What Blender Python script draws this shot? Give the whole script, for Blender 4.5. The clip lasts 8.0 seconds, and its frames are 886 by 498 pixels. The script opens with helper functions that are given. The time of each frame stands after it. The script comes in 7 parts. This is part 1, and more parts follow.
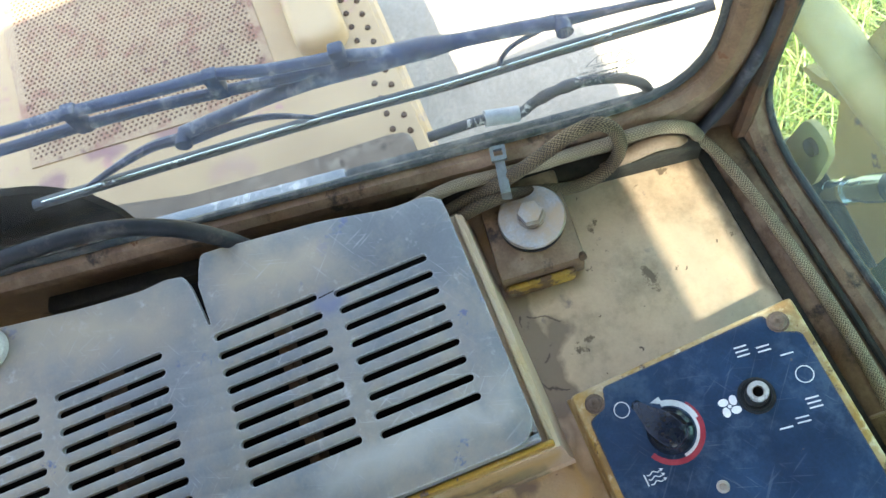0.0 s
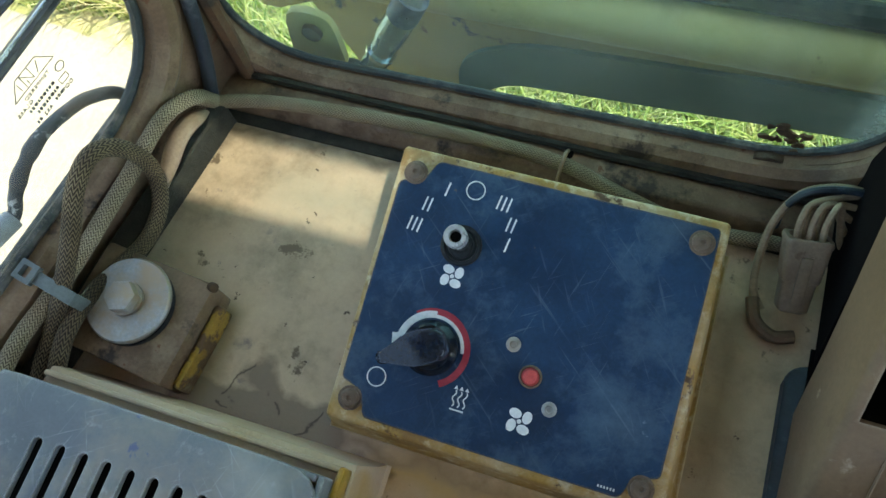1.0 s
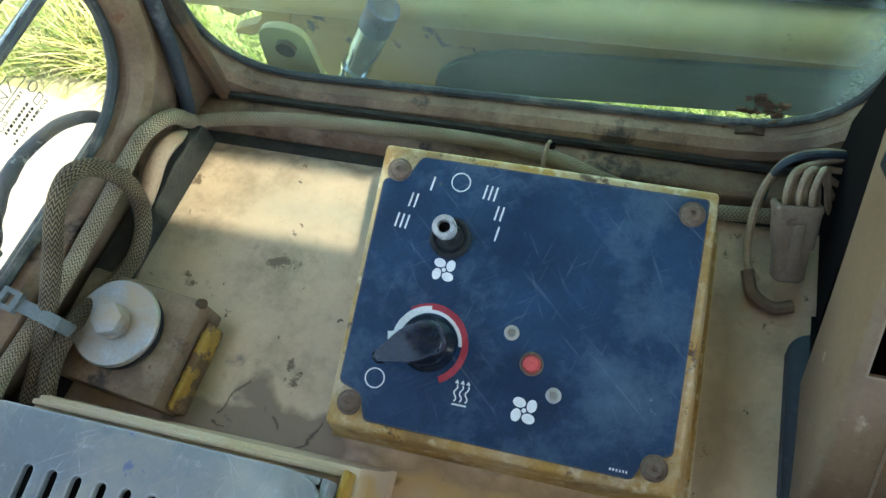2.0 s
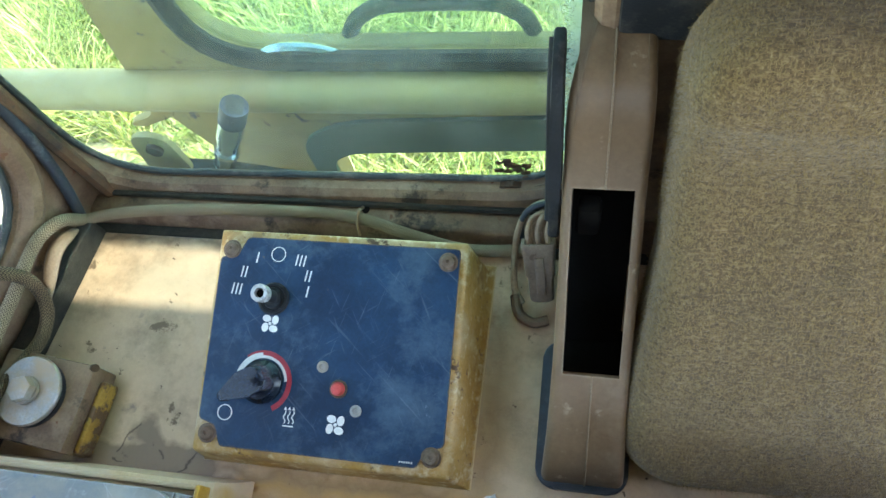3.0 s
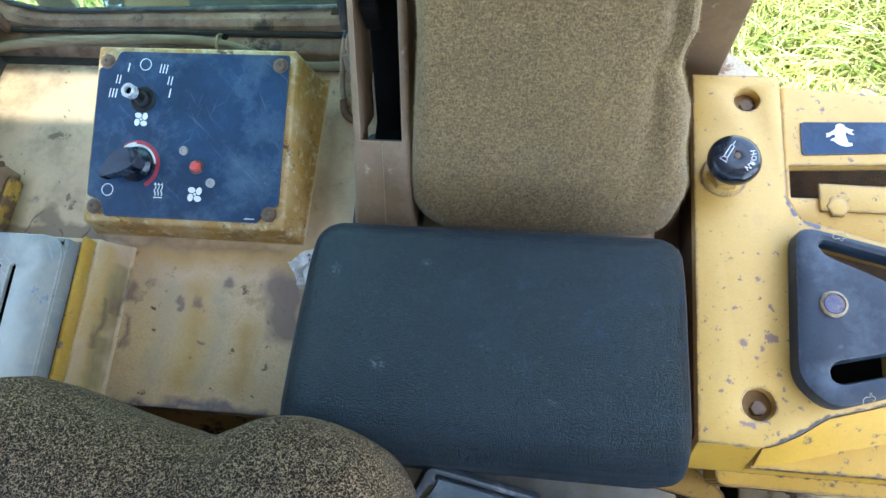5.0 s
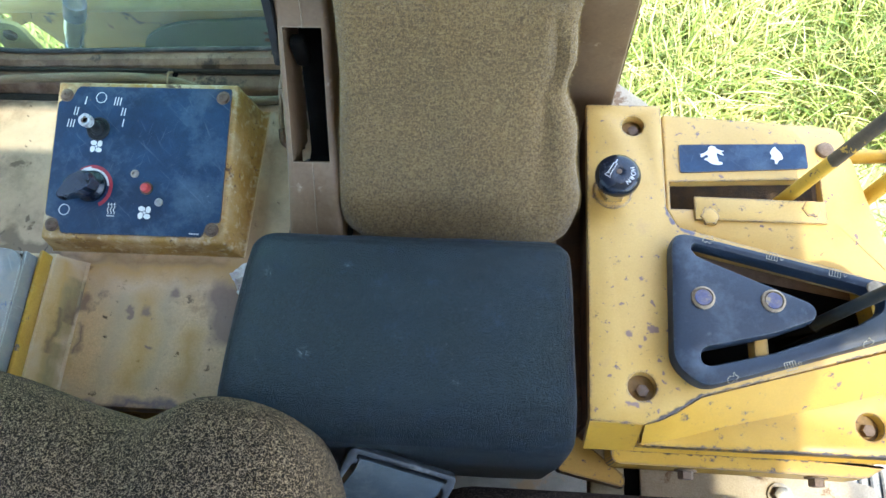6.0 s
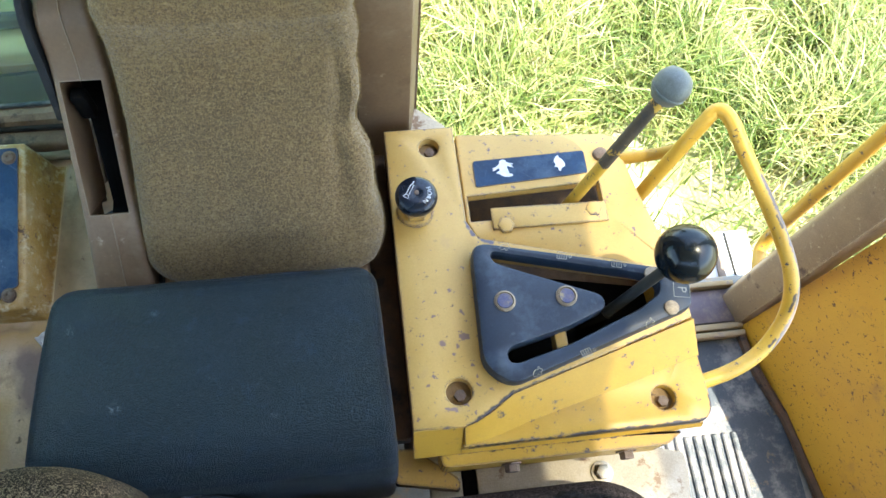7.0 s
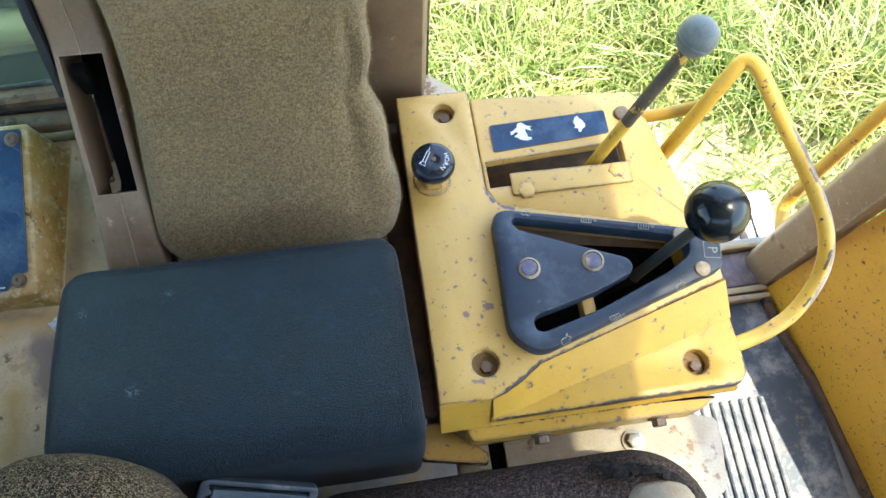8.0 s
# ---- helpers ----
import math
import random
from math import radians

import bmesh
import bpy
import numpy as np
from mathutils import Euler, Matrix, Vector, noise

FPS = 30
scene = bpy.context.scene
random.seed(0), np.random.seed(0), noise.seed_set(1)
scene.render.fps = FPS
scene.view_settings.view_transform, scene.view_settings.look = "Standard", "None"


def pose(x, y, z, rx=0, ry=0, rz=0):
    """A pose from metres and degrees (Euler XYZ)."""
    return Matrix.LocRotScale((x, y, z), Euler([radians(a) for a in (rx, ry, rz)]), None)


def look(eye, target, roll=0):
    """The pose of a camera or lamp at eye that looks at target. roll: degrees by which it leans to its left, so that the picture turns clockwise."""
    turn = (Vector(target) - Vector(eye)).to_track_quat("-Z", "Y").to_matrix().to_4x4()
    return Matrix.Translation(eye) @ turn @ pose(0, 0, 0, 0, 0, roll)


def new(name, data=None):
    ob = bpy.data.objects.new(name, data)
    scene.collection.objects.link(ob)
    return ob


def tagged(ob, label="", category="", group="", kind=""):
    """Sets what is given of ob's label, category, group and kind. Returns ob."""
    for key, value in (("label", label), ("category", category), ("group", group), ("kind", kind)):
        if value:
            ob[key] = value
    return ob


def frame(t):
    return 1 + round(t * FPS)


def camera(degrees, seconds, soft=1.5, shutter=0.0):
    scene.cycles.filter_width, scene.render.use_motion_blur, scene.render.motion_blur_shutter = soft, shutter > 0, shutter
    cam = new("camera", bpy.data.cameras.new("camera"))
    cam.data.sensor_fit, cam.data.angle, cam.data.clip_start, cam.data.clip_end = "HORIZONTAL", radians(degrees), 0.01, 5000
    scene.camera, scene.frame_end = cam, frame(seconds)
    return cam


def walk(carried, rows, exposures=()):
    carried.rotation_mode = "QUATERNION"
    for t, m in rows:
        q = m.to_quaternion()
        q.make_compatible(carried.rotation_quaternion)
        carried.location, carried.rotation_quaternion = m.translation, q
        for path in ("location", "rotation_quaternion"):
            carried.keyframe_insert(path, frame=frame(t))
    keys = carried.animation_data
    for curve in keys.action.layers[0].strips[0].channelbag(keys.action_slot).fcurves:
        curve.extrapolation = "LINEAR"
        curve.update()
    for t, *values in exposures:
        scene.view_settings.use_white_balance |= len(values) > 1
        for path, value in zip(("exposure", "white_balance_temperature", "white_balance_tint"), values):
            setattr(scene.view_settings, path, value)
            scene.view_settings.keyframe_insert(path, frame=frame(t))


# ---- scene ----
cam = camera(61.7, 8.0)
PATH = [
    (0, (0.078, -0.046, 2.553), (-0.71, -0.092, 0.715), -25.7),
    (0.2, (0.088, -0.073, 2.527), (-0.653, 0.17, 0.685), -15.3),
    (0.4, (0.115, -0.048, 2.478), (-0.571, 0.308, 0.633), -19.4),
    (0.5, (0.117, -0.046, 2.451), (-0.486, 0.42, 0.602), -15.7),
    (0.7, (0.112, -0.046, 2.426), (-0.381, 0.572, 0.589), -12.9),
    (1, (0.11, -0.044, 2.425), (-0.267, 0.596, 0.568), -13.8),
    (1.2, (0.102, -0.053, 2.421), (-0.219, 0.62, 0.565), -11.6),
    (2.3, (0.134, -0.067, 2.409), (-0.248, 0.689, 0.597), -15.9),
    (2.5, (0.161, -0.047, 2.425), (-0.22, 0.696, 0.608), -17.7),
    (2.7, (0.206, -0.027, 2.458), (-0.196, 0.722, 0.647), -20.1),
    (3, (0.261, -0.062, 2.524), (-0.102, 0.698, 0.71), -20.0),
    (3.2, (0.295, -0.093, 2.553), (-0.015, 0.66, 0.726), -18.0),
    (3.5, (0.319, -0.129, 2.574), (0.082, 0.632, 0.739), -13.7),
    (4, (0.367, -0.184, 2.586), (0.206, 0.5, 0.714), -10.6),
    (4.5, (0.392, -0.202, 2.59), (0.171, 0.395, 0.694), -17.2),
    (4.7, (0.396, -0.204, 2.593), (0.162, 0.378, 0.694), -17.8),
    (5.8, (0.443, -0.264, 2.67), (0.216, 0.425, 0.806), -14.4),
    (6, (0.458, -0.272, 2.672), (0.302, 0.448, 0.813), -9.4),
    (6.2, (0.48, -0.273, 2.689), (0.407, 0.463, 0.831), -4.1),
    (6.5, (0.506, -0.279, 2.694), (0.553, 0.487, 0.847), 1.7),
    (6.8, (0.507, -0.282, 2.692), (0.7, 0.481, 0.853), 9.3),
    (7, (0.513, -0.281, 2.698), (0.715, 0.486, 0.862), 8.8),
    (7.5, (0.5, -0.287, 2.691), (0.722, 0.495, 0.863), 8.1),
    (8, (0.504, -0.278, 2.671), (0.675, 0.436, 0.811), 5.5),
]
EXPOSURES = [(0.0, 3.43, 7450, 12), (0.2, 2.85, 7500, 10), (0.4, 2.35, 7590, 7), (0.5, 2.45, 7690, 6), (0.8, 3.07, 7490, 5), (1.0, 2.69, 7440, 4), (2.5, 3.59, 7200, 5), (2.7, 3.74, 7250, 5), (3.0, 3.4, 7300, 6), (3.5, 3.7, 7250, 7), (4.5, 3.67, 6640, 7), (6.0, 3.48, 6740, 7), (6.5, 3.25, 6840, 6), (8.0, 3.25, 6840, 6)]
walk(cam, [(t, look(eye, target, roll)) for t, eye, target, roll in PATH], EXPOSURES)

# ---- daylight ----
SUN = Vector((0.40, -0.16, 1.0)).normalized()
world = bpy.data.worlds.new("sky")
scene.world = world
world.use_nodes = True
wn = world.node_tree.nodes
sky = wn.new("ShaderNodeTexSky")
sky.sky_type, sky.sun_disc = "NISHITA", False
sky.sun_elevation = math.asin(SUN.z)
sky.sun_rotation = math.atan2(SUN.x, SUN.y)
wn["Background"].inputs["Strength"].default_value = 0.15
world.node_tree.links.new(sky.outputs["Color"], wn["Background"].inputs["Color"])
sun_data = bpy.data.lights.new("sun", "SUN")
sun_data.energy, sun_data.angle, sun_data.color = 2.3, radians(0.6), (1.0, 0.95, 0.86)
sun = new("sun", sun_data)
sun.matrix_basis = look(SUN * 20, (0, 0, 0))

# ---- materials ----
def nodes_of(name):
    m = bpy.data.materials.new(name)
    m.use_nodes = True
    nt = m.node_tree
    return m, nt, nt.nodes, nt.links, nt.nodes["Principled BSDF"]


def ramp(N, L, fac, stops):
    r = N.new("ShaderNodeValToRGB")
    while len(r.color_ramp.elements) < len(stops):
        r.color_ramp.elements.new(0.5)
    for e, (p, c) in zip(r.color_ramp.elements, stops):
        e.position, e.color = p, (*c, 1) if len(c) == 3 else c
    L.new(fac, r.inputs["Fac"])
    return r.outputs["Color"]


def noise_tex(N, L, coord, scale, detail=4.0, rough=0.6, stretch=None):
    t = N.new("ShaderNodeTexNoise")
    t.inputs["Scale"].default_value, t.inputs["Detail"].default_value, t.inputs["Roughness"].default_value = scale, detail, rough
    if stretch:
        mp = N.new("ShaderNodeMapping")
        mp.inputs["Scale"].default_value = stretch
        L.new(coord, mp.inputs["Vector"])
        coord = mp.outputs["Vector"]
    L.new(coord, t.inputs["Vector"])
    return t.outputs["Fac"]


def blend(N, L, fac, a, b, how="MIX"):
    m = N.new("ShaderNodeMix")
    m.data_type, m.blend_type = "RGBA", how
    for sock, v in ((m.inputs["Factor"], fac), (m.inputs["A"], a), (m.inputs["B"], b)):
        if isinstance(v, (int, float)):
            sock.default_value = v
        elif isinstance(v, tuple):
            sock.default_value = (*v, 1)
        else:
            L.new(v, sock)
    return m.outputs["Result"]


def edge_mask(N, L, tc, radius, noise_scale, lo, hi):
    """Where sharp edges lie, broken up by noise."""
    bev, geo = N.new("ShaderNodeBevel"), N.new("ShaderNodeNewGeometry")
    bev.samples = 4
    bev.inputs["Radius"].default_value = radius
    dot = N.new("ShaderNodeVectorMath")
    dot.operation = "DOT_PRODUCT"
    L.new(bev.outputs["Normal"], dot.inputs[0])
    L.new(geo.outputs["Normal"], dot.inputs[1])
    inv = N.new("ShaderNodeMath")
    inv.operation = "SUBTRACT"
    inv.inputs[0].default_value = 1.0
    L.new(dot.outputs["Value"], inv.inputs[1])
    ad = N.new("ShaderNodeMath")
    ad.operation = "MULTIPLY_ADD"
    L.new(inv.outputs[0], ad.inputs[0])
    ad.inputs[1].default_value = 1.6
    nz = noise_tex(N, L, tc, noise_scale, 5, 0.7)
    L.new(nz, ad.inputs[2])
    return ramp(N, L, ad.outputs[0], [(lo, (0, 0, 0)), (hi, (1, 1, 1))])


def spot_mask(N, L, flat, spot):
    """A stain round the line from a to b, of radius r, with a soft rim."""
    ax, ay, bx, by, r, soft = spot
    sb = N.new("ShaderNodeVectorMath")
    sb.operation = "SUBTRACT"
    L.new(flat, sb.inputs[0])
    sb.inputs[1].default_value = (ax, ay, 0)
    away = sb.outputs[0]
    span = Vector((bx - ax, by - ay, 0))
    if span.length > 1e-6:
        dt, sc, dv = N.new("ShaderNodeVectorMath"), N.new("ShaderNodeVectorMath"), N.new("ShaderNodeVectorMath")
        dt.operation, sc.operation, dv.operation = "DOT_PRODUCT", "SCALE", "SUBTRACT"
        L.new(away, dt.inputs[0])
        dt.inputs[1].default_value = span / span.length_squared
        cl = N.new("ShaderNodeClamp")
        L.new(dt.outputs["Value"], cl.inputs["Value"])
        sc.inputs[0].default_value = span
        L.new(cl.outputs[0], sc.inputs["Scale"])
        L.new(away, dv.inputs[0])
        L.new(sc.outputs[0], dv.inputs[1])
        away = dv.outputs[0]
    ln, mr = N.new("ShaderNodeVectorMath"), N.new("ShaderNodeMapRange")
    ln.operation = "LENGTH"
    L.new(away, ln.inputs[0])
    L.new(ln.outputs["Value"], mr.inputs["Value"])
    for k, v in (("From Min", r - soft), ("From Max", r + soft), ("To Min", 1.0), ("To Max", 0.0)):
        mr.inputs[k].default_value = v
    return mr.outputs["Result"]


def surface(name, low, high, scale=25.0, rough=0.6, metal=0.0, bump=0.15, fine=500.0, marks=(), grit=0.12, spec=0.4, sheen=0.0, stretch=None, coat=0.0,
            edge=None, scratch=None, dust=None, silt=None, spots=(), warp=(45, 0.02)):
    """A worn surface: two tones in broad clouds, fine grain, marks (colour, scale, threshold, softness), chipped edges, scratches and dust."""
    m, nt, N, L, B = nodes_of(name)
    tc = N.new("ShaderNodeTexCoord").outputs["Object"]
    cloud = noise_tex(N, L, tc, scale, 5, 0.65, stretch)
    col = ramp(N, L, cloud, [(0.32, low), (0.68, high)])
    grain = noise_tex(N, L, tc, fine, 3, 0.7)
    g = ramp(N, L, grain, [(0.25, (1 - 2.2 * grit,) * 3), (0.75, (1 + 0.6 * grit,) * 3)])
    col = blend(N, L, 1.0, col, g, "MULTIPLY")
    height = grain
    if dust:
        colour, sc, lo, hi = dust
        f = ramp(N, L, noise_tex(N, L, tc, sc, 7, 0.72), [(lo, (0, 0, 0)), (hi, (1, 1, 1))])
        col = blend(N, L, f, col, colour)
    if silt:  # dirt that has gathered towards the back, y from y0 to y1
        colour, y0, y1 = silt
        sep, mr = N.new("ShaderNodeSeparateXYZ"), N.new("ShaderNodeMapRange")
        L.new(tc, sep.inputs[0])
        ad = N.new("ShaderNodeMath")
        ad.operation = "MULTIPLY_ADD"
        L.new(cloud, ad.inputs[0])
        ad.inputs[1].default_value = 0.16
        L.new(sep.outputs["Y"], ad.inputs[2])
        L.new(ad.outputs[0], mr.inputs["Value"])
        for k, v in (("From Min", y0 + 0.08), ("From Max", y1 + 0.08), ("To Max", 0.72)):
            mr.inputs[k].default_value = v
        tone = ramp(N, L, noise_tex(N, L, tc, 21, 7, 0.72), [(0.34, tuple(0.52 * k for k in colour)), (0.50, colour), (0.68, tuple(1.22 * k for k in colour))])
        col = blend(N, L, mr.outputs["Result"], col, tone)
    for colour, sc, at_, soft in marks:
        f = ramp(N, L, noise_tex(N, L, tc, sc, 6, 0.7), [(at_, (0, 0, 0)), (min(at_ + soft, 1.0), (1, 1, 1))])
        col = blend(N, L, f, col, colour)
    if spots:  # stains and chips with a place of their own
        nz, fl, ma = N.new("ShaderNodeTexNoise"), N.new("ShaderNodeVectorMath"), N.new("ShaderNodeVectorMath")
        nz.inputs["Scale"].default_value, nz.inputs["Detail"].default_value = warp[0], 6
        L.new(tc, nz.inputs["Vector"])
        fl.operation = ma.operation = "MULTIPLY_ADD"
        L.new(nz.outputs["Color"], ma.inputs[0])
        ma.inputs[1].default_value, ma.inputs[2].default_value = (warp[1],) * 3, (-warp[1] / 2,) * 3
        L.new(tc, fl.inputs[0])
        fl.inputs[1].default_value = (1, 1, 0)
        L.new(ma.outputs[0], fl.inputs[2])
        mu = N.new("ShaderNodeVectorMath")
        mu.operation = "MULTIPLY"
        L.new(fl.outputs[0], mu.inputs[0])
        mu.inputs[1].default_value = (1, 1, 0)
        for colour, share, places in spots:
            total = None
            for spot in places:
                f = spot_mask(N, L, mu.outputs[0], spot)
                if total is not None:
                    mx = N.new("ShaderNodeMath")
                    mx.operation = "MAXIMUM"
                    L.new(total, mx.inputs[0])
                    L.new(f, mx.inputs[1])
                    f = mx.outputs[0]
                total = f
            gain = N.new("ShaderNodeMath")
            gain.operation = "MULTIPLY"
            L.new(total, gain.inputs[0])
            gain.inputs[1].default_value = share
            col = blend(N, L, gain.outputs[0], col, colour)
    if scratch:
        colour, amount = scratch
        where = ramp(N, L, noise_tex(N, L, tc, 19, 3), [(0.42, (0, 0, 0)), (0.62, (1, 1, 1))])
        for turn, st in ((0.7, (16, 520, 16)), (-0.5, (480, 26, 16)), (1.9, (30, 700, 30)), (2.6, (45, 900, 30))):
            mp = N.new("ShaderNodeMapping")
            mp.inputs["Rotation"].default_value = (0, 0, turn)
            L.new(tc, mp.inputs["Vector"])
            f = ramp(N, L, noise_tex(N, L, mp.outputs["Vector"], 1.0, 2, 0.5, st), [(0.665, (0, 0, 0)), (0.73, (amount,) * 3)])
            col = blend(N, L, blend(N, L, 1.0, f, where, "MULTIPLY"), col, colour)
    if edge:
        colour, radius, lo, hi = edge
        col = blend(N, L, edge_mask(N, L, tc, radius, 90, lo, hi), col, colour)
    L.new(col, B.inputs["Base Color"])
    rr = ramp(N, L, cloud, [(0.3, (max(rough - 0.1, 0.02),) * 3), (0.7, (min(rough + 0.12, 1),) * 3)])
    L.new(rr, B.inputs["Roughness"])
    B.inputs["Metallic"].default_value = metal
    B.inputs["Specular IOR Level"].default_value = spec
    B.inputs["Sheen Weight"].default_value = sheen
    B.inputs["Coat Weight"].default_value = coat
    if bump:
        b = N.new("ShaderNodeBump")
        b.inputs["Strength"].default_value, b.inputs["Distance"].default_value = bump, 0.002
        L.new(height, b.inputs["Height"])
        L.new(b.outputs["Normal"], B.inputs["Normal"])
    return m


CHIP = (0.065, 0.052, 0.060)
tan_paint = surface("tan_paint", (0.27, 0.185, 0.085), (0.43, 0.30, 0.14), 11, 0.62, bump=0.12, dust=((0.36, 0.29, 0.21), 6, 0.42, 0.70),
                    marks=[((0.20, 0.155, 0.145), 17, 0.60, 0.05), ((0.13, 0.075, 0.04), 55, 0.655, 0.02)], edge=((0.15, 0.09, 0.055), 0.004, 0.66, 0.76))
ledge_paint = surface("ledge_paint", (0.60, 0.410, 0.245), (0.71, 0.505, 0.300), 7, 0.60, bump=0.15, dust=((0.48, 0.365, 0.265), 5, 0.40, 0.62),
                      marks=[((0.24, 0.18, 0.15), 13, 0.655, 0.06), ((0.25, 0.155, 0.09), 9, 0.57, 0.12), ((0.15, 0.10, 0.06), 27, 0.63, 0.04), ((0.07, 0.04, 0.025), 80, 0.67, 0.02)], edge=((0.15, 0.11, 0.12), 0.006, 0.66, 0.78), silt=((0.43, 0.300, 0.205), -0.075, 0.02), warp=(38, 0.030),
                      spots=[((0.42, 0.25, 0.06), 0.75, [(0.03, -0.030, 0.20, -0.030, 0.010, 0.010), (0.020, -0.04, 0.022, -0.14, 0.007, 0.007), (0.10, -0.07, 0.10, -0.15, 0.012, 0.014), (0.15, -0.10, 0.15, -0.15, 0.008, 0.010)]),
                             # Third streak tints the ledge cream where the sun patch falls.
                             ((0.36, 0.30, 0.21), 0.7, [(0.075, -0.07, 0.07, -0.15, 0.008, 0.012), (0.125, -0.06, 0.12, -0.15, 0.006, 0.012), (-0.10, 0.125, 0.06, 0.13, 0.014, 0.018)]),
                             ((0.17, 0.115, 0.080), 0.85, [(-0.11, -0.028, -0.02, -0.022, 0.016, 0.003), (-0.07, 0.000, -0.05, -0.02, 0.010, 0.003)]),
                             ((0.095, 0.058, 0.034), 0.85, [(-0.176, 0.166, 0.0, 0.168, 0.004, 0.006), (-0.180, 0.160, -0.205, 0.02, 0.004, 0.006), (-0.17, 0.155, -0.165, 0.150, 0.007, 0.006), (-0.03, -0.033, 0.03, -0.033, 0.002, 0.003)]),
                             # Browner bands along the right and front foot of the control panel.
                             ((0.17, 0.105, 0.06), 0.7, [(0.203, -0.010, 0.207, 0.12, 0.007, 0.012), (0.0, -0.022, 0.17, -0.024, 0.002, 0.005)]),
                             ((0.15, 0.125, 0.065), 0.7, [(-0.106, 0.030, -0.110, -0.005, 0.008, 0.010)]),
                             ((0.20, 0.135, 0.12), 0.85, [(0.180, -0.060, 0.188, -0.095, 0.018, 0.006), (0.129, -0.059, 0.129, -0.063, 0.004, 0.002), (0.099, -0.079, 0.102, -0.077, 0.004, 0.002), (0.084, -0.072, 0.083, -0.082, 0.002, 0.001),
                                                           (0.033, -0.062, 0.034, -0.078, 0.005, 0.003), (0.038, -0.098, 0.036, -0.125, 0.002, 0.002), (0.105, -0.118, 0.106, -0.119, 0.002, 0.001)]),
                             ((0.11, 0.10, 0.15), 0.8, [(0.012, -0.172, 0.178, -0.174, 0.003, 0.003)]),
                             ((0.05, 0.03, 0.02), 0.9, [(-0.094, -0.018, -0.077, 0.004, 0.0006, 0.0006), (-0.032, -0.027, -0.026, -0.013, 0.0007, 0.0006), (-0.096, -0.024, -0.085, -0.026, 0.0006, 0.0006), (-0.055, -0.014, -0.046, -0.020, 0.0005, 0.0006),
                                                        (0.057, -0.086, 0.059, -0.086, 0.0014, 0.0006), (0.064, -0.108, 0.064, -0.109, 0.001, 0.0005), (-0.075, 0.115, -0.073, 0.114, 0.0008, 0.0005), (-0.09, 0.145, -0.088, 0.144, 0.0008, 0.0005)])])
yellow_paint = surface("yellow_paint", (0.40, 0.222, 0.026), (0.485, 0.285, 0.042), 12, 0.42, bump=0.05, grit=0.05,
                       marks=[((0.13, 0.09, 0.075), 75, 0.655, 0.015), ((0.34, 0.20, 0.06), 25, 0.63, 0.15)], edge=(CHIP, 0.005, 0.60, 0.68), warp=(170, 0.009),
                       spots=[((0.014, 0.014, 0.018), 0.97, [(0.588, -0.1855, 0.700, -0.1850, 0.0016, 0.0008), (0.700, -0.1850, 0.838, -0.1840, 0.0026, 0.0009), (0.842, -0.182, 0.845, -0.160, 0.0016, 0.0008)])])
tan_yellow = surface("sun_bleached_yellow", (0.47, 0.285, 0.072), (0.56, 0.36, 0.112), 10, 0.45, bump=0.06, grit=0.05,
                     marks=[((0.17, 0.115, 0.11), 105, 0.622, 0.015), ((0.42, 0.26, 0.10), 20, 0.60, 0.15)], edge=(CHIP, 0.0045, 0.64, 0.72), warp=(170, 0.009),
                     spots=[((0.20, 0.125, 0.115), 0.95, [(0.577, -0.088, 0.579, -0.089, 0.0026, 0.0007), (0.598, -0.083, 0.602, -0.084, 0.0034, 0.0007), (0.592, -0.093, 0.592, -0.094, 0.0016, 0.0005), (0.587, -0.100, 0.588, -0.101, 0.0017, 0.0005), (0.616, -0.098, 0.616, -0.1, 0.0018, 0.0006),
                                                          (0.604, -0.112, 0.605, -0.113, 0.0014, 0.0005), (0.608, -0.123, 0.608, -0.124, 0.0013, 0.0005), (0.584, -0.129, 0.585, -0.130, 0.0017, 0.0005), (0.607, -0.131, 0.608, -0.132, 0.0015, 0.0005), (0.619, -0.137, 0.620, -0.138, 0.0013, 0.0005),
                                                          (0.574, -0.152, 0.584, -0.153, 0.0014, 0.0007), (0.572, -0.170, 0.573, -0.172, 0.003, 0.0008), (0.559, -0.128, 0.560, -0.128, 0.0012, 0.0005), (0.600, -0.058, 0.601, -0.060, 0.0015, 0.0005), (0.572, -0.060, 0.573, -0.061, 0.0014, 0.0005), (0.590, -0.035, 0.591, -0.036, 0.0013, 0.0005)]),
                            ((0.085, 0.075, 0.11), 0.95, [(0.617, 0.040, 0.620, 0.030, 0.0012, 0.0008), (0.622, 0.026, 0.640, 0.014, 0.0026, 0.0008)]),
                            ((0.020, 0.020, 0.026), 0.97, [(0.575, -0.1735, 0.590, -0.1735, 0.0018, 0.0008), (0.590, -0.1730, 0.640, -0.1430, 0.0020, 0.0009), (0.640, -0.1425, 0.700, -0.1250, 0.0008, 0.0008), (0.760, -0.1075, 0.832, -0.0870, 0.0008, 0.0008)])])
orange_paint = surface("orange_paint", (0.52, 0.26, 0.022), (0.60, 0.32, 0.035), 8, 0.40, bump=0.05, grit=0.04,
                       marks=[((0.12, 0.055, 0.025), 125, 0.607, 0.02), ((0.12, 0.06, 0.03), 22, 0.655, 0.02), ((0.34, 0.17, 0.05), 10, 0.58, 0.15), ((0.10, 0.05, 0.025), 160, 0.64, 0.02)])
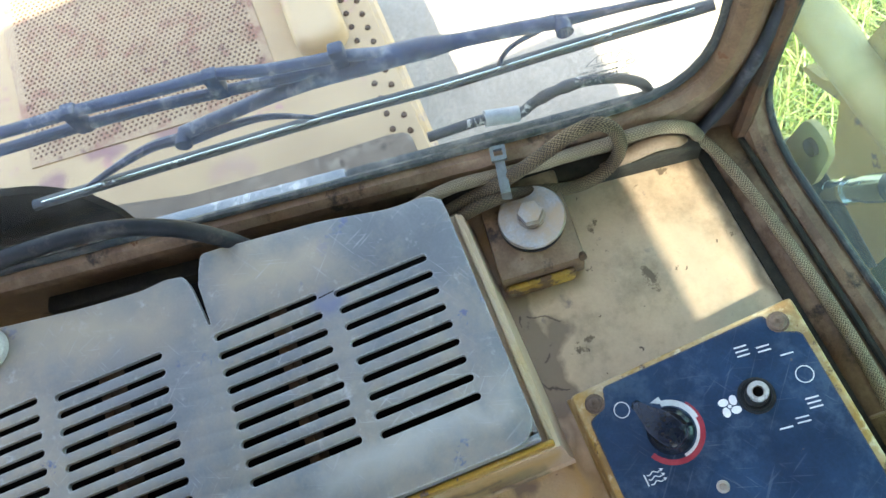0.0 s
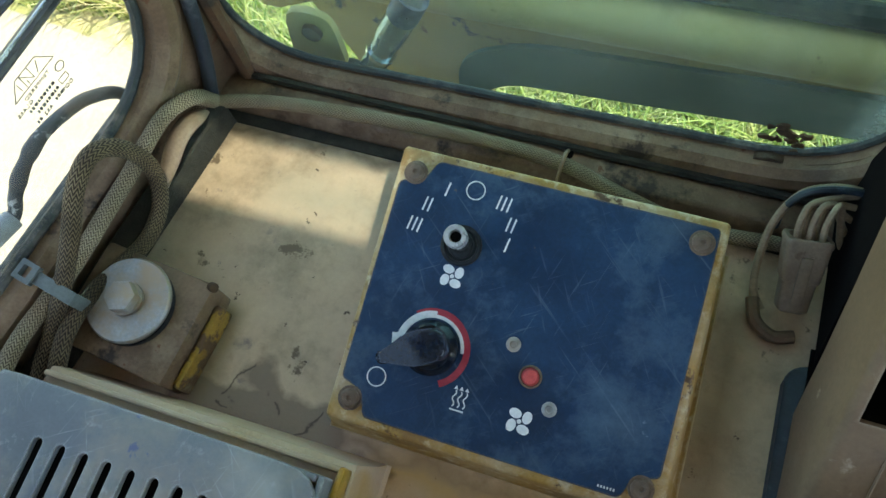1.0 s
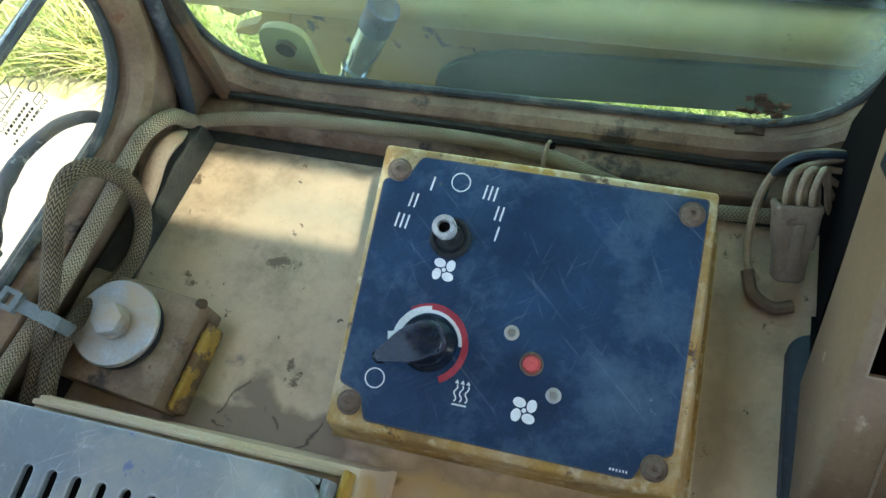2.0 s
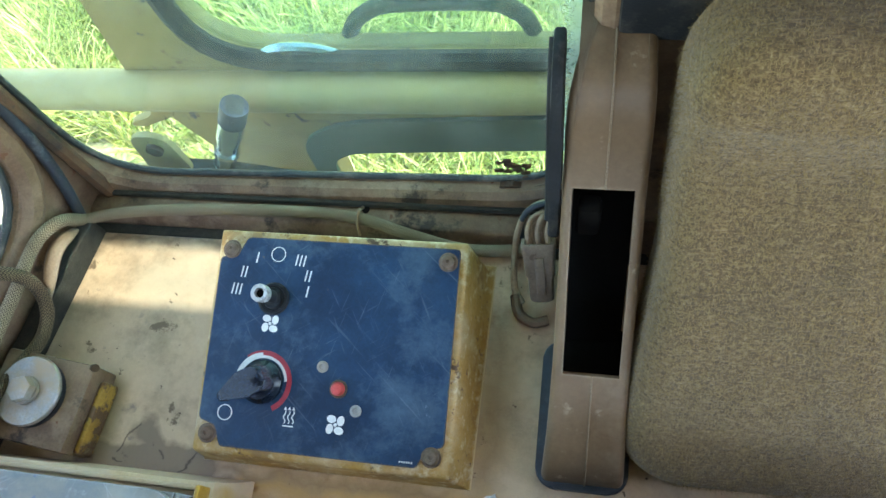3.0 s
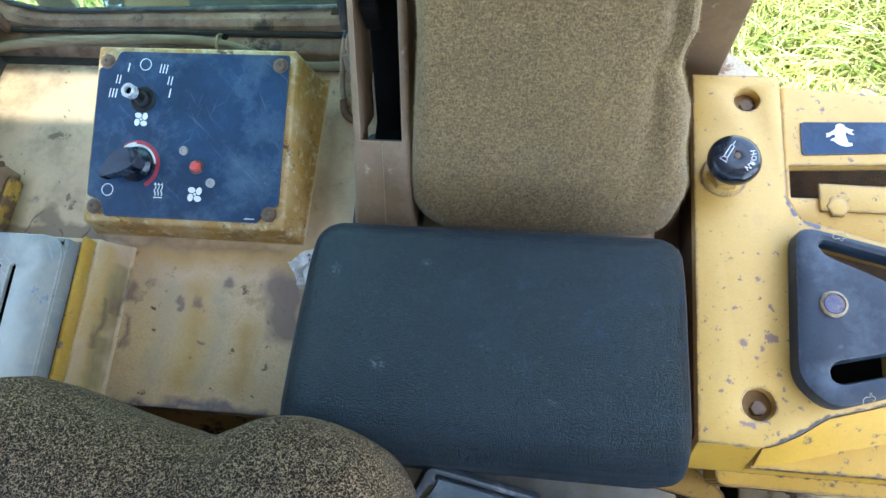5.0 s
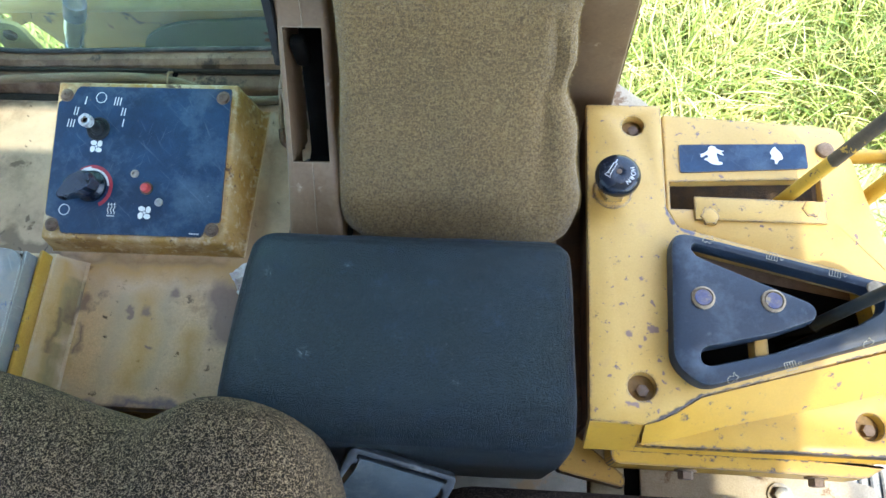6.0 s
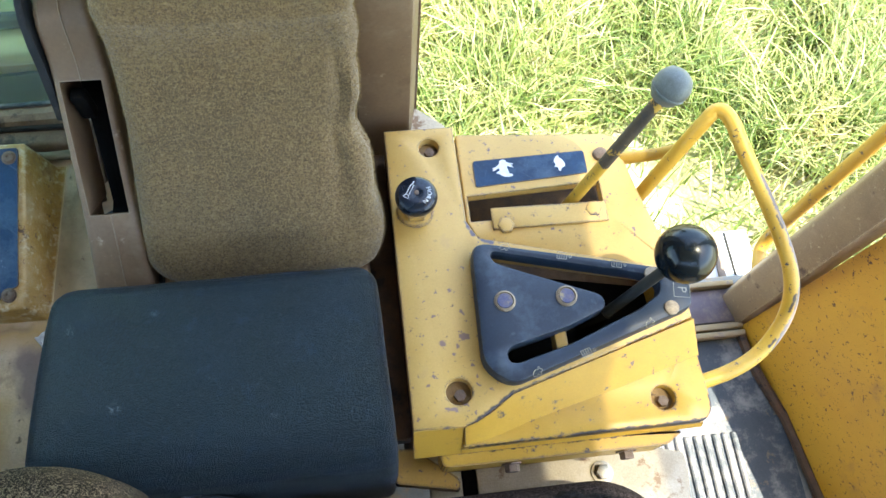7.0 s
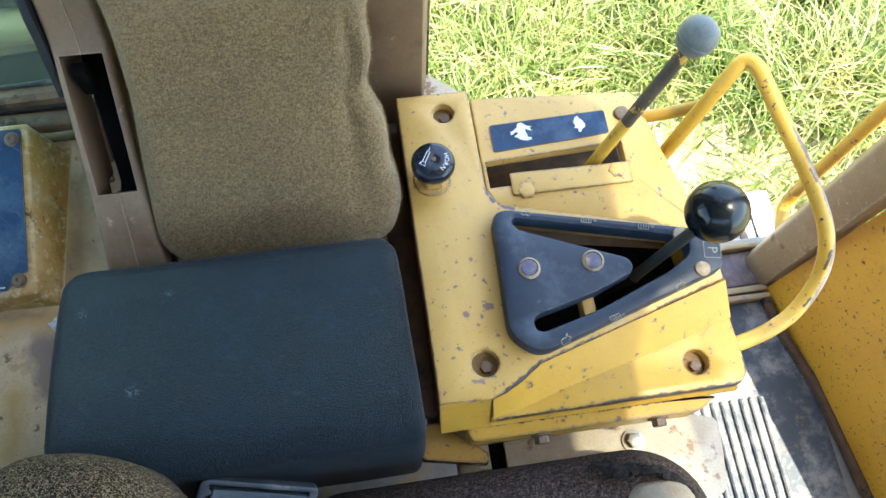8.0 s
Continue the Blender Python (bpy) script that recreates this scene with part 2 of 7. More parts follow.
brown_trim = surface("brown_trim", (0.105, 0.060, 0.034), (0.235, 0.152, 0.092), 22, 0.62, bump=0.25, dust=((0.30, 0.215, 0.145), 15, 0.52, 0.74),
                     marks=[((0.035, 0.022, 0.015), 19, 0.575, 0.08), ((0.13, 0.055, 0.025), 60, 0.64, 0.04)])
headliner = surface("headliner", (0.46, 0.43, 0.38), (0.58, 0.545, 0.49), 8, 0.8, bump=0.2)
brown_plastic = surface("brown_plastic", (0.135, 0.083, 0.045), (0.195, 0.128, 0.074), 14, 0.5, bump=0.08, fine=300, grit=0.08,
                        marks=[((0.32, 0.25, 0.18), 45, 0.63, 0.08), ((0.095, 0.055, 0.03), 12, 0.57, 0.12)], dust=((0.24, 0.180, 0.125), 9, 0.54, 0.78), edge=((0.26, 0.195, 0.13), 0.004, 0.70, 0.95))
grey_cover = surface("grey_cover", (0.108, 0.122, 0.132), (0.185, 0.193, 0.195), 11, 0.5, bump=0.06, grit=0.06, dust=((0.27, 0.228, 0.165), 7, 0.44, 0.68),
                     marks=[((0.08, 0.10, 0.17), 26, 0.645, 0.04), ((0.32, 0.33, 0.33), 16, 0.62, 0.08)], scratch=((0.36, 0.37, 0.38), 0.4), edge=((0.34, 0.35, 0.34), 0.003, 0.60, 0.85), warp=(22, 0.05),
                     spots=[((0.31, 0.255, 0.18), 0.8, [(-0.215, -0.38, -0.175, -0.29, 0.020, 0.022), (-0.180, -0.215, -0.170, -0.150, 0.014, 0.016), (-0.24, -0.60, -0.21, -0.45, 0.02, 0.02)]),
                            ((0.09, 0.11, 0.19), 0.7, [(-0.138, -0.152, -0.130, -0.150, 0.007, 0.006)]), ((0.36, 0.37, 0.36), 0.6, [(-0.02, -0.06, 0.01, -0.30, 0.004, 0.012)])])
blue_plate = surface("blue_plate", (0.0030, 0.020, 0.053), (0.010, 0.045, 0.104), 18, 0.46, bump=0.03, grit=0.1, spec=0.3, dust=((0.075, 0.130, 0.185), 13, 0.50, 0.78),
                     marks=[((0.16, 0.20, 0.25), 60, 0.70, 0.03)], scratch=((0.16, 0.20, 0.25), 0.22), edge=((0.15, 0.10, 0.06), 0.002, 0.70, 0.80))
gate_plate = surface("gate_plate", (0.008, 0.016, 0.031), (0.015, 0.027, 0.047), 20, 0.5, bump=0.08, grit=0.1, dust=((0.060, 0.082, 0.108), 18, 0.54, 0.84), edge=((0.09, 0.10, 0.11), 0.003, 0.62, 0.9))
black_plastic = surface("black_plastic", (0.004, 0.008, 0.016), (0.007, 0.013, 0.024), 30, 0.17, bump=0.02, dust=((0.030, 0.038, 0.055), 40, 0.62, 0.95), edge=((0.045, 0.055, 0.075), 0.002, 0.74, 0.90))
gloss_black = surface("gloss_black", (0.003, 0.006, 0.008), (0.006, 0.010, 0.013), 30, 0.19, bump=0.0, grit=0.0, spec=0.30)
grey_knob = surface("grey_knob", (0.09, 0.11, 0.105), (0.14, 0.16, 0.155), 60, 0.5, bump=0.1)
black_rubber = surface("black_rubber", (0.006, 0.008, 0.010), (0.018, 0.021, 0.024), 40, 0.6, bump=0.15, spec=0.25, dust=((0.09, 0.08, 0.068), 30, 0.52, 0.80))
# Near-black, hardly any gloss: shade of deep gaps, put into a colour.
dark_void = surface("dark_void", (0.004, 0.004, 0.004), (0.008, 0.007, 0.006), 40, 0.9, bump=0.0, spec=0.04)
steel = surface("zinc_steel", (0.24, 0.25, 0.25), (0.38, 0.38, 0.37), 60, 0.45, 0.5, bump=0.12, dust=((0.34, 0.250, 0.165), 26, 0.40, 0.62))
chrome = surface("chrome", (0.75, 0.76, 0.78), (0.8, 0.8, 0.8), 60, 0.14, 1.0, bump=0.0, grit=0.02)
rusty_steel = surface("rusty_steel", (0.12, 0.075, 0.05), (0.22, 0.16, 0.12), 90, 0.7, 0.3, bump=0.3)
dark_rust = surface("dark_rust", (0.035, 0.02, 0.012), (0.10, 0.055, 0.025), 60, 0.85, bump=0.4)
white_ink = surface("white_ink", (0.60, 0.62, 0.62), (0.76, 0.76, 0.75), 80, 0.5, bump=0.0, grit=0.08)
red_ink = surface("red_ink", (0.30, 0.022, 0.04), (0.38, 0.04, 0.06), 80, 0.45, bump=0.0)
red_plastic = surface("red_plastic", (0.48, 0.05, 0.05), (0.56, 0.09, 0.08), 200, 0.4, bump=0.05)
bare_alu = surface("bare_aluminium", (0.19, 0.175, 0.145), (0.31, 0.285, 0.245), 25, 0.55, 0.2, bump=0.1, marks=[((0.30, 0.20, 0.11), 12, 0.56, 0.08)])
floor_rubber = surface("floor_rubber", (0.040, 0.052, 0.066), (0.085, 0.098, 0.108), 14, 0.6, bump=0.2, dust=((0.22, 0.21, 0.20), 14, 0.50, 0.64), marks=[((0.24, 0.17, 0.09), 8, 0.63, 0.06)], edge=((0.16, 0.155, 0.14), 0.003, 0.60, 0.85))
paper_white = surface("paper", (0.70, 0.70, 0.71), (0.80, 0.80, 0.80), 60, 0.8, bump=0.05, marks=[((0.22, 0.05, 0.16), 120, 0.62, 0.02)])
chrome_blue = surface("blue_steel", (0.30, 0.40, 0.46), (0.45, 0.55, 0.60), 60, 0.2, 0.9, bump=0.0)
# Cream edge colour paints in the lit edge of the post.
post_paint = surface("post_paint", (0.22, 0.145, 0.085), (0.33, 0.235, 0.145), 10, 0.55, bump=0.1, dust=((0.36, 0.27, 0.18), 8, 0.5, 0.7), marks=[((0.11, 0.065, 0.045), 22, 0.60, 0.06)], edge=((0.56, 0.46, 0.30), 0.006, 0.60, 0.8))
purple_plate = surface("worn_purple_steel", (0.12, 0.095, 0.115), (0.23, 0.185, 0.185), 18, 0.5, 0.2, bump=0.1, dust=((0.33, 0.25, 0.18), 16, 0.5, 0.7), marks=[((0.20, 0.09, 0.05), 14, 0.58, 0.08)])
hood_paint = surface("hood_paint", (0.37, 0.262, 0.138), (0.46, 0.34, 0.19), 6, 0.6, bump=0.1, marks=[((0.33, 0.18, 0.15), 11, 0.60, 0.05), ((0.30, 0.20, 0.12), 30, 0.64, 0.03)], warp=(20, 0.05),
                     spots=[((0.20, 0.105, 0.105), 0.8, [(-0.728, -0.535, -0.715, -0.505, 0.018, 0.006), (-0.705, -0.425, -0.690, -0.365, 0.014, 0.006), (-0.70, -0.62, -0.69, -0.61, 0.02, 0.008)]), ((0.30, 0.19, 0.15), 0.6, [(-0.595, -0.345, -0.588, -0.300, 0.014, 0.012)]), ((0.22, 0.16, 0.11), 0.7, [(-0.72, -0.165, -0.70, -0.160, 0.010, 0.010)])])
screen_paint = surface("screen_paint", (0.30, 0.208, 0.115), (0.38, 0.28, 0.165), 9, 0.6, bump=0.1, marks=[((0.24, 0.12, 0.075), 26, 0.50, 0.14), ((0.15, 0.075, 0.055), 40, 0.58, 0.08)])
hole_dark = surface("hole_dark", (0.075, 0.036, 0.016), (0.12, 0.060, 0.028), 60, 0.8, bump=0.0)
foam = surface("foam", (0.20, 0.16, 0.11), (0.30, 0.25, 0.19), 60, 0.95, bump=0.8)
wiper_blue = surface("wiper_blue", (0.010, 0.024, 0.060), (0.030, 0.055, 0.115), 50, 0.5, bump=0.2, dust=((0.20, 0.22, 0.25), 55, 0.52, 0.74))
bright_metal = surface("bright_metal", (0.40, 0.41, 0.42), (0.52, 0.52, 0.52), 90, 0.3, 0.35, bump=0.02)
teal_lip = surface("teal_lip", (0.025, 0.060, 0.054), (0.050, 0.100, 0.088), 20, 0.6, bump=0.1, dust=((0.11, 0.14, 0.12), 20, 0.58, 0.82))
housing_paint = surface("housing_paint", (0.36, 0.195, 0.038), (0.48, 0.295, 0.090), 16, 0.5, bump=0.08, dust=((0.52, 0.405, 0.255), 14, 0.42, 0.64), marks=[((0.16, 0.09, 0.05), 110, 0.63, 0.015), ((0.27, 0.155, 0.055), 24, 0.53, 0.10), ((0.10, 0.055, 0.03), 38, 0.62, 0.04)], edge=((0.56, 0.45, 0.29), 0.003, 0.54, 0.66))
hoop_paint = surface("hoop_paint", (0.50, 0.29, 0.034), (0.60, 0.37, 0.055), 14, 0.4, bump=0.05, grit=0.05, marks=[((0.075, 0.055, 0.05), 125, 0.615, 0.012)], warp=(260, 0.005),
                     spots=[((0.15, 0.125, 0.125), 0.96, [(0.906, 0.030, 0.930, -0.030, 0.0022, 0.0008), (0.930, -0.030, 0.943, -0.065, 0.0034, 0.0008), (0.943, -0.065, 0.9435, -0.092, 0.0036, 0.0008), (0.9435, -0.092, 0.922, -0.126, 0.0030, 0.0008)]),
                            ((0.05, 0.042, 0.045), 0.95, [(0.938, -0.078, 0.937, -0.088, 0.0016, 0.0006), (0.917, -0.008, 0.922, -0.020, 0.0012, 0.0006), (0.925, -0.112, 0.918, -0.118, 0.0014, 0.0006)])])
lever_worn = surface("lever_worn", (0.055, 0.045, 0.035), (0.11, 0.085, 0.055), 40, 0.6, bump=0.2, marks=[((0.48, 0.29, 0.05), 45, 0.565, 0.012)])
wire_brown = surface("wire_brown", (0.20, 0.13, 0.08), (0.34, 0.245, 0.16), 60, 0.6, bump=0.1)
dirt_groove = surface("dirt_groove", (0.012, 0.012, 0.010), (0.045, 0.042, 0.032), 70, 0.95, bump=0.6)
gutter_grime = surface("gutter_grime", (0.085, 0.068, 0.048), (0.19, 0.150, 0.105), 14, 0.8, bump=0.3, dust=((0.27, 0.23, 0.17), 22, 0.52, 0.72), marks=[((0.045, 0.038, 0.030), 30, 0.60, 0.06)])
cable_blue = surface("dusty_blue_rubber", (0.014, 0.021, 0.030), (0.033, 0.044, 0.058), 60, 0.5, bump=0.2, dust=((0.14, 0.15, 0.16), 45, 0.55, 0.78))
belt_blue = surface("belt_blue", (0.034, 0.056, 0.078), (0.058, 0.086, 0.112), 40, 0.7, bump=0.5, fine=900, grit=0.22, dust=((0.11, 0.13, 0.145), 30, 0.5, 0.75))
patina = surface("patina", (0.060, 0.072, 0.160), (0.16, 0.135, 0.150), 95, 0.5, 0.2, bump=0.2, marks=[((0.28, 0.215, 0.13), 70, 0.52, 0.10)])
symbol_cream = surface("symbol_cream", (0.26, 0.24, 0.19), (0.42, 0.39, 0.31), 200, 0.6, bump=0.0)
dim_ink = surface("dim_ink", (0.12, 0.125, 0.12), (0.20, 0.20, 0.18), 300, 0.6, bump=0.0)
dusty_seal = surface("dusty_seal", (0.018, 0.026, 0.028), (0.050, 0.060, 0.058), 30, 0.7, bump=0.2, dust=((0.17, 0.16, 0.13), 22, 0.5, 0.72))
etched = surface("etched_glass", (0.10, 0.10, 0.09), (0.16, 0.16, 0.15), 60, 0.8, bump=0.0)
outer_flange = surface("outer_flange", (0.20, 0.23, 0.25), (0.44, 0.45, 0.44), 18, 0.6, bump=0.2, marks=[((0.62, 0.60, 0.56), 12, 0.52, 0.05), ((0.22, 0.15, 0.10), 15, 0.58, 0.04)])
tube_paint = surface("tube_paint", (0.35, 0.255, 0.105), (0.44, 0.335, 0.155), 14, 0.5, bump=0.05, dust=((0.47, 0.385, 0.215), 9, 0.52, 0.78), marks=[((0.16, 0.10, 0.05), 60, 0.66, 0.02)])
door_paint = surface("door_paint", (0.27, 0.175, 0.055), (0.385, 0.265, 0.100), 9, 0.55, bump=0.08, dust=((0.32, 0.25, 0.15), 11, 0.58, 0.80), marks=[((0.03, 0.035, 0.045), 16, 0.63, 0.04), ((0.14, 0.075, 0.035), 30, 0.63, 0.04)])
base_paint = surface("heater_base_paint", (0.50, 0.345, 0.190), (0.61, 0.435, 0.250), 12, 0.55, bump=0.08, dust=((0.48, 0.365, 0.255), 12, 0.40, 0.62), marks=[((0.13, 0.09, 0.10), 40, 0.665, 0.015)], warp=(60, 0.008),
                     spots=[((0.44, 0.26, 0.05), 0.8, [(0.0225, -0.04, 0.0225, -0.30, 0.002, 0.003)]), ((0.21, 0.175, 0.085), 0.85, [(0.0265, -0.052, 0.0240, -0.11, 0.0018, 0.002), (0.0250, -0.12, 0.0235, -0.17, 0.0015, 0.002), (0.0300, -0.05, 0.0290, -0.08, 0.002, 0.002)]),
                            ((0.13, 0.085, 0.055), 0.85, [(0.0290, -0.060, 0.0265, -0.095, 0.0012, 0.0012), (0.0240, -0.085, 0.0225, -0.13, 0.0008, 0.001), (0.0315, -0.04, 0.0300, -0.075, 0.0008, 0.0012)])])
lip_yellow = surface("lip_yellow", (0.38, 0.20, 0.026), (0.47, 0.27, 0.055), 30, 0.45, bump=0.08, marks=[((0.13, 0.09, 0.10), 70, 0.62, 0.02), ((0.46, 0.36, 0.22), 24, 0.56, 0.08)])
yellow_slope = surface("yellow_slope", (0.40, 0.222, 0.026), (0.485, 0.285, 0.042), 12, 0.42, bump=0.05, grit=0.05, marks=[((0.13, 0.09, 0.075), 75, 0.66, 0.015), ((0.34, 0.20, 0.06), 25, 0.63, 0.15)], edge=(CHIP, 0.0015, 0.62, 0.70))
peeling_yellow = surface("peeling_yellow", (0.26, 0.14, 0.022), (0.44, 0.26, 0.045), 40, 0.6, bump=0.6, fine=220, marks=[((0.11, 0.06, 0.032), 55, 0.47, 0.06), ((0.20, 0.17, 0.11), 30, 0.56, 0.06)])
# Console paint made darker for the shade in the bolt wells.
well_shade_paint = surface("well_shade_paint", (0.20, 0.125, 0.055), (0.33, 0.21, 0.085), 60, 0.6, bump=0.3, marks=[((0.10, 0.06, 0.035), 120, 0.58, 0.05)])
# Rust for the panel seam; elsewhere its darkness stands for shaded gaps.
rust_and_shade = surface("rust_and_shade", (0.045, 0.028, 0.018), (0.14, 0.070, 0.035), 26, 0.75, bump=0.4, marks=[((0.02, 0.016, 0.014), 20, 0.55, 0.06)])
dusty_plug = surface("dusty_plug", (0.15, 0.105, 0.070), (0.235, 0.172, 0.12), 40, 0.6, bump=0.15, marks=[((0.12, 0.08, 0.05), 60, 0.60, 0.05)])
pale_tape = surface("pale_tape", (0.60, 0.61, 0.62), (0.74, 0.74, 0.73), 40, 0.5, bump=0.05)
hose_rubber = surface("weathered_hose", (0.022, 0.028, 0.034), (0.060, 0.070, 0.078), 40, 0.6, bump=0.3, marks=[((0.38, 0.38, 0.36), 34, 0.56, 0.04), ((0.22, 0.15, 0.10), 15, 0.62, 0.04)])
cream_paint = surface("cream_paint", (0.42, 0.34, 0.23), (0.56, 0.475, 0.35), 16, 0.6, bump=0.1, dust=((0.58, 0.52, 0.43), 10, 0.5, 0.72), marks=[((0.24, 0.15, 0.085), 30, 0.60, 0.06)])
front_grime = surface("front_grime", (0.26, 0.165, 0.050), (0.42, 0.28, 0.105), 16, 0.6, bump=0.2, marks=[((0.014, 0.012, 0.012), 15, 0.56, 0.06), ((0.12, 0.065, 0.030), 28, 0.56, 0.08)], stretch=(0.4, 1.0, 1.0))
lever_black = surface("lever_black", (0.010, 0.012, 0.013), (0.024, 0.026, 0.024), 40, 0.5, bump=0.1, marks=[((0.42, 0.25, 0.04), 70, 0.655, 0.015)])
screw_ring = surface("screw_ring", (0.17, 0.125, 0.085), (0.34, 0.27, 0.18), 120, 0.55, 0.2, bump=0.2)
milky_plastic = surface("milky_plastic", (0.36, 0.40, 0.37), (0.50, 0.53, 0.49), 40, 0.45, bump=0.05, dust=((0.30, 0.26, 0.20), 30, 0.5, 0.7))


def vinyl_mat():
    """Grained vinyl: a net of fine creases, broad dusty scuffs."""
    m, nt, N, L, B = nodes_of("black_vinyl")
    tc = N.new("ShaderNodeTexCoord").outputs["Object"]
    v1, v2 = N.new("ShaderNodeTexVoronoi"), N.new("ShaderNodeTexVoronoi")
    v1.feature = v2.feature = "DISTANCE_TO_EDGE"
    v1.inputs["Scale"].default_value, v2.inputs["Scale"].default_value = 820, 250
    warp = N.new("ShaderNodeVectorMath")
    warp.operation = "MULTIPLY_ADD"
    nz = N.new("ShaderNodeTexNoise")
    nz.inputs["Scale"].default_value = 60
    L.new(tc, nz.inputs["Vector"])
    L.new(nz.outputs["Color"], warp.inputs[0])
    warp.inputs[1].default_value = (0.012, 0.012, 0.012)
    L.new(tc, warp.inputs[2])
    L.new(tc, v1.inputs["Vector"])
    L.new(warp.outputs[0], v2.inputs["Vector"])
    crease = ramp(N, L, v2.outputs["Distance"], [(0.0, (0, 0, 0)), (0.13, (1, 1, 1))])
    where = ramp(N, L, noise_tex(N, L, tc, 16, 3), [(0.40, (0, 0, 0)), (0.58, (1, 1, 1))])
    grain = ramp(N, L, v1.outputs["Distance"], [(0.0, (0, 0, 0)), (0.25, (1, 1, 1))])
    cloud = noise_tex(N, L, tc, 9, 6, 0.7)
    col = ramp(N, L, cloud, [(0.36, (0.0040, 0.0060, 0.0090)), (0.50, (0.0110, 0.0140, 0.0185)), (0.66, (0.0230, 0.0250, 0.0290))])
    scuff = ramp(N, L, noise_tex(N, L, tc, 30, 7, 0.75), [(0.60, (0, 0, 0)), (0.85, (0.40, 0.40, 0.40))])
    col = blend(N, L, scuff, col, (0.11, 0.075, 0.075))
    haze = ramp(N, L, noise_tex(N, L, tc, 110, 8, 0.8), [(0.52, (0, 0, 0)), (0.72, (0.45, 0.45, 0.45))])
    col = blend(N, L, haze, col, (0.085, 0.062, 0.064))
    speck = ramp(N, L, noise_tex(N, L, tc, 420, 2, 0.5), [(0.665, (0, 0, 0)), (0.73, (0.45, 0.45, 0.45))])
    col = blend(N, L, speck, col, (0.22, 0.13, 0.11))
    fl = N.new("ShaderNodeVectorMath")
    fl.operation = "MULTIPLY"
    L.new(warp.outputs[0], fl.inputs[0])
    fl.inputs[1].default_value = (1, 1, 0)
    for x, y, r in ((0.304, -0.130, 0.0035), (0.262, -0.060, 0.003), (0.335, -0.050, 0.0015), (0.43, -0.15, 0.0015)):  # pale worn flecks
        pale = blend(N, L, 1.0, spot_mask(N, L, fl.outputs[0], (x, y, x, y, r, 0.0035)), ramp(N, L, noise_tex(N, L, tc, 420, 3), [(0.45, (0, 0, 0)), (0.62, (1, 1, 1))]), "MULTIPLY")
        col = blend(N, L, pale, col, (0.55, 0.33, 0.28))
    # Blue edge tint paints the sky sheen on the rolled edges.
    col = blend(N, L, edge_mask(N, L, tc, 0.012, 60, 0.56, 1.0), col, (0.034, 0.050, 0.095))
    net = blend(N, L, where, (1.0, 1.0, 1.0), crease)
    col = blend(N, L, 0.90, col, net, "MULTIPLY")
    col = blend(N, L, 0.80, col, grain, "MULTIPLY")
    col = blend(N, L, 1.0, col, (0.52, 0.94, 1.26), "MULTIPLY")
    L.new(col, B.inputs["Base Color"])
    L.new(ramp(N, L, cloud, [(0.3, (0.32,) * 3), (0.7, (0.46,) * 3)]), B.inputs["Roughness"])
    B.inputs["Specular IOR Level"].default_value = 0.35
    B.inputs["Specular Tint"].default_value = (0.62, 0.85, 1.0, 1.0)
    B.inputs["Sheen Weight"].default_value, B.inputs["Sheen Roughness"].default_value = 0.04, 0.35
    B.inputs["Sheen Tint"].default_value = (0.35, 0.55, 1.0, 1.0)
    hsum = N.new("ShaderNodeMath")
    hsum.operation = "MULTIPLY_ADD"
    L.new(net, hsum.inputs[0])
    hsum.inputs[1].default_value = 1.2
    L.new(grain, hsum.inputs[2])
    b = N.new("ShaderNodeBump")
    b.inputs["Strength"].default_value, b.inputs["Distance"].default_value = 1.0, 0.0011
    L.new(hsum.outputs[0], b.inputs["Height"])
    L.new(b.outputs["Normal"], B.inputs["Normal"])
    return m


vinyl = vinyl_mat()


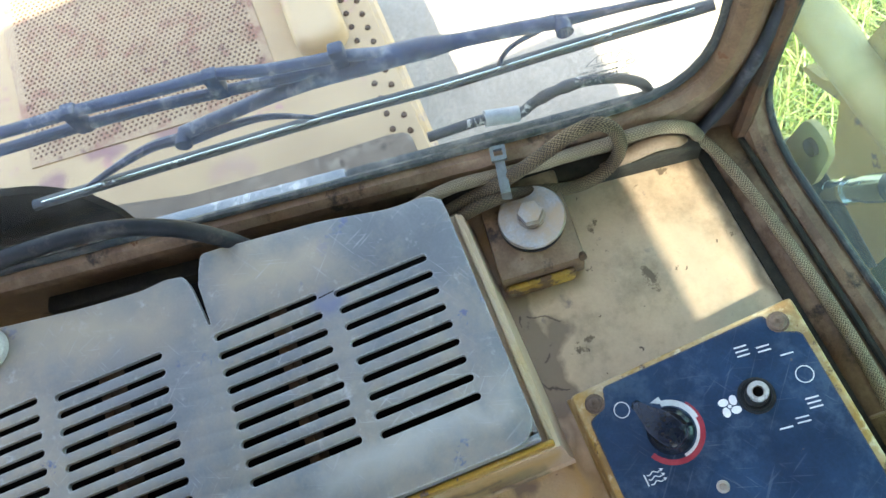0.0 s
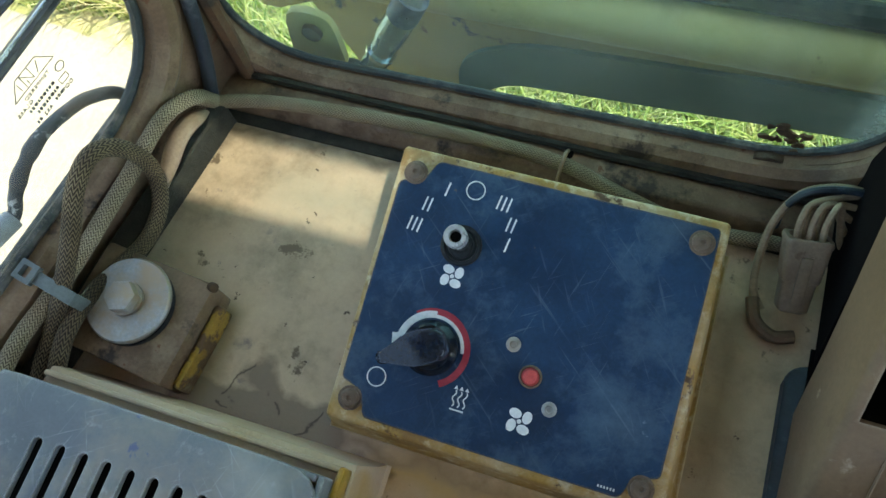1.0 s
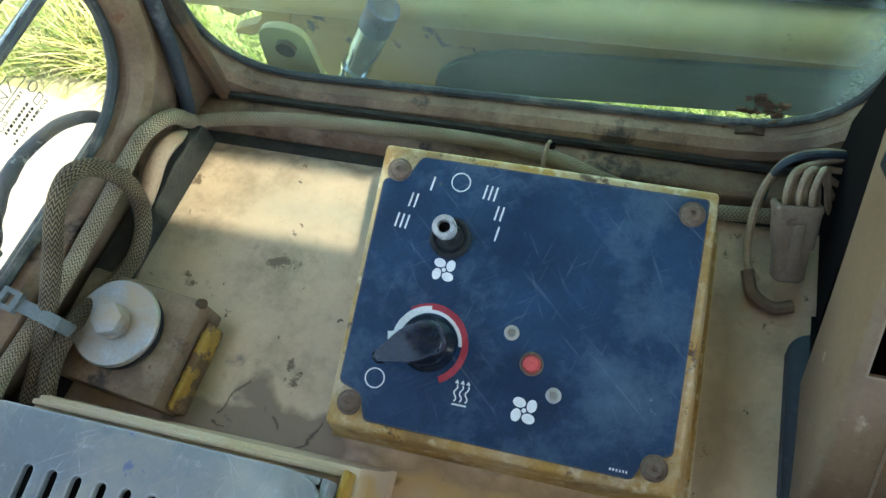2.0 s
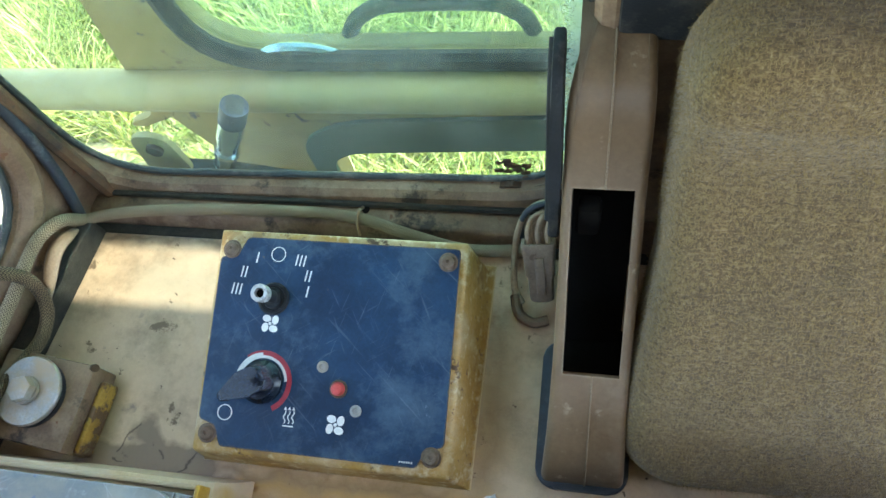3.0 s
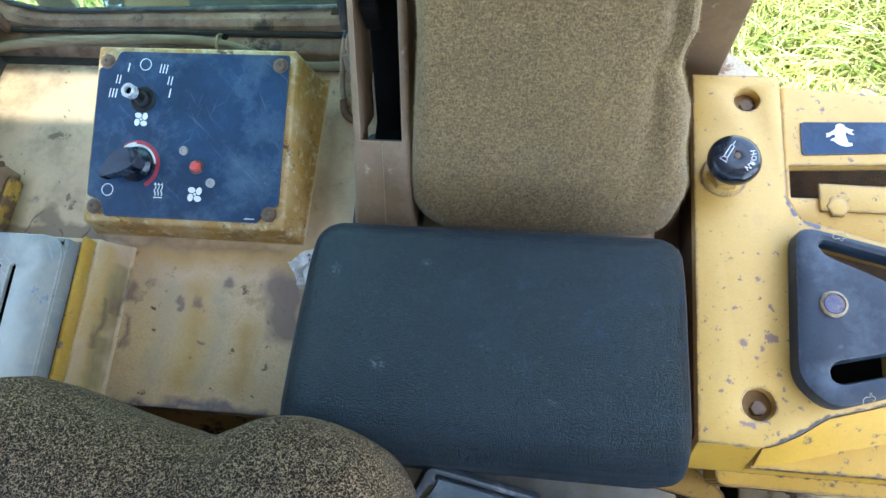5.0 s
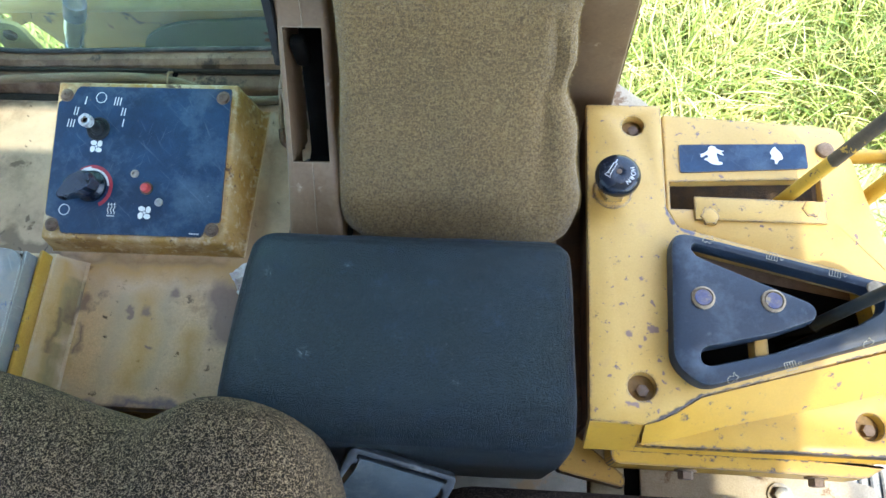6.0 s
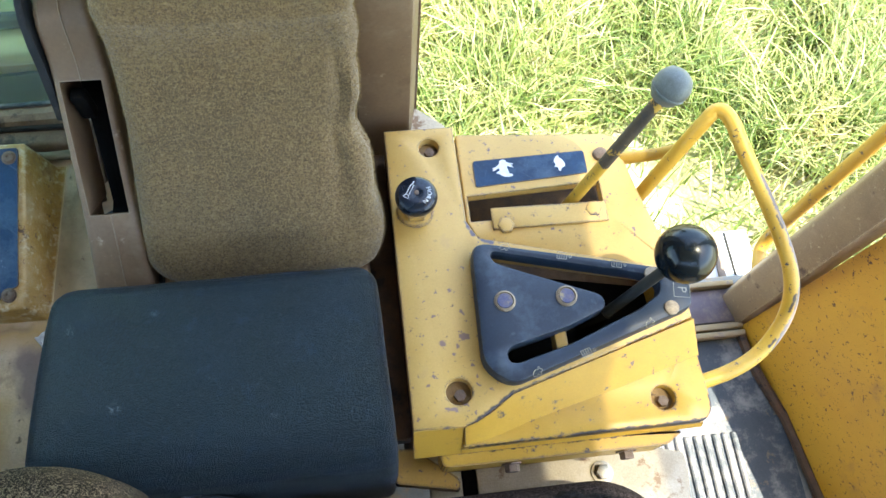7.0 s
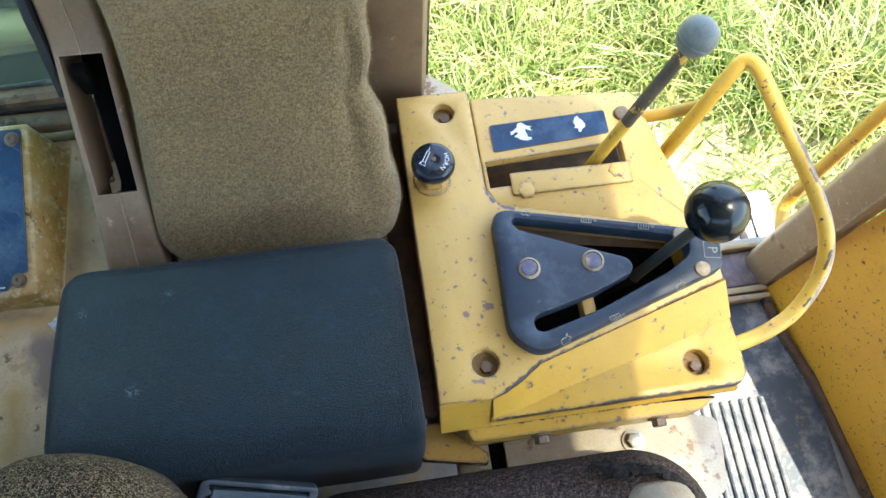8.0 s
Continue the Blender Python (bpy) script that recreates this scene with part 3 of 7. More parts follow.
def fibre_mat(name, dark, mid, pale, scale, flecks=False):
    """Felt or tweed: matted fibres in three tones."""
    m, nt, N, L, B = nodes_of(name)
    tc = N.new("ShaderNodeTexCoord").outputs["Object"]
    if flecks:  # short curled loops of pale yarn over a dark ground
        loop = noise_tex(N, L, tc, scale, 1.0, 0.4)
        off, ab = N.new("ShaderNodeMath"), N.new("ShaderNodeMath")
        off.operation, ab.operation = "SUBTRACT", "ABSOLUTE"
        L.new(loop, off.inputs[0])
        off.inputs[1].default_value = 0.5
        L.new(off.outputs[0], ab.inputs[0])
        yarn = ramp(N, L, ab.outputs[0], [(0.025, pale), (0.055, mid), (0.10, dark)])
        tint = ramp(N, L, noise_tex(N, L, tc, scale * 0.8, 2, 0.5), [(0.36, (0.40, 0.40, 0.40)), (0.58, (1.15, 1.1, 1.02))])
        col = blend(N, L, 1.0, yarn, tint, "MULTIPLY")
        inv = N.new("ShaderNodeMath")
        inv.operation = "SUBTRACT"
        inv.inputs[0].default_value = 0.5
        L.new(ab.outputs[0], inv.inputs[1])
        height = inv.outputs[0]
    else:
        a = noise_tex(N, L, tc, scale, 3, 0.7, (1.0, 0.35, 0.6))
        c = noise_tex(N, L, tc, scale, 3, 0.7, (0.35, 1.0, 0.8))
        mx = N.new("ShaderNodeMath")
        mx.operation = "MAXIMUM"
        L.new(a, mx.inputs[0])
        L.new(c, mx.inputs[1])
        col = ramp(N, L, mx.outputs[0], [(0.42, dark), (0.56, mid), (0.74, pale)])
        height = mx.outputs[0]
    broad = ramp(N, L, noise_tex(N, L, tc, 14, 5, 0.6), [(0.3, (0.80, 0.80, 0.80)), (0.7, (1.08, 1.06, 1.02))])
    tufts = ramp(N, L, noise_tex(N, L, tc, 340, 4, 0.7), [(0.34, (0.82, 0.80, 0.77)), (0.52, (1.0, 1.0, 1.0)), (0.68, (1.14, 1.13, 1.11))])
    col = blend(N, L, 0.25 if flecks else 1.0, col, tufts, "MULTIPLY")
    L.new(blend(N, L, 1.0, col, broad, "MULTIPLY"), B.inputs["Base Color"])
    B.inputs["Roughness"].default_value = 0.95
    B.inputs["Specular IOR Level"].default_value = 0.1
    B.inputs["Sheen Weight"].default_value = 0.25 if name == "felt" else 0.0
    B.inputs["Sheen Roughness"].default_value = 0.6
    b = N.new("ShaderNodeBump")
    b.inputs["Strength"].default_value, b.inputs["Distance"].default_value = 0.9, 0.0015
    L.new(height, b.inputs["Height"])
    L.new(b.outputs["Normal"], B.inputs["Normal"])
    return m


felt = fibre_mat("felt", (0.078, 0.049, 0.020), (0.168, 0.112, 0.049), (0.315, 0.228, 0.112), 700)
fuzz = surface("felt_fuzz", (0.205, 0.145, 0.064), (0.325, 0.238, 0.118), 90, 0.95, bump=0.0, spec=0.1)
seat_weave = fibre_mat("seat_weave", (0.010, 0.008, 0.007), (0.042, 0.032, 0.029), (0.135, 0.105, 0.092), 560)
black_felt = fibre_mat("black_felt", (0.008, 0.007, 0.007), (0.018, 0.016, 0.015), (0.04, 0.036, 0.032), 700)
tweed = fibre_mat("tweed", (0.021, 0.016, 0.012), (0.062, 0.047, 0.034), (0.195, 0.150, 0.106), 540, True)


def glass_mat(name, tint, dust, dust_low, dust_high, crust_haze=None):
    m, nt, N, L, B = nodes_of(name)
    N.remove(B)
    out = N["Material Output"]
    tc = N.new("ShaderNodeTexCoord").outputs["Object"]
    tr, gl, df = N.new("ShaderNodeBsdfTransparent"), N.new("ShaderNodeBsdfGlossy"), N.new("ShaderNodeBsdfDiffuse")
    tr.inputs["Color"].default_value = (*tint, 1)
    gl.inputs["Roughness"].default_value = 0.03
    df.inputs["Color"].default_value = (*dust, 1)
    a, b = N.new("ShaderNodeMixShader"), N.new("ShaderNodeMixShader")
    a.inputs["Fac"].default_value = 0.05
    L.new(tr.outputs[0], a.inputs[1])
    L.new(gl.outputs[0], a.inputs[2])
    f = ramp(N, L, noise_tex(N, L, tc, 14, 6, 0.7), [(0.35, (dust_low,) * 3), (0.75, (dust_high,) * 3)])
    for x0, x1, most in crust_haze or ():  # dried dirt crept in from one end, pale haze painted in at the other, x from x0 to x1
        sp, mr, ad = N.new("ShaderNodeSeparateXYZ"), N.new("ShaderNodeMapRange"), N.new("ShaderNodeMath")
        L.new(tc, sp.inputs[0])
        ad.operation = "MULTIPLY_ADD"
        L.new(noise_tex(N, L, tc, 190, 6, 0.75), ad.inputs[0])
        ad.inputs[1].default_value = 0.055
        L.new(sp.outputs["X"], ad.inputs[2])
        L.new(ad.outputs[0], mr.inputs["Value"])
        for k, v in (("From Min", x0 + 0.0275), ("From Max", x1 + 0.0275), ("To Max", most)):
            mr.inputs[k].default_value = v
        mx = N.new("ShaderNodeMath")
        mx.operation = "MAXIMUM"
        L.new(f, mx.inputs[0])
        L.new(mr.outputs["Result"], mx.inputs[1])
        f = mx.outputs[0]
    L.new(f, b.inputs["Fac"])
    L.new(a.outputs[0], b.inputs[1])
    L.new(df.outputs[0], b.inputs[2])
    L.new(b.outputs[0], out.inputs["Surface"])
    return m


side_glass = glass_mat("green_tinted_glass", (0.84, 0.97, 0.90), (0.62, 0.72, 0.64), 0.030, 0.110, ((0.226, 0.252, 0.38), (-0.03, -0.20, 0.14)))
rear_glass = glass_mat("dusty_glass", (0.96, 0.97, 0.95), (0.7, 0.66, 0.6), 0.004, 0.045)
sun_slot_glass = glass_mat("smoked_glass", (0.56, 0.60, 0.61), (0.5, 0.5, 0.5), 0.0, 0.05)
sun_dimmer_glass = glass_mat("sun_dimmer_tint", (0.46, 0.46, 0.43), (0.5, 0.5, 0.5), 0.0, 0.05)


def braid_mat(name, per_metre, low, high, gap):
    m, nt, N, L, B = nodes_of(name)
    uv = N.new("ShaderNodeTexCoord").outputs["UV"]
    sep = N.new("ShaderNodeSeparateXYZ")
    L.new(uv, sep.inputs[0])

    def op(kind, a, b):
        n = N.new("ShaderNodeMath")
        n.operation = kind
        for i, v in enumerate((a, b)):
            if isinstance(v, (int, float)):
                n.inputs[i].default_value = v
            else:
                L.new(v, n.inputs[i])
        return n.outputs[0]

    # chevrons: slanted threads that turn back every half strand
    zig = op("PINGPONG", op("MULTIPLY", sep.outputs["Y"], 10.0), 0.5)
    along = op("ADD", op("MULTIPLY", sep.outputs["X"], per_metre), op("MULTIPLY", zig, 2.2))
    weave = op("SINE", op("MULTIPLY", along, 6.28318), 0)
    tc = N.new("ShaderNodeTexCoord").outputs["Object"]
    tone = ramp(N, L, noise_tex(N, L, tc, 35, 4), [(0.3, low), (0.7, high)])
    dark = ramp(N, L, op("MULTIPLY_ADD", weave, 0.5), [(gap, (0.14, 0.115, 0.09)), (gap + 0.30, (1, 1, 1))])
    L.new(blend(N, L, 1.0, tone, dark, "MULTIPLY"), B.inputs["Base Color"])
    B.inputs["Roughness"].default_value = 0.85
    b = N.new("ShaderNodeBump")
    b.inputs["Strength"].default_value, b.inputs["Distance"].default_value = 0.6, 0.001
    L.new(weave, b.inputs["Height"])
    L.new(b.outputs["Normal"], B.inputs["Normal"])
    return m


braid = braid_mat("braided_sleeve", 400.0, (0.25, 0.185, 0.108), (0.42, 0.335, 0.22), 0.22)
brown_braid = braid_mat("brown_braided_sleeve", 300.0, (0.10, 0.066, 0.034), (0.25, 0.185, 0.105), 0.40)


def blade_mat():
    m, nt, N, L, B = nodes_of("grass_blades")
    g = N.new("ShaderNodeNewGeometry")
    col = ramp(N, L, g.outputs["Random Per Island"], [(0.0, (0.085, 0.145, 0.022)), (0.27, (0.195, 0.255, 0.060)), (0.55, (0.32, 0.350, 0.100)), (0.75, (0.44, 0.405, 0.17)), (1.0, (0.57, 0.52, 0.30))])
    tc = N.new("ShaderNodeTexCoord").outputs["Object"]
    col = blend(N, L, 1.0, col, ramp(N, L, noise_tex(N, L, tc, 2.6, 4, 0.6), [(0.36, (0.60, 0.72, 0.50)), (0.56, (1.0, 1.0, 1.0)), (0.72, (1.25, 1.12, 1.0))]), "MULTIPLY")
    L.new(col, B.inputs["Base Color"])
    B.inputs["Roughness"].default_value = 0.5
    tl = N.new("ShaderNodeBsdfTranslucent")
    L.new(col, tl.inputs["Color"])
    mx = N.new("ShaderNodeMixShader")
    mx.inputs["Fac"].default_value = 0.35
    L.new(B.outputs[0], mx.inputs[1])
    L.new(tl.outputs[0], mx.inputs[2])
    L.new(mx.outputs[0], N["Material Output"].inputs["Surface"])
    return m


grass_blade = blade_mat()
meadow = surface("meadow", (0.22, 0.245, 0.080), (0.42, 0.37, 0.19), 3.0, 0.9, bump=0.5, fine=60, grit=0.25, marks=[((0.48, 0.42, 0.30), 1.4, 0.52, 0.12)])
dry_ground = surface("dry_ground", (0.25, 0.23, 0.185), (0.34, 0.315, 0.255), 2.0, 0.9, bump=0.4, fine=60, grit=0.15)


# ---- mesh helpers ----
def part(name, bm, material, parent=None, label="", angle=35.0):
    bmesh.ops.recalc_face_normals(bm, faces=bm.faces)
    me = bpy.data.meshes.new(name)
    bm.to_mesh(me)
    bm.free()
    me.materials.append(material)
    me.shade_smooth()
    me.set_sharp_from_angle(angle=radians(angle))
    ob = new(name, me)
    if parent is not None:
        ob.parent = parent
        ob.matrix_parent_inverse = Matrix.Translation(-parent.location) if parent.parent is None else Matrix.Identity(4)
    if label:
        ob["label"] = label
    return ob


def thing(name, base, label, category, group="", kind=""):
    ob = new(name)
    ob.empty_display_size = 0.05
    ob.location = base
    return tagged(ob, label, category, group, kind)


def solo(name, bm, material, label, category, group="", kind="", angle=35.0):
    return tagged(part(name, bm, material, angle=angle), label, category, group, kind)


def join(*bms):
    out = bms[0]
    for b in bms[1:]:
        me = bpy.data.meshes.new("tmp")
        b.to_mesh(me)
        b.free()
        out.from_mesh(me)
        bpy.data.meshes.remove(me)
    return out


def box(x0, x1, y0, y1, z0, z1, bevel=0.0, seg=2, m=None):
    bm = bmesh.new()
    bmesh.ops.create_cube(bm, size=1, matrix=Matrix.LocRotScale(((x0 + x1) / 2, (y0 + y1) / 2, (z0 + z1) / 2), None, (x1 - x0, y1 - y0, z1 - z0)))
    if bevel:
        bmesh.ops.bevel(bm, geom=bm.edges[:], offset=bevel, segments=seg, affect="EDGES", profile=0.5)
    if m is not None:
        bm.transform(m)
    return bm


def prism(pts, z0, z1, bevel=0.0, seg=2, m=None, only_top=False):
    """An outline in x, y pulled up from z0 to z1."""
    bm = bmesh.new()
    low = [bm.verts.new((x, y, z0)) for x, y in pts]
    top = [bm.verts.new((x, y, z1)) for x, y in pts]
    bm.faces.new(low[::-1])
    cap = bm.faces.new(top)
    n = len(pts)
    for i in range(n):
        bm.faces.new((low[i], low[(i + 1) % n], top[(i + 1) % n], top[i]))
    if bevel:
        edges = list(cap.edges) if only_top else bm.edges[:]
        bmesh.ops.bevel(bm, geom=edges, offset=bevel, segments=seg, affect="EDGES", profile=0.5)
    if m is not None:
        bm.transform(m)
    return bm


def rrect(x0, x1, y0, y1, r, n=6):
    pts = []
    for cx, cy, a in ((x1 - r, y1 - r, 0), (x0 + r, y1 - r, 90), (x0 + r, y0 + r, 180), (x1 - r, y0 + r, 270)):
        for i in range(n + 1):
            b = radians(a + 90 * i / n)
            pts.append((cx + r * math.cos(b), cy + r * math.sin(b)))
    return pts


def rounded(pts, r, n=5):
    """An outline with its corners rounded off."""
    out = []
    k = len(pts)
    for i in range(k):
        p, a, b = Vector(pts[i]), Vector(pts[i - 1]), Vector(pts[(i + 1) % k])
        rr = r[i] if isinstance(r, (list, tuple)) else r
        da, db = (a - p), (b - p)
        d = min(rr, da.length * 0.45, db.length * 0.45)
        s, e = p + da.normalized() * d, p + db.normalized() * d
        for j in range(n + 1):
            t = j / n
            q = s * (1 - t) ** 2 + p * 2 * t * (1 - t) + e * t * t
            out.append((q.x, q.y))
    return out


def circle(cx, cy, r, n=20):
    return [(cx + r * math.cos(2 * math.pi * i / n), cy + r * math.sin(2 * math.pi * i / n)) for i in range(n)]


def plate(outer, holes, z0, z1, m=None, bevel=0.0):
    """A sheet with holes right through it."""
    bm = bmesh.new()
    edges = []
    for loop in (outer, *holes):
        vs = [bm.verts.new((x, y, z1)) for x, y in loop]
        edges += [bm.edges.new((vs[i], vs[(i + 1) % len(vs)])) for i in range(len(vs))]
    bmesh.ops.triangle_fill(bm, use_beauty=True, use_dissolve=False, edges=edges)
    rim = [e for e in bm.edges if len(e.link_faces) == 1]
    got = bmesh.ops.extrude_face_region(bm, geom=bm.faces[:])
    vs = [g for g in got["geom"] if isinstance(g, bmesh.types.BMVert)]
    bmesh.ops.translate(bm, verts=vs, vec=(0, 0, z0 - z1))
    if bevel:
        sharp = [e for e in bm.edges if len(e.link_faces) == 2 and e.calc_face_angle(0) > 1.0 and all(abs(v.co.z - z1) < 1e-6 for v in e.verts)]
        bmesh.ops.bevel(bm, geom=sharp, offset=bevel, segments=2, affect="EDGES", profile=0.5)
    if m is not None:
        bm.transform(m)
    return bm


def smooth_line(pts, steps=8):
    """Points along a smooth curve through those given."""
    p = [Vector(q) for q in pts]
    p = [2 * p[0] - p[1], *p, 2 * p[-1] - p[-2]]
    out = []
    for i in range(1, len(p) - 2):
        for j in range(steps):
            t = j / steps
            a, b, c, d = p[i - 1:i + 3]
            out.append(0.5 * (2 * b + (c - a) * t + (2 * a - 5 * b + 4 * c - d) * t * t + (3 * b - a - 3 * c + d) * t ** 3))
    out.append(p[-2])
    return out


def tube(pts, r, sides=12, steps=8, curved=True, flat=1.0):
    """A round bar along a line; r may be a list of (share of the length, radius). UV: metres along, turn around."""
    line = smooth_line(pts, steps) if curved else [Vector(q) for q in pts]
    bm = bmesh.new()
    uv = bm.loops.layers.uv.new("UVMap")
    total = sum((b - a).length for a, b in zip(line, line[1:]))
    rings, run, up, lens = [], 0.0, None, []
    for i, q in enumerate(line):
        d = (line[min(i + 1, len(line) - 1)] - line[max(i - 1, 0)]).normalized()
        if up is None:
            up = Vector((0, 0, 1)) if abs(d.z) < 0.9 else Vector((1, 0, 0))
        side = d.cross(up).normalized()
        up = side.cross(d).normalized()
        if i:
            run += (q - line[i - 1]).length
        if isinstance(r, (int, float)):
            rad = r
        else:
            s = run / total
            rad = r[-1][1]
            for (s0, r0), (s1, r1) in zip(r, r[1:]):
                if s0 <= s <= s1:
                    rad = r0 + (r1 - r0) * (s - s0) / max(s1 - s0, 1e-6)
                    break
        rings.append([bm.verts.new(q + (side * math.cos(2 * math.pi * k / sides) + up * math.sin(2 * math.pi * k / sides) * flat) * rad) for k in range(sides)])
        lens.append(run)
    for i in range(len(rings) - 1):
        for k in range(sides):
            f = bm.faces.new((rings[i][k], rings[i][(k + 1) % sides], rings[i + 1][(k + 1) % sides], rings[i + 1][k]))
            for lp, (u, v) in zip(f.loops, ((lens[i], k / sides), (lens[i], (k + 1) / sides), (lens[i + 1], (k + 1) / sides), (lens[i + 1], k / sides))):
                lp[uv].uv = (u, v)
    bm.faces.new(rings[0][::-1])
    bm.faces.new(rings[-1])
    return bm


def lathe(profile, segs=24, m=None):
    """(radius, height) pairs turned round z."""
    bm = bmesh.new()
    rings = [[bm.verts.new((r * math.cos(2 * math.pi * k / segs), r * math.sin(2 * math.pi * k / segs), z)) for k in range(segs)] for r, z in profile]
    for a, b in zip(rings, rings[1:]):
        for k in range(segs):
            bm.faces.new((a[k], a[(k + 1) % segs], b[(k + 1) % segs], b[k]))
    bm.faces.new(rings[0][::-1])
    bm.faces.new(rings[-1])
    if m is not None:
        bm.transform(m)
    return bm


def loft(rings, close=True):
    bm = bmesh.new()
    vs = [[bm.verts.new(p) for p in ring] for ring in rings]
    n = len(vs[0])
    for a, b in zip(vs, vs[1:]):
        for k in range(n):
            bm.faces.new((a[k], a[(k + 1) % n], b[(k + 1) % n], b[k]))
    if close:
        bm.faces.new(vs[0][::-1])
        bm.faces.new(vs[-1])
    return bm


def pillow(w, h, depth, r, soft, dome=0.0, n=8, rings=7, m=None, wobble=0.0, scale=12.0):
    """A cushion w by h, centred, rising from 0 to depth, with rounded corners r and a rounded top edge soft."""
    out = []

    def ring(inset, z):
        rr = max(r - inset, 0.002)
        x, y = w / 2 - inset, h / 2 - inset
        return [(px, py, z) for px, py in rrect(-x, x, -y, y, min(rr, x * 0.95, y * 0.95), n)]

    out.append(ring(soft * 0.4, 0.0))
    out.append(ring(0.0, soft * 0.4))
    out.append(ring(0.0, depth - soft))
    for i in range(1, 6):
        a = radians(18 * i)
        out.append(ring(soft * (1 - math.cos(a)), depth - soft + soft * math.sin(a)))
    room = min(w, h) / 2 - soft
    for i in range(1, rings + 1):
        t = i / (rings + 0.5)
        out.append(ring(soft + room * t, depth + dome * math.sin(t * math.pi / 2)))
    bm = loft(out)
    if wobble:
        for v in bm.verts:
            d = noise.noise_vector(v.co * scale) * wobble
            v.co += d
    if m is not None:
        bm.transform(m)
    return bm


def shell(line, x0, x1, r, depth, cols=(), hole=None, flip=1.0, inward=None):
    """A skin drawn along an outline in y, z between x0 and x1 (lists), with its long edges rounded and its sides turned down; hole: first and last station, first and last column."""
    bm = bmesh.new()
    pts = [Vector(p) for p in line]
    rows = []
    for i, p in enumerate(pts):
        t = (pts[min(i + 1, len(pts) - 1)] - pts[max(i - 1, 0)]).normalized()
        n = Vector((-t.y, t.x)) * flip
        a, b = x0[i], x1[i]
        back = Vector(inward) if inward else -n
        deep = depth[i] if isinstance(depth, list) else depth
        row = [(a, -deep), (a, -deep * 0.5), (a, -r)]
        row += [(a + r - r * math.cos(radians(k)), -r + r * math.sin(radians(k))) for k in (18, 36, 54, 72)]
        row += [(x, 0.0) for x in (a + r, *cols, b - r)]
        row += [(b - r + r * math.cos(radians(k)), -r + r * math.sin(radians(k))) for k in (72, 54, 36, 18)]
        row += [(b, -r), (b, -deep * 0.5), (b, -deep)]
        spots = [p + n * h if h >= -r else p - n * r + back * (-h - r) for x, h in row]
        rows.append([bm.verts.new((x, q.x, q.y)) for (x, h), q in zip(row, spots)])
    for i in range(len(rows) - 1):
        for k in range(len(rows[0]) - 1):
            if hole and hole[0] <= i < hole[1] and 7 + hole[2] <= k < 7 + hole[3]:
                continue
            bm.faces.new((rows[i][k], rows[i][k + 1], rows[i + 1][k + 1], rows[i + 1][k]))
    bm.normal_update()
    return bm


def hexhead(r, z0, z1, m=None):
    bm = prism(circle(0, 0, r, 6), z0, z1, 0.0)
    top = [e for e in bm.edges if all(abs(v.co.z - z1) < 1e-7 for v in e.verts)]
    bmesh.ops.bevel(bm, geom=top, offset=r * 0.12, segments=2, affect="EDGES", profile=0.5)
    if m is not None:
        bm.transform(m)
    return bm


def at(x, y, z):
    return Matrix.Translation((x, y, z))

# ---- setting ----
LEDGE = 1.965
XZ = Matrix(((1, 0, 0, 0), (0, 0, 1, 0), (0, 1, 0, 0), (0, 0, 0, 1)))  # outline in x, z pulled along y
# the rear wall stands askew: u runs along it, d is out of the cab
REAR = Matrix.Translation((-0.207, 0.01, 0)) @ Matrix.Rotation(radians(-9.2), 4, "Z")
YZ = Matrix(((0, 0, -1, 0), (1, 0, 0, 0), (0, 1, 0, 0), (0, 0, 0, 1)))  # outline in y, z pulled along -x
REAR_YZ = REAR @ YZ

bm = bmesh.new()
bmesh.ops.create_grid(bm, x_segments=60, y_segments=60, size=90)
for v in bm.verts:
    v.co.z = 0.0
solo("ground", bm, meadow, "sunlit meadow ground with dry patches", "ground", kind="structure")

# side wall with the window opening and the door opening cut out
SIDE_Y = 0.228
window_hole = rounded([(-0.178, 1.974), (0.262, 1.992), (0.262, 2.50), (-0.178, 2.50)], 0.075, 7)
side = plate([(-0.190, 1.30), (0.585, 1.30), (0.585, 3.10), (-0.190, 3.10)], [window_hole], SIDE_Y - 0.010, SIDE_Y + 0.003, XZ)
solo("wall_side", side, brown_trim, "brown painted cab side wall with a window opening", "wall", kind="structure")
rear_hole = rounded([(-1.05, 2.03), (0.172, 2.03), (0.172, 2.75), (-1.05, 2.75)], 0.085, 7)
solo("wall_rear", plate([(-1.25, 1.30), (0.206, 1.30), (0.206, 3.10), (-1.25, 3.10)], [rear_hole], 0.0, 0.007, REAR_YZ), brown_trim,
     "brown painted rear cab wall with a wide window opening", "wall", kind="structure")
# Unseen walls; their openings are sized to admit the wanted daylight.
solo("wall_far", plate([(-0.45, 1.30), (1.35, 1.30), (1.35, 3.10), (-0.45, 3.10)], [[(-0.35, 2.60), (1.15, 2.60), (1.15, 2.98), (-0.35, 2.98)]], -1.25, -1.21, XZ), brown_trim,
     "unseen brown cab wall with an opening kept small to limit light", "wall", kind="structure")
solo("wall_front", plate([(-1.21, 1.30), (0.10, 1.30), (0.10, 3.10), (-1.21, 3.10)], [[(-1.15, 1.72), (0.04, 1.72), (0.04, 3.04), (-1.15, 3.04)]], -1.36, -1.32, YZ), brown_trim,
     "brown painted front cab wall with a window opening", "wall", kind="structure")
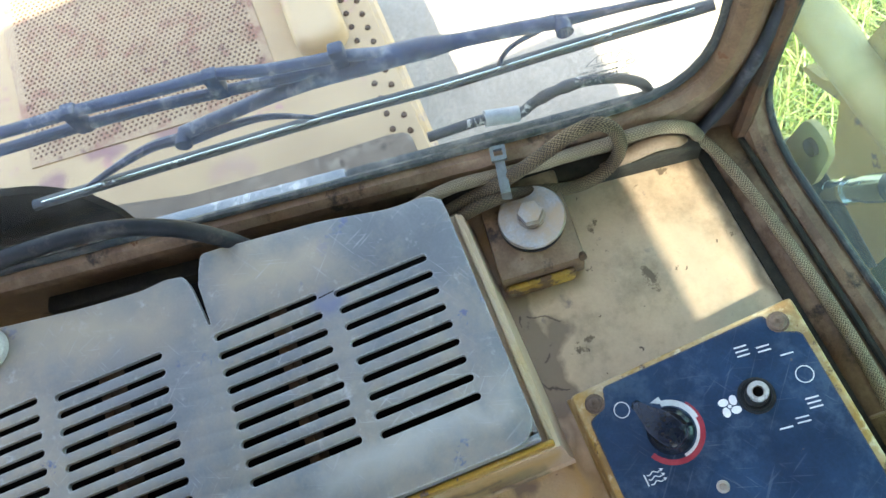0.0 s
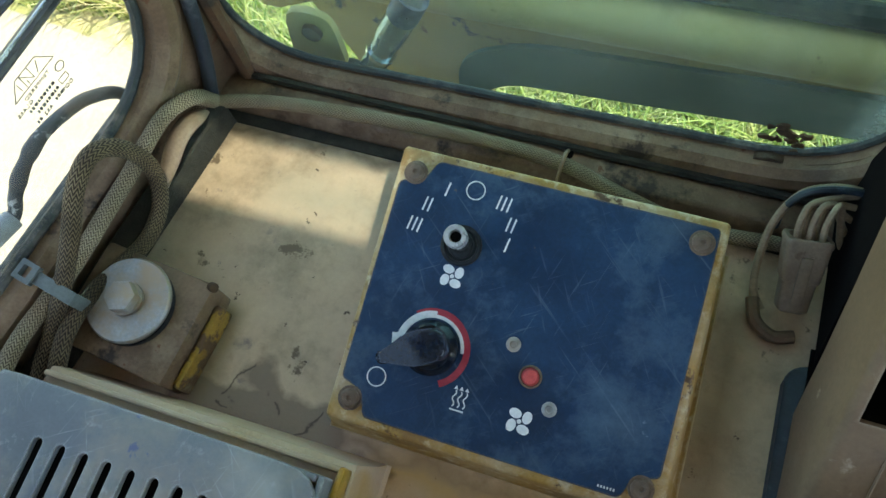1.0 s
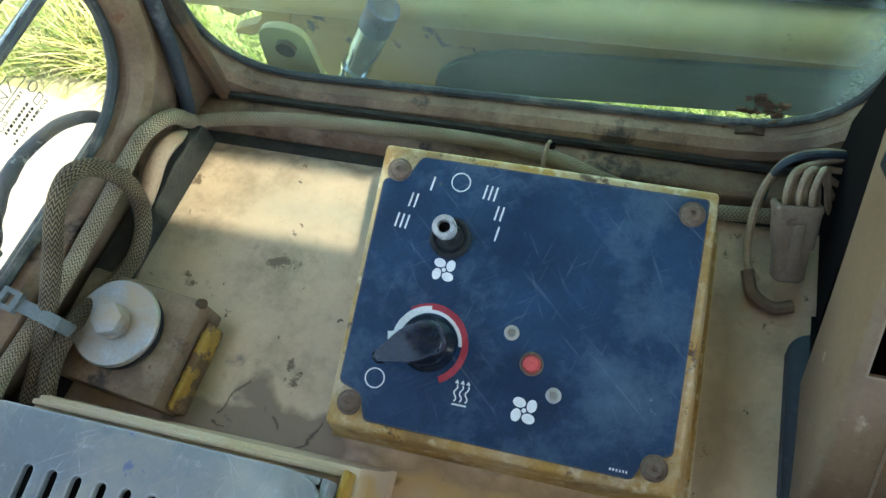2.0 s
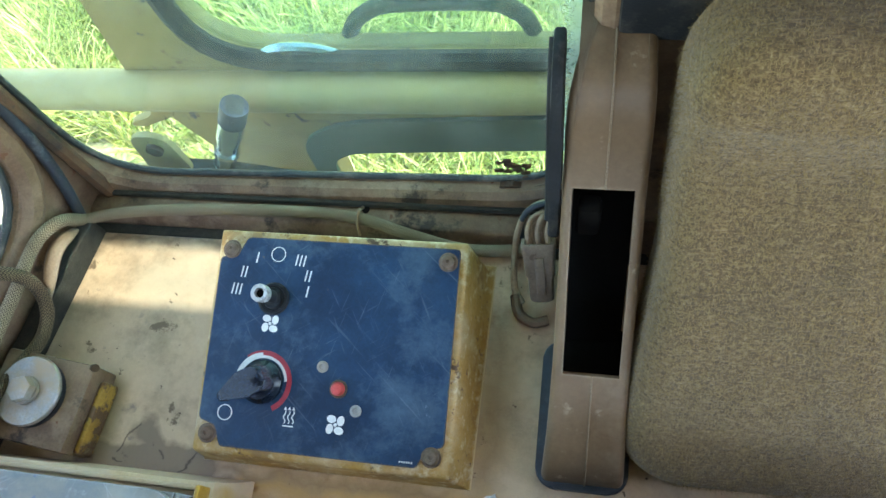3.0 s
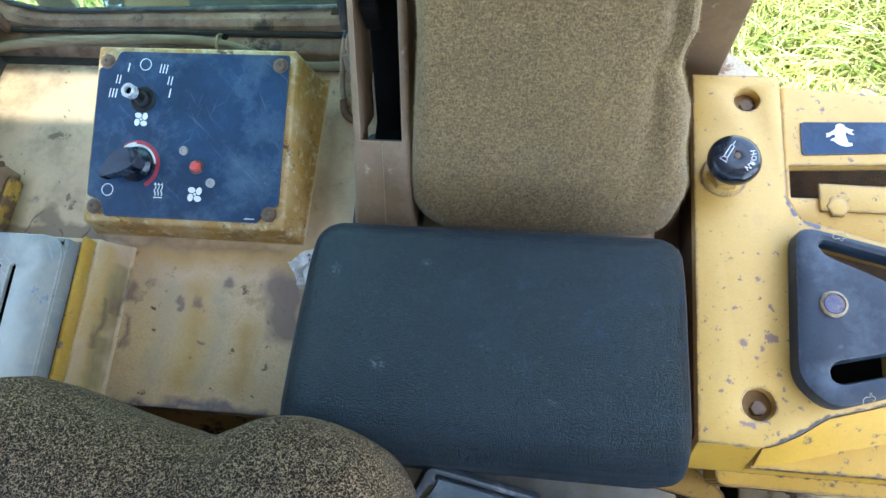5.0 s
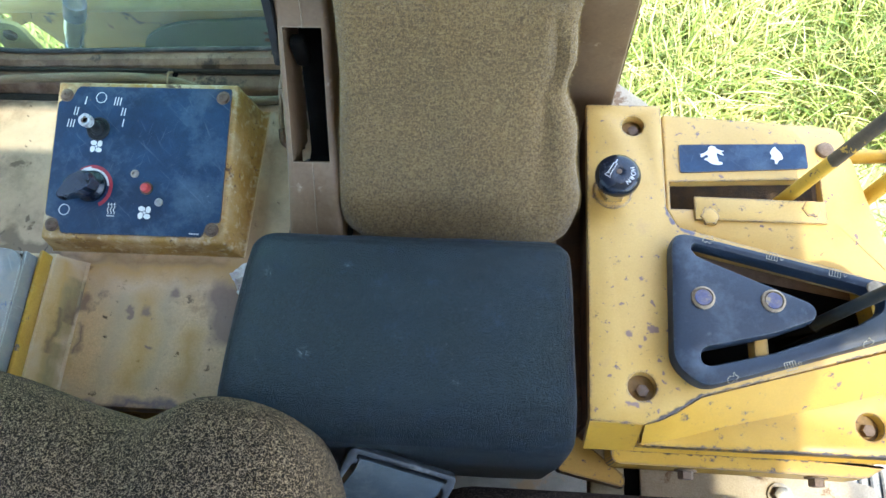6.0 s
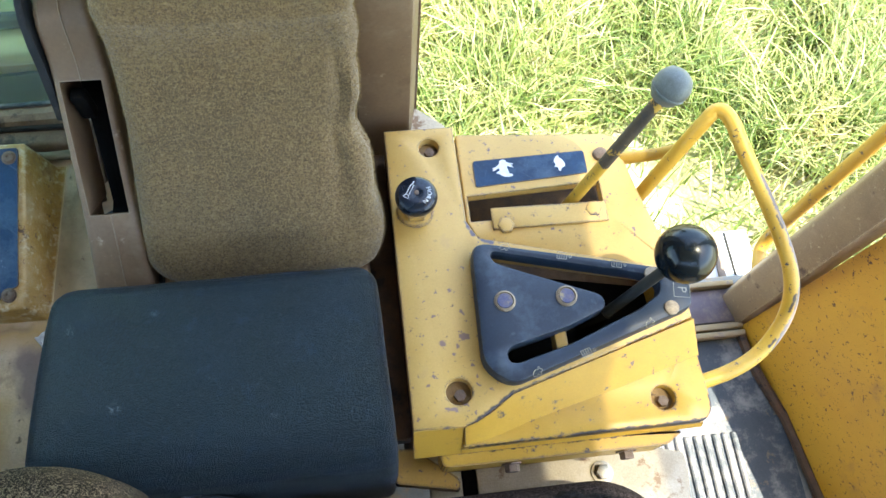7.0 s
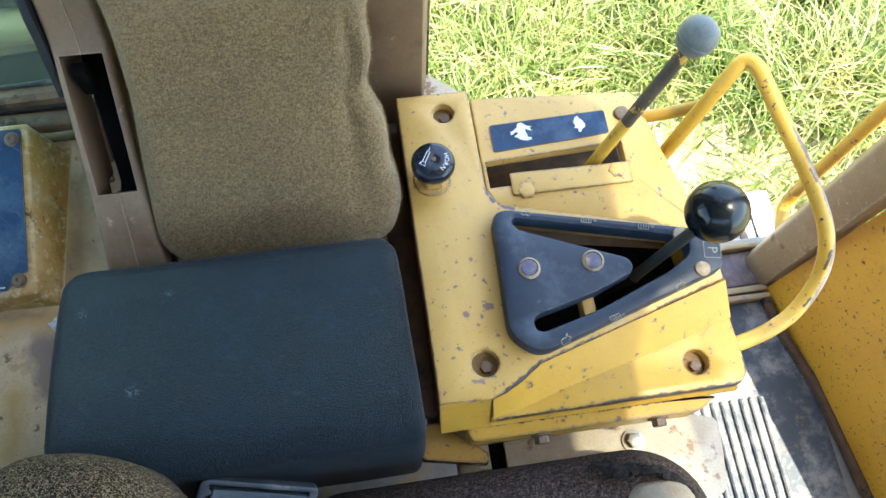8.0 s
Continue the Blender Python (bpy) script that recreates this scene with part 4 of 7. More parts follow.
# Unseen ceiling: slot added to throw the ledge's sun patch, pale to bounce light.
solo("ceiling", plate([(-0.45, -1.25), (1.19, -1.25), (1.19, 0.26), (-0.45, 0.26)], [[(0.264, -0.082), (0.432, -0.082), (0.432, -0.024), (0.264, -0.024)]], 3.10, 3.13), headliner, "unseen pale cab ceiling with a slot added for a sunbeam", "ceiling", kind="structure")
# Added pane; its tint sets how bright that sun patch is.
slot_pane = solo("sun_slot_pane", box(0.255, 0.441, -0.090, -0.016, 3.131, 3.135), sun_slot_glass, "added tinted pane that dims the sunbeam through the ceiling slot", "pane", kind="structure")
solo("machine_body", join(box(-0.22, 1.30, -1.20, 0.06, 0.40, 1.30, 0.02), box(-2.15, -0.32, -1.52, -0.06, 0.40, 1.54, 0.02), box(-2.2, 1.3, -0.45, 0.02, 0.0, 0.42, 0.05), box(-2.2, 1.3, -1.60, -1.15, 0.0, 0.42, 0.05)), tan_paint, "plain tan machine body carrying the cab", "machine body", kind="structure")
# Added pane over the gap ahead of the ceiling, dims the console's sunlight.
solo("sun_dimmer_pane", box(1.193, 1.36, -1.25, 0.26, 3.112, 3.118), sun_dimmer_glass, "added tinted pane that dims sun entering above the windscreen", "pane", kind="structure")
solo("floor", box(-0.25, 1.31, -1.21, 0.14, 1.40, 1.45, 0.004), bare_alu, "worn bare metal cab floor", "floor", kind="structure")

# rounded trim round the side window, seal and pane
def sill_trim():
    line = [(x, SIDE_Y - 0.010, z) for x, z in rounded([(-0.187, 1.964), (0.272, 1.982), (0.272, 2.51), (-0.187, 2.51)], 0.082, 7)]
    solo("trim_side_window", tube(line + [line[0]], 0.0115, 10, curved=False), brown_trim, "rounded brown trim round the side window", "trim", kind="structure")
    line = [(x, SIDE_Y - 0.002, z) for x, z in rounded([(-0.1755, 1.9765), (0.2595, 1.9945), (0.2595, 2.4975), (-0.1755, 2.4975)], 0.0725, 7)]
    win = thing("window_side", (0.05, SIDE_Y, 1.98), "green-tinted side window pane in a black rubber seal", "window", kind="structure")
    part("seal", tube(line + [line[0]], 0.0028, 8, curved=False), dusty_seal, win, "black rubber seal")
    pane = part("pane", prism(rounded([(-0.177, 1.975), (0.261, 1.993), (0.261, 2.499), (-0.177, 2.499)], 0.074, 7), SIDE_Y - 0.002, SIDE_Y + 0.0025, 0, m=XZ), side_glass, win)
    pane.visible_shadow = False

    line = [REAR_YZ @ Vector((u, z, 0.004)) for u, z in rounded([(-1.06, 2.018), (0.182, 2.018), (0.182, 2.76), (-1.06, 2.76)], 0.092, 7)]
    solo("trim_rear_window", tube(line + [line[0]], 0.0135, 10, curved=False), brown_trim, "rounded brown trim round the rear window", "trim", kind="structure")
    line = [REAR_YZ @ Vector((u, z, 0.006)) for u, z in rounded([(-1.046, 2.034), (0.168, 2.034), (0.168, 2.746), (-1.046, 2.746)], 0.081, 7)]
    win = thing("window_rear", (-0.22, 0, 2.03), "dusty rear window pane in a black rubber seal", "window", kind="structure")
    part("seal", tube(line + [line[0]], 0.0036, 8, curved=False), dusty_seal, win, "black rubber seal")
    pane = part("pane", prism(rounded([(-1.049, 2.031), (0.171, 2.031), (0.171, 2.749), (-1.049, 2.749)], 0.084, 7), 0.004, 0.009, 0, m=REAR_YZ), rear_glass, win)
    pane.visible_shadow = False


sill_trim()

# ledge along the side with its raised back strip
solo("ledge", prism([(-0.232, -0.175), (0.514, -0.175), (0.514, 0.170), (-0.178, 0.170)], LEDGE - 0.03, LEDGE, 0.003), ledge_paint,
     "dusty tan painted steel ledge with stains", "ledge", kind="structure")
# Plate added in the gap; the shade down there is in its colour.
solo("ledge_end", box(0.5142, 0.5415, -0.165, 0.165, 1.900, 1.935, 0.002), rust_and_shade, "dark brown plate filling the shaded gap beside the ledge", "ledge", kind="structure")
solo("ledge_front", prism([(-0.166, LEDGE - 0.031), (-0.150, LEDGE - 0.031), (-0.150, 1.45), (-0.212, 1.45), (-0.212, 1.865)], -0.24, 0.214, 0.002, m=Matrix(((0, 0, 1, 0), (1, 0, 0, 0), (0, 1, 0, 0), (0, 0, 0, 1)))), front_grime, "sloping ochre face below the ledge with black grime", "ledge", kind="structure")
solo("ledge_back", prism([(0.176, LEDGE - 0.012), (0.186, LEDGE + 0.008), (0.204, LEDGE + 0.008), (0.214, LEDGE - 0.02)], -0.185, 0.32, 0.003,
                         m=Matrix(((0, 0, 1, 0), (1, 0, 0, 0), (0, 1, 0, 0), (0, 0, 0, 1)))), brown_trim, "brown strip behind the ledge", "trim", kind="structure")

solo("ledge_groove", box(-0.180, 0.32, 0.1702, 0.1795, LEDGE - 0.028, LEDGE - 0.002, 0.001), dirt_groove, "dirt-filled groove behind the ledge", "trim", kind="structure")
# Dark strip that fills the gap between ledge and rear trim.
solo("rear_groove", box(-0.42, 0.166, 1.94, 1.988, -0.020, -0.004, 0.003, m=REAR_YZ), dirt_groove, "dark strip in the gap along the rear sill", "trim", kind="structure")

# door opening: front post and outer panel
solo("post_front", prism([(1.143, 0.098), (1.157, 0.043), (1.205, 0.050), (1.192, 0.132)], 1.40, 3.10, 0.005), post_paint, "tan painted front door post with edges paled to look lit", "post", kind="structure")
# Top edge beyond view falls away so sunlight reaches the floor mat.
solo("wall_orange", loft([[(low, y, 1.40), (low + 0.04, y, 1.40), (x + 0.04, y, top), (x, y, top)] for low, x, y, top in ((1.160, 1.202, 0.040, 2.05), (1.194, 1.218, -0.12, 1.79), (1.262, 1.265, -0.60, 1.64))]), orange_paint, "orange painted inner side panel with rust specks", "wall", kind="structure")
solo("wall_rust_line", tube([(1.158, 0.030, 1.459), (1.166, -0.034, 1.459), (1.187, -0.106, 1.459), (1.203, -0.179, 1.459), (1.258, -0.60, 1.459)], 0.009, 8, 5), rust_and_shade, "rusty seam at the foot of the orange panel", "trim", kind="structure")
solo("step_strip", box(1.178, 1.192, 0.126, 0.246, 1.4005, 1.405, 0.001), dusty_plug, "brown strip on the door step", "step", kind="structure")
solo("step_seam", box(1.210, 1.2145, 0.142, 0.246, 1.4005, 1.4025, 0.0005), dirt_groove, "dark seam in the door step", "step", kind="structure")
# Near-white colour puts the sunlit glare into the step.
solo("step_plate", box(0.82, 1.26, 0.140, 0.25, 1.36, 1.40, 0.004), pale_tape, "bare metal door step coloured near white to look sunlit", "step", kind="structure")


solo("sill_groove", tube([(-0.165, 0.2045, 1.9745), (0.04, 0.2050, 1.9750), (0.25, 0.2050, 1.9765)], 0.0030, 6, 4), dirt_groove, "black grime in the groove below the side window", "trim", kind="structure")
# Dark tube stands in for the shade of the recess between the trims.
solo("corner_shade_tube", tube([(-0.164, 0.2065, 1.97), (-0.164, 0.2065, 2.2), (-0.164, 0.2065, 2.62)], 0.0065, 8, 3), rust_and_shade, "rust-brown tube added to darken the cab corner", "trim", kind="structure")

# ---- grille cover on the ledge ----
def slot(x, y0, y1, w=0.0056):
    return rrect(x - w / 2, x + w / 2, y0, y1, w * 0.49, 3)


def heater_cover():
    t = thing("heater_cover", (-0.10, -0.25, LEDGE), "grey louvred heater cover on a yellow base with a broken edge", "heater cover")
    base = [(-0.178, -0.034), (0.0195, -0.034), (0.0195, -0.80), (-0.280, -0.80)]
    foot = [(-0.180, -0.030), (0.0295, -0.028), (0.0295, -0.80), (-0.282, -0.80)]
    mid = [(-0.179, -0.032), (0.0255, -0.031), (0.0255, -0.80), (-0.281, -0.80)]
    bm = loft([[(x, y, z) for x, y in ring] for ring, z in ((foot, LEDGE), ([(a + (b - a) * 0.62, c) for (a, c), (b, d) in zip(foot, mid)], LEDGE + 0.0025), (mid, LEDGE + 0.016), (base, 2.002), (base, 2.010))])
    bmesh.ops.bevel(bm, geom=[e for e in bm.edges if min(v.co.z for v in e.verts) > 2.009], offset=0.003, segments=2, affect="EDGES", profile=0.5)
    part("base", bm, base_paint, t, "chipped dusty yellow base")
    outer = rounded([(0.014, -0.045), (0.014, -0.78), (-0.300, -0.78), (-0.245, -0.52), (-0.221, -0.40), (-0.211, -0.346), (-0.207, -0.318), (-0.2035, -0.290), (-0.2045, -0.268), (-0.2010, -0.2545),
                     (-0.190, -0.2500), (-0.1545, -0.2435), (-0.1545, -0.2422), (-0.189, -0.2445), (-0.192, -0.2435), (-0.197, -0.2425), (-0.2135, -0.2370), (-0.2120, -0.222), (-0.199, -0.137), (-0.186, -0.085), (-0.184, -0.045)],
                    [0.022, 0.02, 0.02, 0.01, 0.01, 0.006, 0.006, 0.004, 0.004, 0.003, 0.001, 0.0002, 0.0002, 0.001, 0.001, 0.002, 0.004, 0.006, 0.01, 0.01, 0.020])
    holes = []
    for i in range(9):
        x = -0.1375 + i * 0.01375
        holes.append(slot(x, -0.146, -0.072))
        holes.append(slot(x - 0.0045 if i == 0 else x - 0.003, -0.242, -0.159))
        holes.append(slot(x - 0.009, -0.372, -0.284))
        holes.append(slot(x - 0.014, -0.470, -0.386))
    part("louvred_plate", plate(outer, holes, 2.046, 2.050, bevel=0.001), grey_cover, t, "grey sheet with rows of slots")
    part("rim", prism([(0.0180, -0.0380), (0.0180, -0.79), (0.0140, -0.79), (0.0140, -0.0380)], 2.0105, 2.0290, 0.0018), lip_yellow, t, "upstanding yellow rim with chipped edge")
    part("rim", prism([(-0.176, -0.0380), (0.0140, -0.0380), (0.0140, -0.0415), (-0.176, -0.0415)], 2.0105, 2.0170, 0.0015), base_paint, t, "dusty tan rim")
    part("skirt", prism([(0.0135, -0.0455), (0.0135, -0.78), (0.0095, -0.78), (0.0095, -0.0455)], 2.0265, 2.0455, 0.0015), grey_cover, t)
    part("skirt", prism([(-0.180, -0.0455), (0.009, -0.0455), (0.009, -0.0495), (-0.180, -0.0495)], 2.0105, 2.0455, 0.0015), grey_cover, t)
    # Black sheet close below the slots paints the shade inside the cover.
    part("core", prism([(-0.178, -0.052), (-0.290, -0.77), (0.008, -0.77), (0.008, -0.052)], 2.0115, 2.016, 0.001), dark_void, t, "black sheet standing in for the shade under the slots")
    part("crack", prism([(-0.1400, -0.158), (-0.1392, -0.158), (-0.1402, -0.1455), (-0.1408, -0.1455)], 2.0498, 2.0502, 0), dark_void, t, "thin crack between two slots")
    for i in range(3):
        part("rib", box(-0.19, 0.004, -0.20 - 0.14 * i, -0.192 - 0.14 * i, 2.017, 2.043, 0.001), dark_rust, t)
    return t


heater_cover()


# ---- heater control panel ----
PV = Vector((0, 0.134, 0.031)).normalized()
PN = Vector((1, 0, 0)).cross(PV)
PANEL = Matrix(((1, 0, 0, 0), (0, PV.y, PN.y, 0), (0, PV.z, PN.z, 2.0), (0, 0, 0, 1)))  # u, v, height over the plate


def control_panel():
    t = thing("heater_control_panel", (0.085, 0.07, LEDGE), "dark blue heater control panel on a chipped yellow box", "control panel")
    x0, x1 = -0.0125, 0.1815
    ring = lambda e, z0, z1: [(x0 - e, -0.013 - e, z0), (x1 + e, -0.013 - e, z0), (x1 + e, 0.150 + e, z1), (x0 - e, 0.150 + e, z1)]
    bm = loft([[(x0 - 0.003, -0.016, LEDGE), (x1 + 0.012, -0.016, LEDGE), (x1 + 0.014, 0.160, LEDGE), (x0 - 0.004, 0.160, LEDGE)], [(x0 - 0.0025, -0.0150, LEDGE + 0.003), (x1 + 0.0075, -0.0150, LEDGE + 0.005), (x1 + 0.0085, 0.1555, LEDGE + 0.006), (x0 - 0.003, 0.1555, LEDGE + 0.006)], ring(0.0, 1.9955, 2.0330)])
    bmesh.ops.bevel(bm, geom=[e for e in bm.edges if max(v.co.z for v in e.verts) > 1.98], offset=0.003, segments=3, affect="EDGES", profile=0.5)
    part("housing", bm, housing_paint, t, "yellow painted steel housing")
    out = rounded([(0.010, -0.0085), (0.158, -0.0085), (0.163, 0.004), (0.1765, 0.0075), (0.1765, 0.134), (0.1765, 0.1475), (0.012, 0.1475), (0.006, 0.135), (-0.0085, 0.131), (-0.0085, 0.010), (0.005, 0.006)], 0.003, 3)
    part("face_plate", prism(out, 0.0005, 0.0016, 0.0003, 1, m=PANEL), blue_plate, t, "scratched dark blue face plate")
    for u, v in ((0, 0), (0.168, 0), (0, 0.1375), (0.168, 0.1375)):
        s = part("screw", lathe([(0.0058, 0.0), (0.0056, 0.0014), (0.0042, 0.0028), (0.0016, 0.003), (0.0014, 0.0018), (0.0004, 0.0017)], 16, PANEL @ at(u, v, 0.0016)), rusty_steel, t, "rusty cross-head screw")
        part("washer", lathe([(0.0072, 0), (0.0072, 0.0008), (0.0068, 0.0011), (0.001, 0.0011)], 18, PANEL @ at(u, v, 0.0010)), rusty_steel, s)

    def mark(name, pts, mat=white_ink, h=0.0019, holes=()):
        return part(name, plate(pts, holes, 0.0013, h, PANEL) if holes else prism(pts, 0.0013, h, 0, m=PANEL), mat, t)

    def bar(cu, cv, ang, ln=0.0085, w=0.0010):
        m2 = Matrix.Rotation(radians(ang), 2)
        return [tuple(Vector((cu, cv)) + m2 @ Vector(p)) for p in ((-w / 2, -ln / 2), (w / 2, -ln / 2), (w / 2, ln / 2), (-w / 2, ln / 2))]

    def bars(cu, cv, k, ang):
        side = Matrix.Rotation(radians(ang), 2) @ Vector((1, 0))
        for i in range(k):
            o = (i - (k - 1) / 2) * 0.0031
            mark("bar_mark", bar(cu + side.x * o, cv + side.y * o, ang - 4))

    for cu, cv, k in ((0.0215, 0.1322, 1), (0.0122, 0.1208, 2), (0.0080, 0.1075, 3), (0.0560, 0.1318, 3), (0.0632, 0.1206, 2), (0.0640, 0.1088, 1)):
        bars(cu, cv, k, -4)
    for cu, cv in ((0.0378, 0.1355), (0.0116, 0.0160)):
        mark("ring_mark", circle(cu, cv, 0.0058, 28), holes=[circle(cu, cv, 0.0051, 28)])

    def fan(cu, cv, r):
        for i in range(4):
            a = radians(90 * i + 38)
            c = Vector((cu, cv)) + Vector((math.cos(a), math.sin(a))) * r * 0.60
            pts = []
            for j in range(14):
                b = 2 * math.pi * j / 14
                q = Vector((math.cos(b) * r * 0.44, math.sin(b) * r * 0.33))
                q = Matrix.Rotation(a + 0.75, 2) @ q
                pts.append(tuple(c + q))
            mark("fan_mark", pts, h=0.0019 + 0.00002 * i)
        mark("fan_mark", circle(cu, cv, r * 0.16, 10), h=0.0021)

    fan(0.0380, 0.0832, 0.0078)
    fan(0.0966, 0.0152, 0.0082)

    def arc(cu, cv, r0, r1, a0, a1, n=26):
        q = [(cu + r * math.cos(radians(a)), cv + r * math.sin(radians(a))) for r, seq in ((r1, range(n + 1)), (r0, range(n, -1, -1))) for a in [a0 + (a1 - a0) * k / n for k in seq]]
        return q

    cu, cv = 0.0376, 0.0405
    mark("red_scale", arc(cu, cv, 0.0190, 0.0228, -62, 128), red_ink)
    mark("white_scale", arc(cu, cv, 0.0172, 0.0192, 5, 175), h=0.0021)
    mark("white_scale", arc(cu, cv, 0.0192, 0.0212, 95, 172), h=0.0020)
    mark("arrow_mark", [(0.0135, 0.043), (0.0198, 0.0445), (0.0150, 0.0360)], h=0.0022)
    # warm-air symbol: three wavy lines over a bar
    for i in range(3):
        pts = [(0.0580 + i * 0.0032 + 0.0008 * math.sin(k * 1.3), 0.0125 + k * 0.0013) for k in range(8)]
        part("heat_mark", tube([PANEL @ Vector((a, b, 0.0017)) for a, b in pts], 0.0004, 5, 3), white_ink, t)
        mark("heat_mark", [(0.0580 + i * 0.0032 - 0.0012, 0.0222), (0.0580 + i * 0.0032 + 0.0012, 0.0222), (0.0580 + i * 0.0032, 0.0245)])
    mark("heat_mark", bar(0.0612, 0.0108, 90, 0.0080, 0.0009))
    for i in range(6):
        mark("small_print_bar", bar(0.146 + i * 0.0017, -0.0050, 0, 0.0013, 0.0009))
    # fan switch shaft without its knob
    stem = part("stem", lathe([(0.0072, 0), (0.0072, 0.002), (0.0058, 0.0045), (0.0050, 0.005), (0.0048, 0.0195), (0.003, 0.0195)], 20), black_rubber, t, "dark stem")
    stem.data.transform(PANEL @ at(0.0382, 0.1030, 0.0016))
    k2 = part("switch_shaft", join(lathe([(0.0030, 0.0195), (0.0064, 0.0195), (0.0067, 0.0265), (0.0061, 0.0275), (0.0037, 0.0275), (0.0034, 0.0225), (0.0006, 0.0225)], 20)), bright_metal, t, "bare metal switch shaft")
    k2.data.transform(PANEL @ at(0.0382, 0.1030, 0.0016))
    part("collar", lathe([(0.0122, 0), (0.0122, 0.0014), (0.0112, 0.0026), (0.0098, 0.0026), (0.0092, 0.0012), (0.0078, 0.0012), (0.0072, 0.0034), (0.005, 0.0034)], 24, PANEL @ at(0.0384, 0.1018, 0.0016)), black_rubber, t, "dark collar")
    # Dark disc set in the bore to paint its shade.
    part("shaft_bore", lathe([(0.0032, 0.0), (0.0032, 0.0008), (0.0004, 0.0008)], 16, PANEL @ at(0.0382, 0.1030, 0.0016 + 0.0228)), dark_void, t, "dark disc for the shade in the bore")
    # temperature knob: round skirt with a pointed grip
    kn = part("temperature_knob", lathe([(0.0162, 0), (0.0160, 0.004), (0.0135, 0.007), (0.0125, 0.008), (0.001, 0.008)], 28, PANEL @ at(cu, cv, 0.0017)), black_plastic, t, "black pointed knob")
    a = math.atan2(0.0256 - cv, 0.0100 - cu)
    grip = prism(rounded([(-0.012, -0.0085), (0.006, -0.0100), (0.0285, -0.0020), (0.0285, 0.0020), (0.006, 0.0100), (-0.012, 0.0085)], [0.006, 0.006, 0.002, 0.002, 0.006, 0.006]), 0.004, 0.0255, 0.0028, 3)
    for v in grip.verts:
        if v.co.x > 0.008:
            v.co.z *= 1 - 0.30 * (v.co.x - 0.008) / 0.02
    grip.transform(PANEL @ at(cu, cv, 0.0017) @ Matrix.Rotation(a, 4, "Z"))
    part("grip", grip, black_plastic, kn)
    for u, v in ((0.0826, 0.0552), (0.1108, 0.0262)):
        part("rivet", lathe([(0.0042, 0), (0.0043, 0.0012), (0.0030, 0.0020), (0.0020, 0.0020), (0.0016, 0.0010), (0.0004, 0.0010)], 18, PANEL @ at(u, v, 0.0016)), steel, t, "hollow steel rivet")
    part("lamp_bezel", lathe([(0.0066, 0), (0.0066, 0.0012), (0.0055, 0.0018), (0.0050, 0.0010)], 20, PANEL @ at(0.0963, 0.0405, 0.0016)), rusty_steel, t)
    part("indicator_lamp", lathe([(0.0052, 0), (0.0050, 0.0035), (0.0038, 0.0058), (0.0012, 0.0066)], 20, PANEL @ at(0.0963, 0.0405, 0.0018)), red_plastic, t, "red indicator lens")
    return t


control_panel()


# ---- mount block with bolt and washer ----
def mount_block():
    t = thing("mount_block", (-0.15, 0.014, LEDGE), "brown steel mount block with a large washer and hex bolt", "mount")
    m = at(-0.151, 0.013, LEDGE) @ Matrix.Rotation(radians(-6), 4, "Z")
    part("block", box(-0.042, 0.040, -0.036, 0.033, 0.0, 0.032, 0.0025, m=m), brown_trim, t, "dusty brown block with rusty edges")
    part("side_pad", box(0.0405, 0.046, -0.034, 0.024, 0.0, 0.020, 0.0025, m=m), peeling_yellow, t, "peeling yellow edge")
    part("pin", lathe([(0.0032, 0), (0.0032, 0.004), (0.001, 0.0045)], 10, m @ at(0.037, 0.031, 0.030) @ Matrix.Rotation(radians(60), 4, "Y")), dark_rust, t)
    c = at(-0.153, 0.016, LEDGE + 0.0325) @ Matrix.Rotation(radians(3), 4, "X")
    part("lower_washer", lathe([(0.0262, 0), (0.0265, 0.002), (0.0262, 0.0042), (0.004, 0.0042)], 40, c @ at(0.001, -0.001, 0)), black_rubber, t, "rubber washer")
    w = part("washer", lathe([(0.0262, 0.0045), (0.0272, 0.0055), (0.0272, 0.0080), (0.0262, 0.0092), (0.004, 0.0088)], 40, c), steel, t, "dusty zinc washer")
    part("bolt_head", join(hexhead(0.0102, 0.0120, 0.0195, c @ Matrix.Rotation(0.3, 4, "Z")), lathe([(0.0108, 0.0094), (0.0112, 0.0105), (0.0108, 0.0122), (0.002, 0.0122)], 24, c)), steel, t, "hex bolt head")


mount_block()


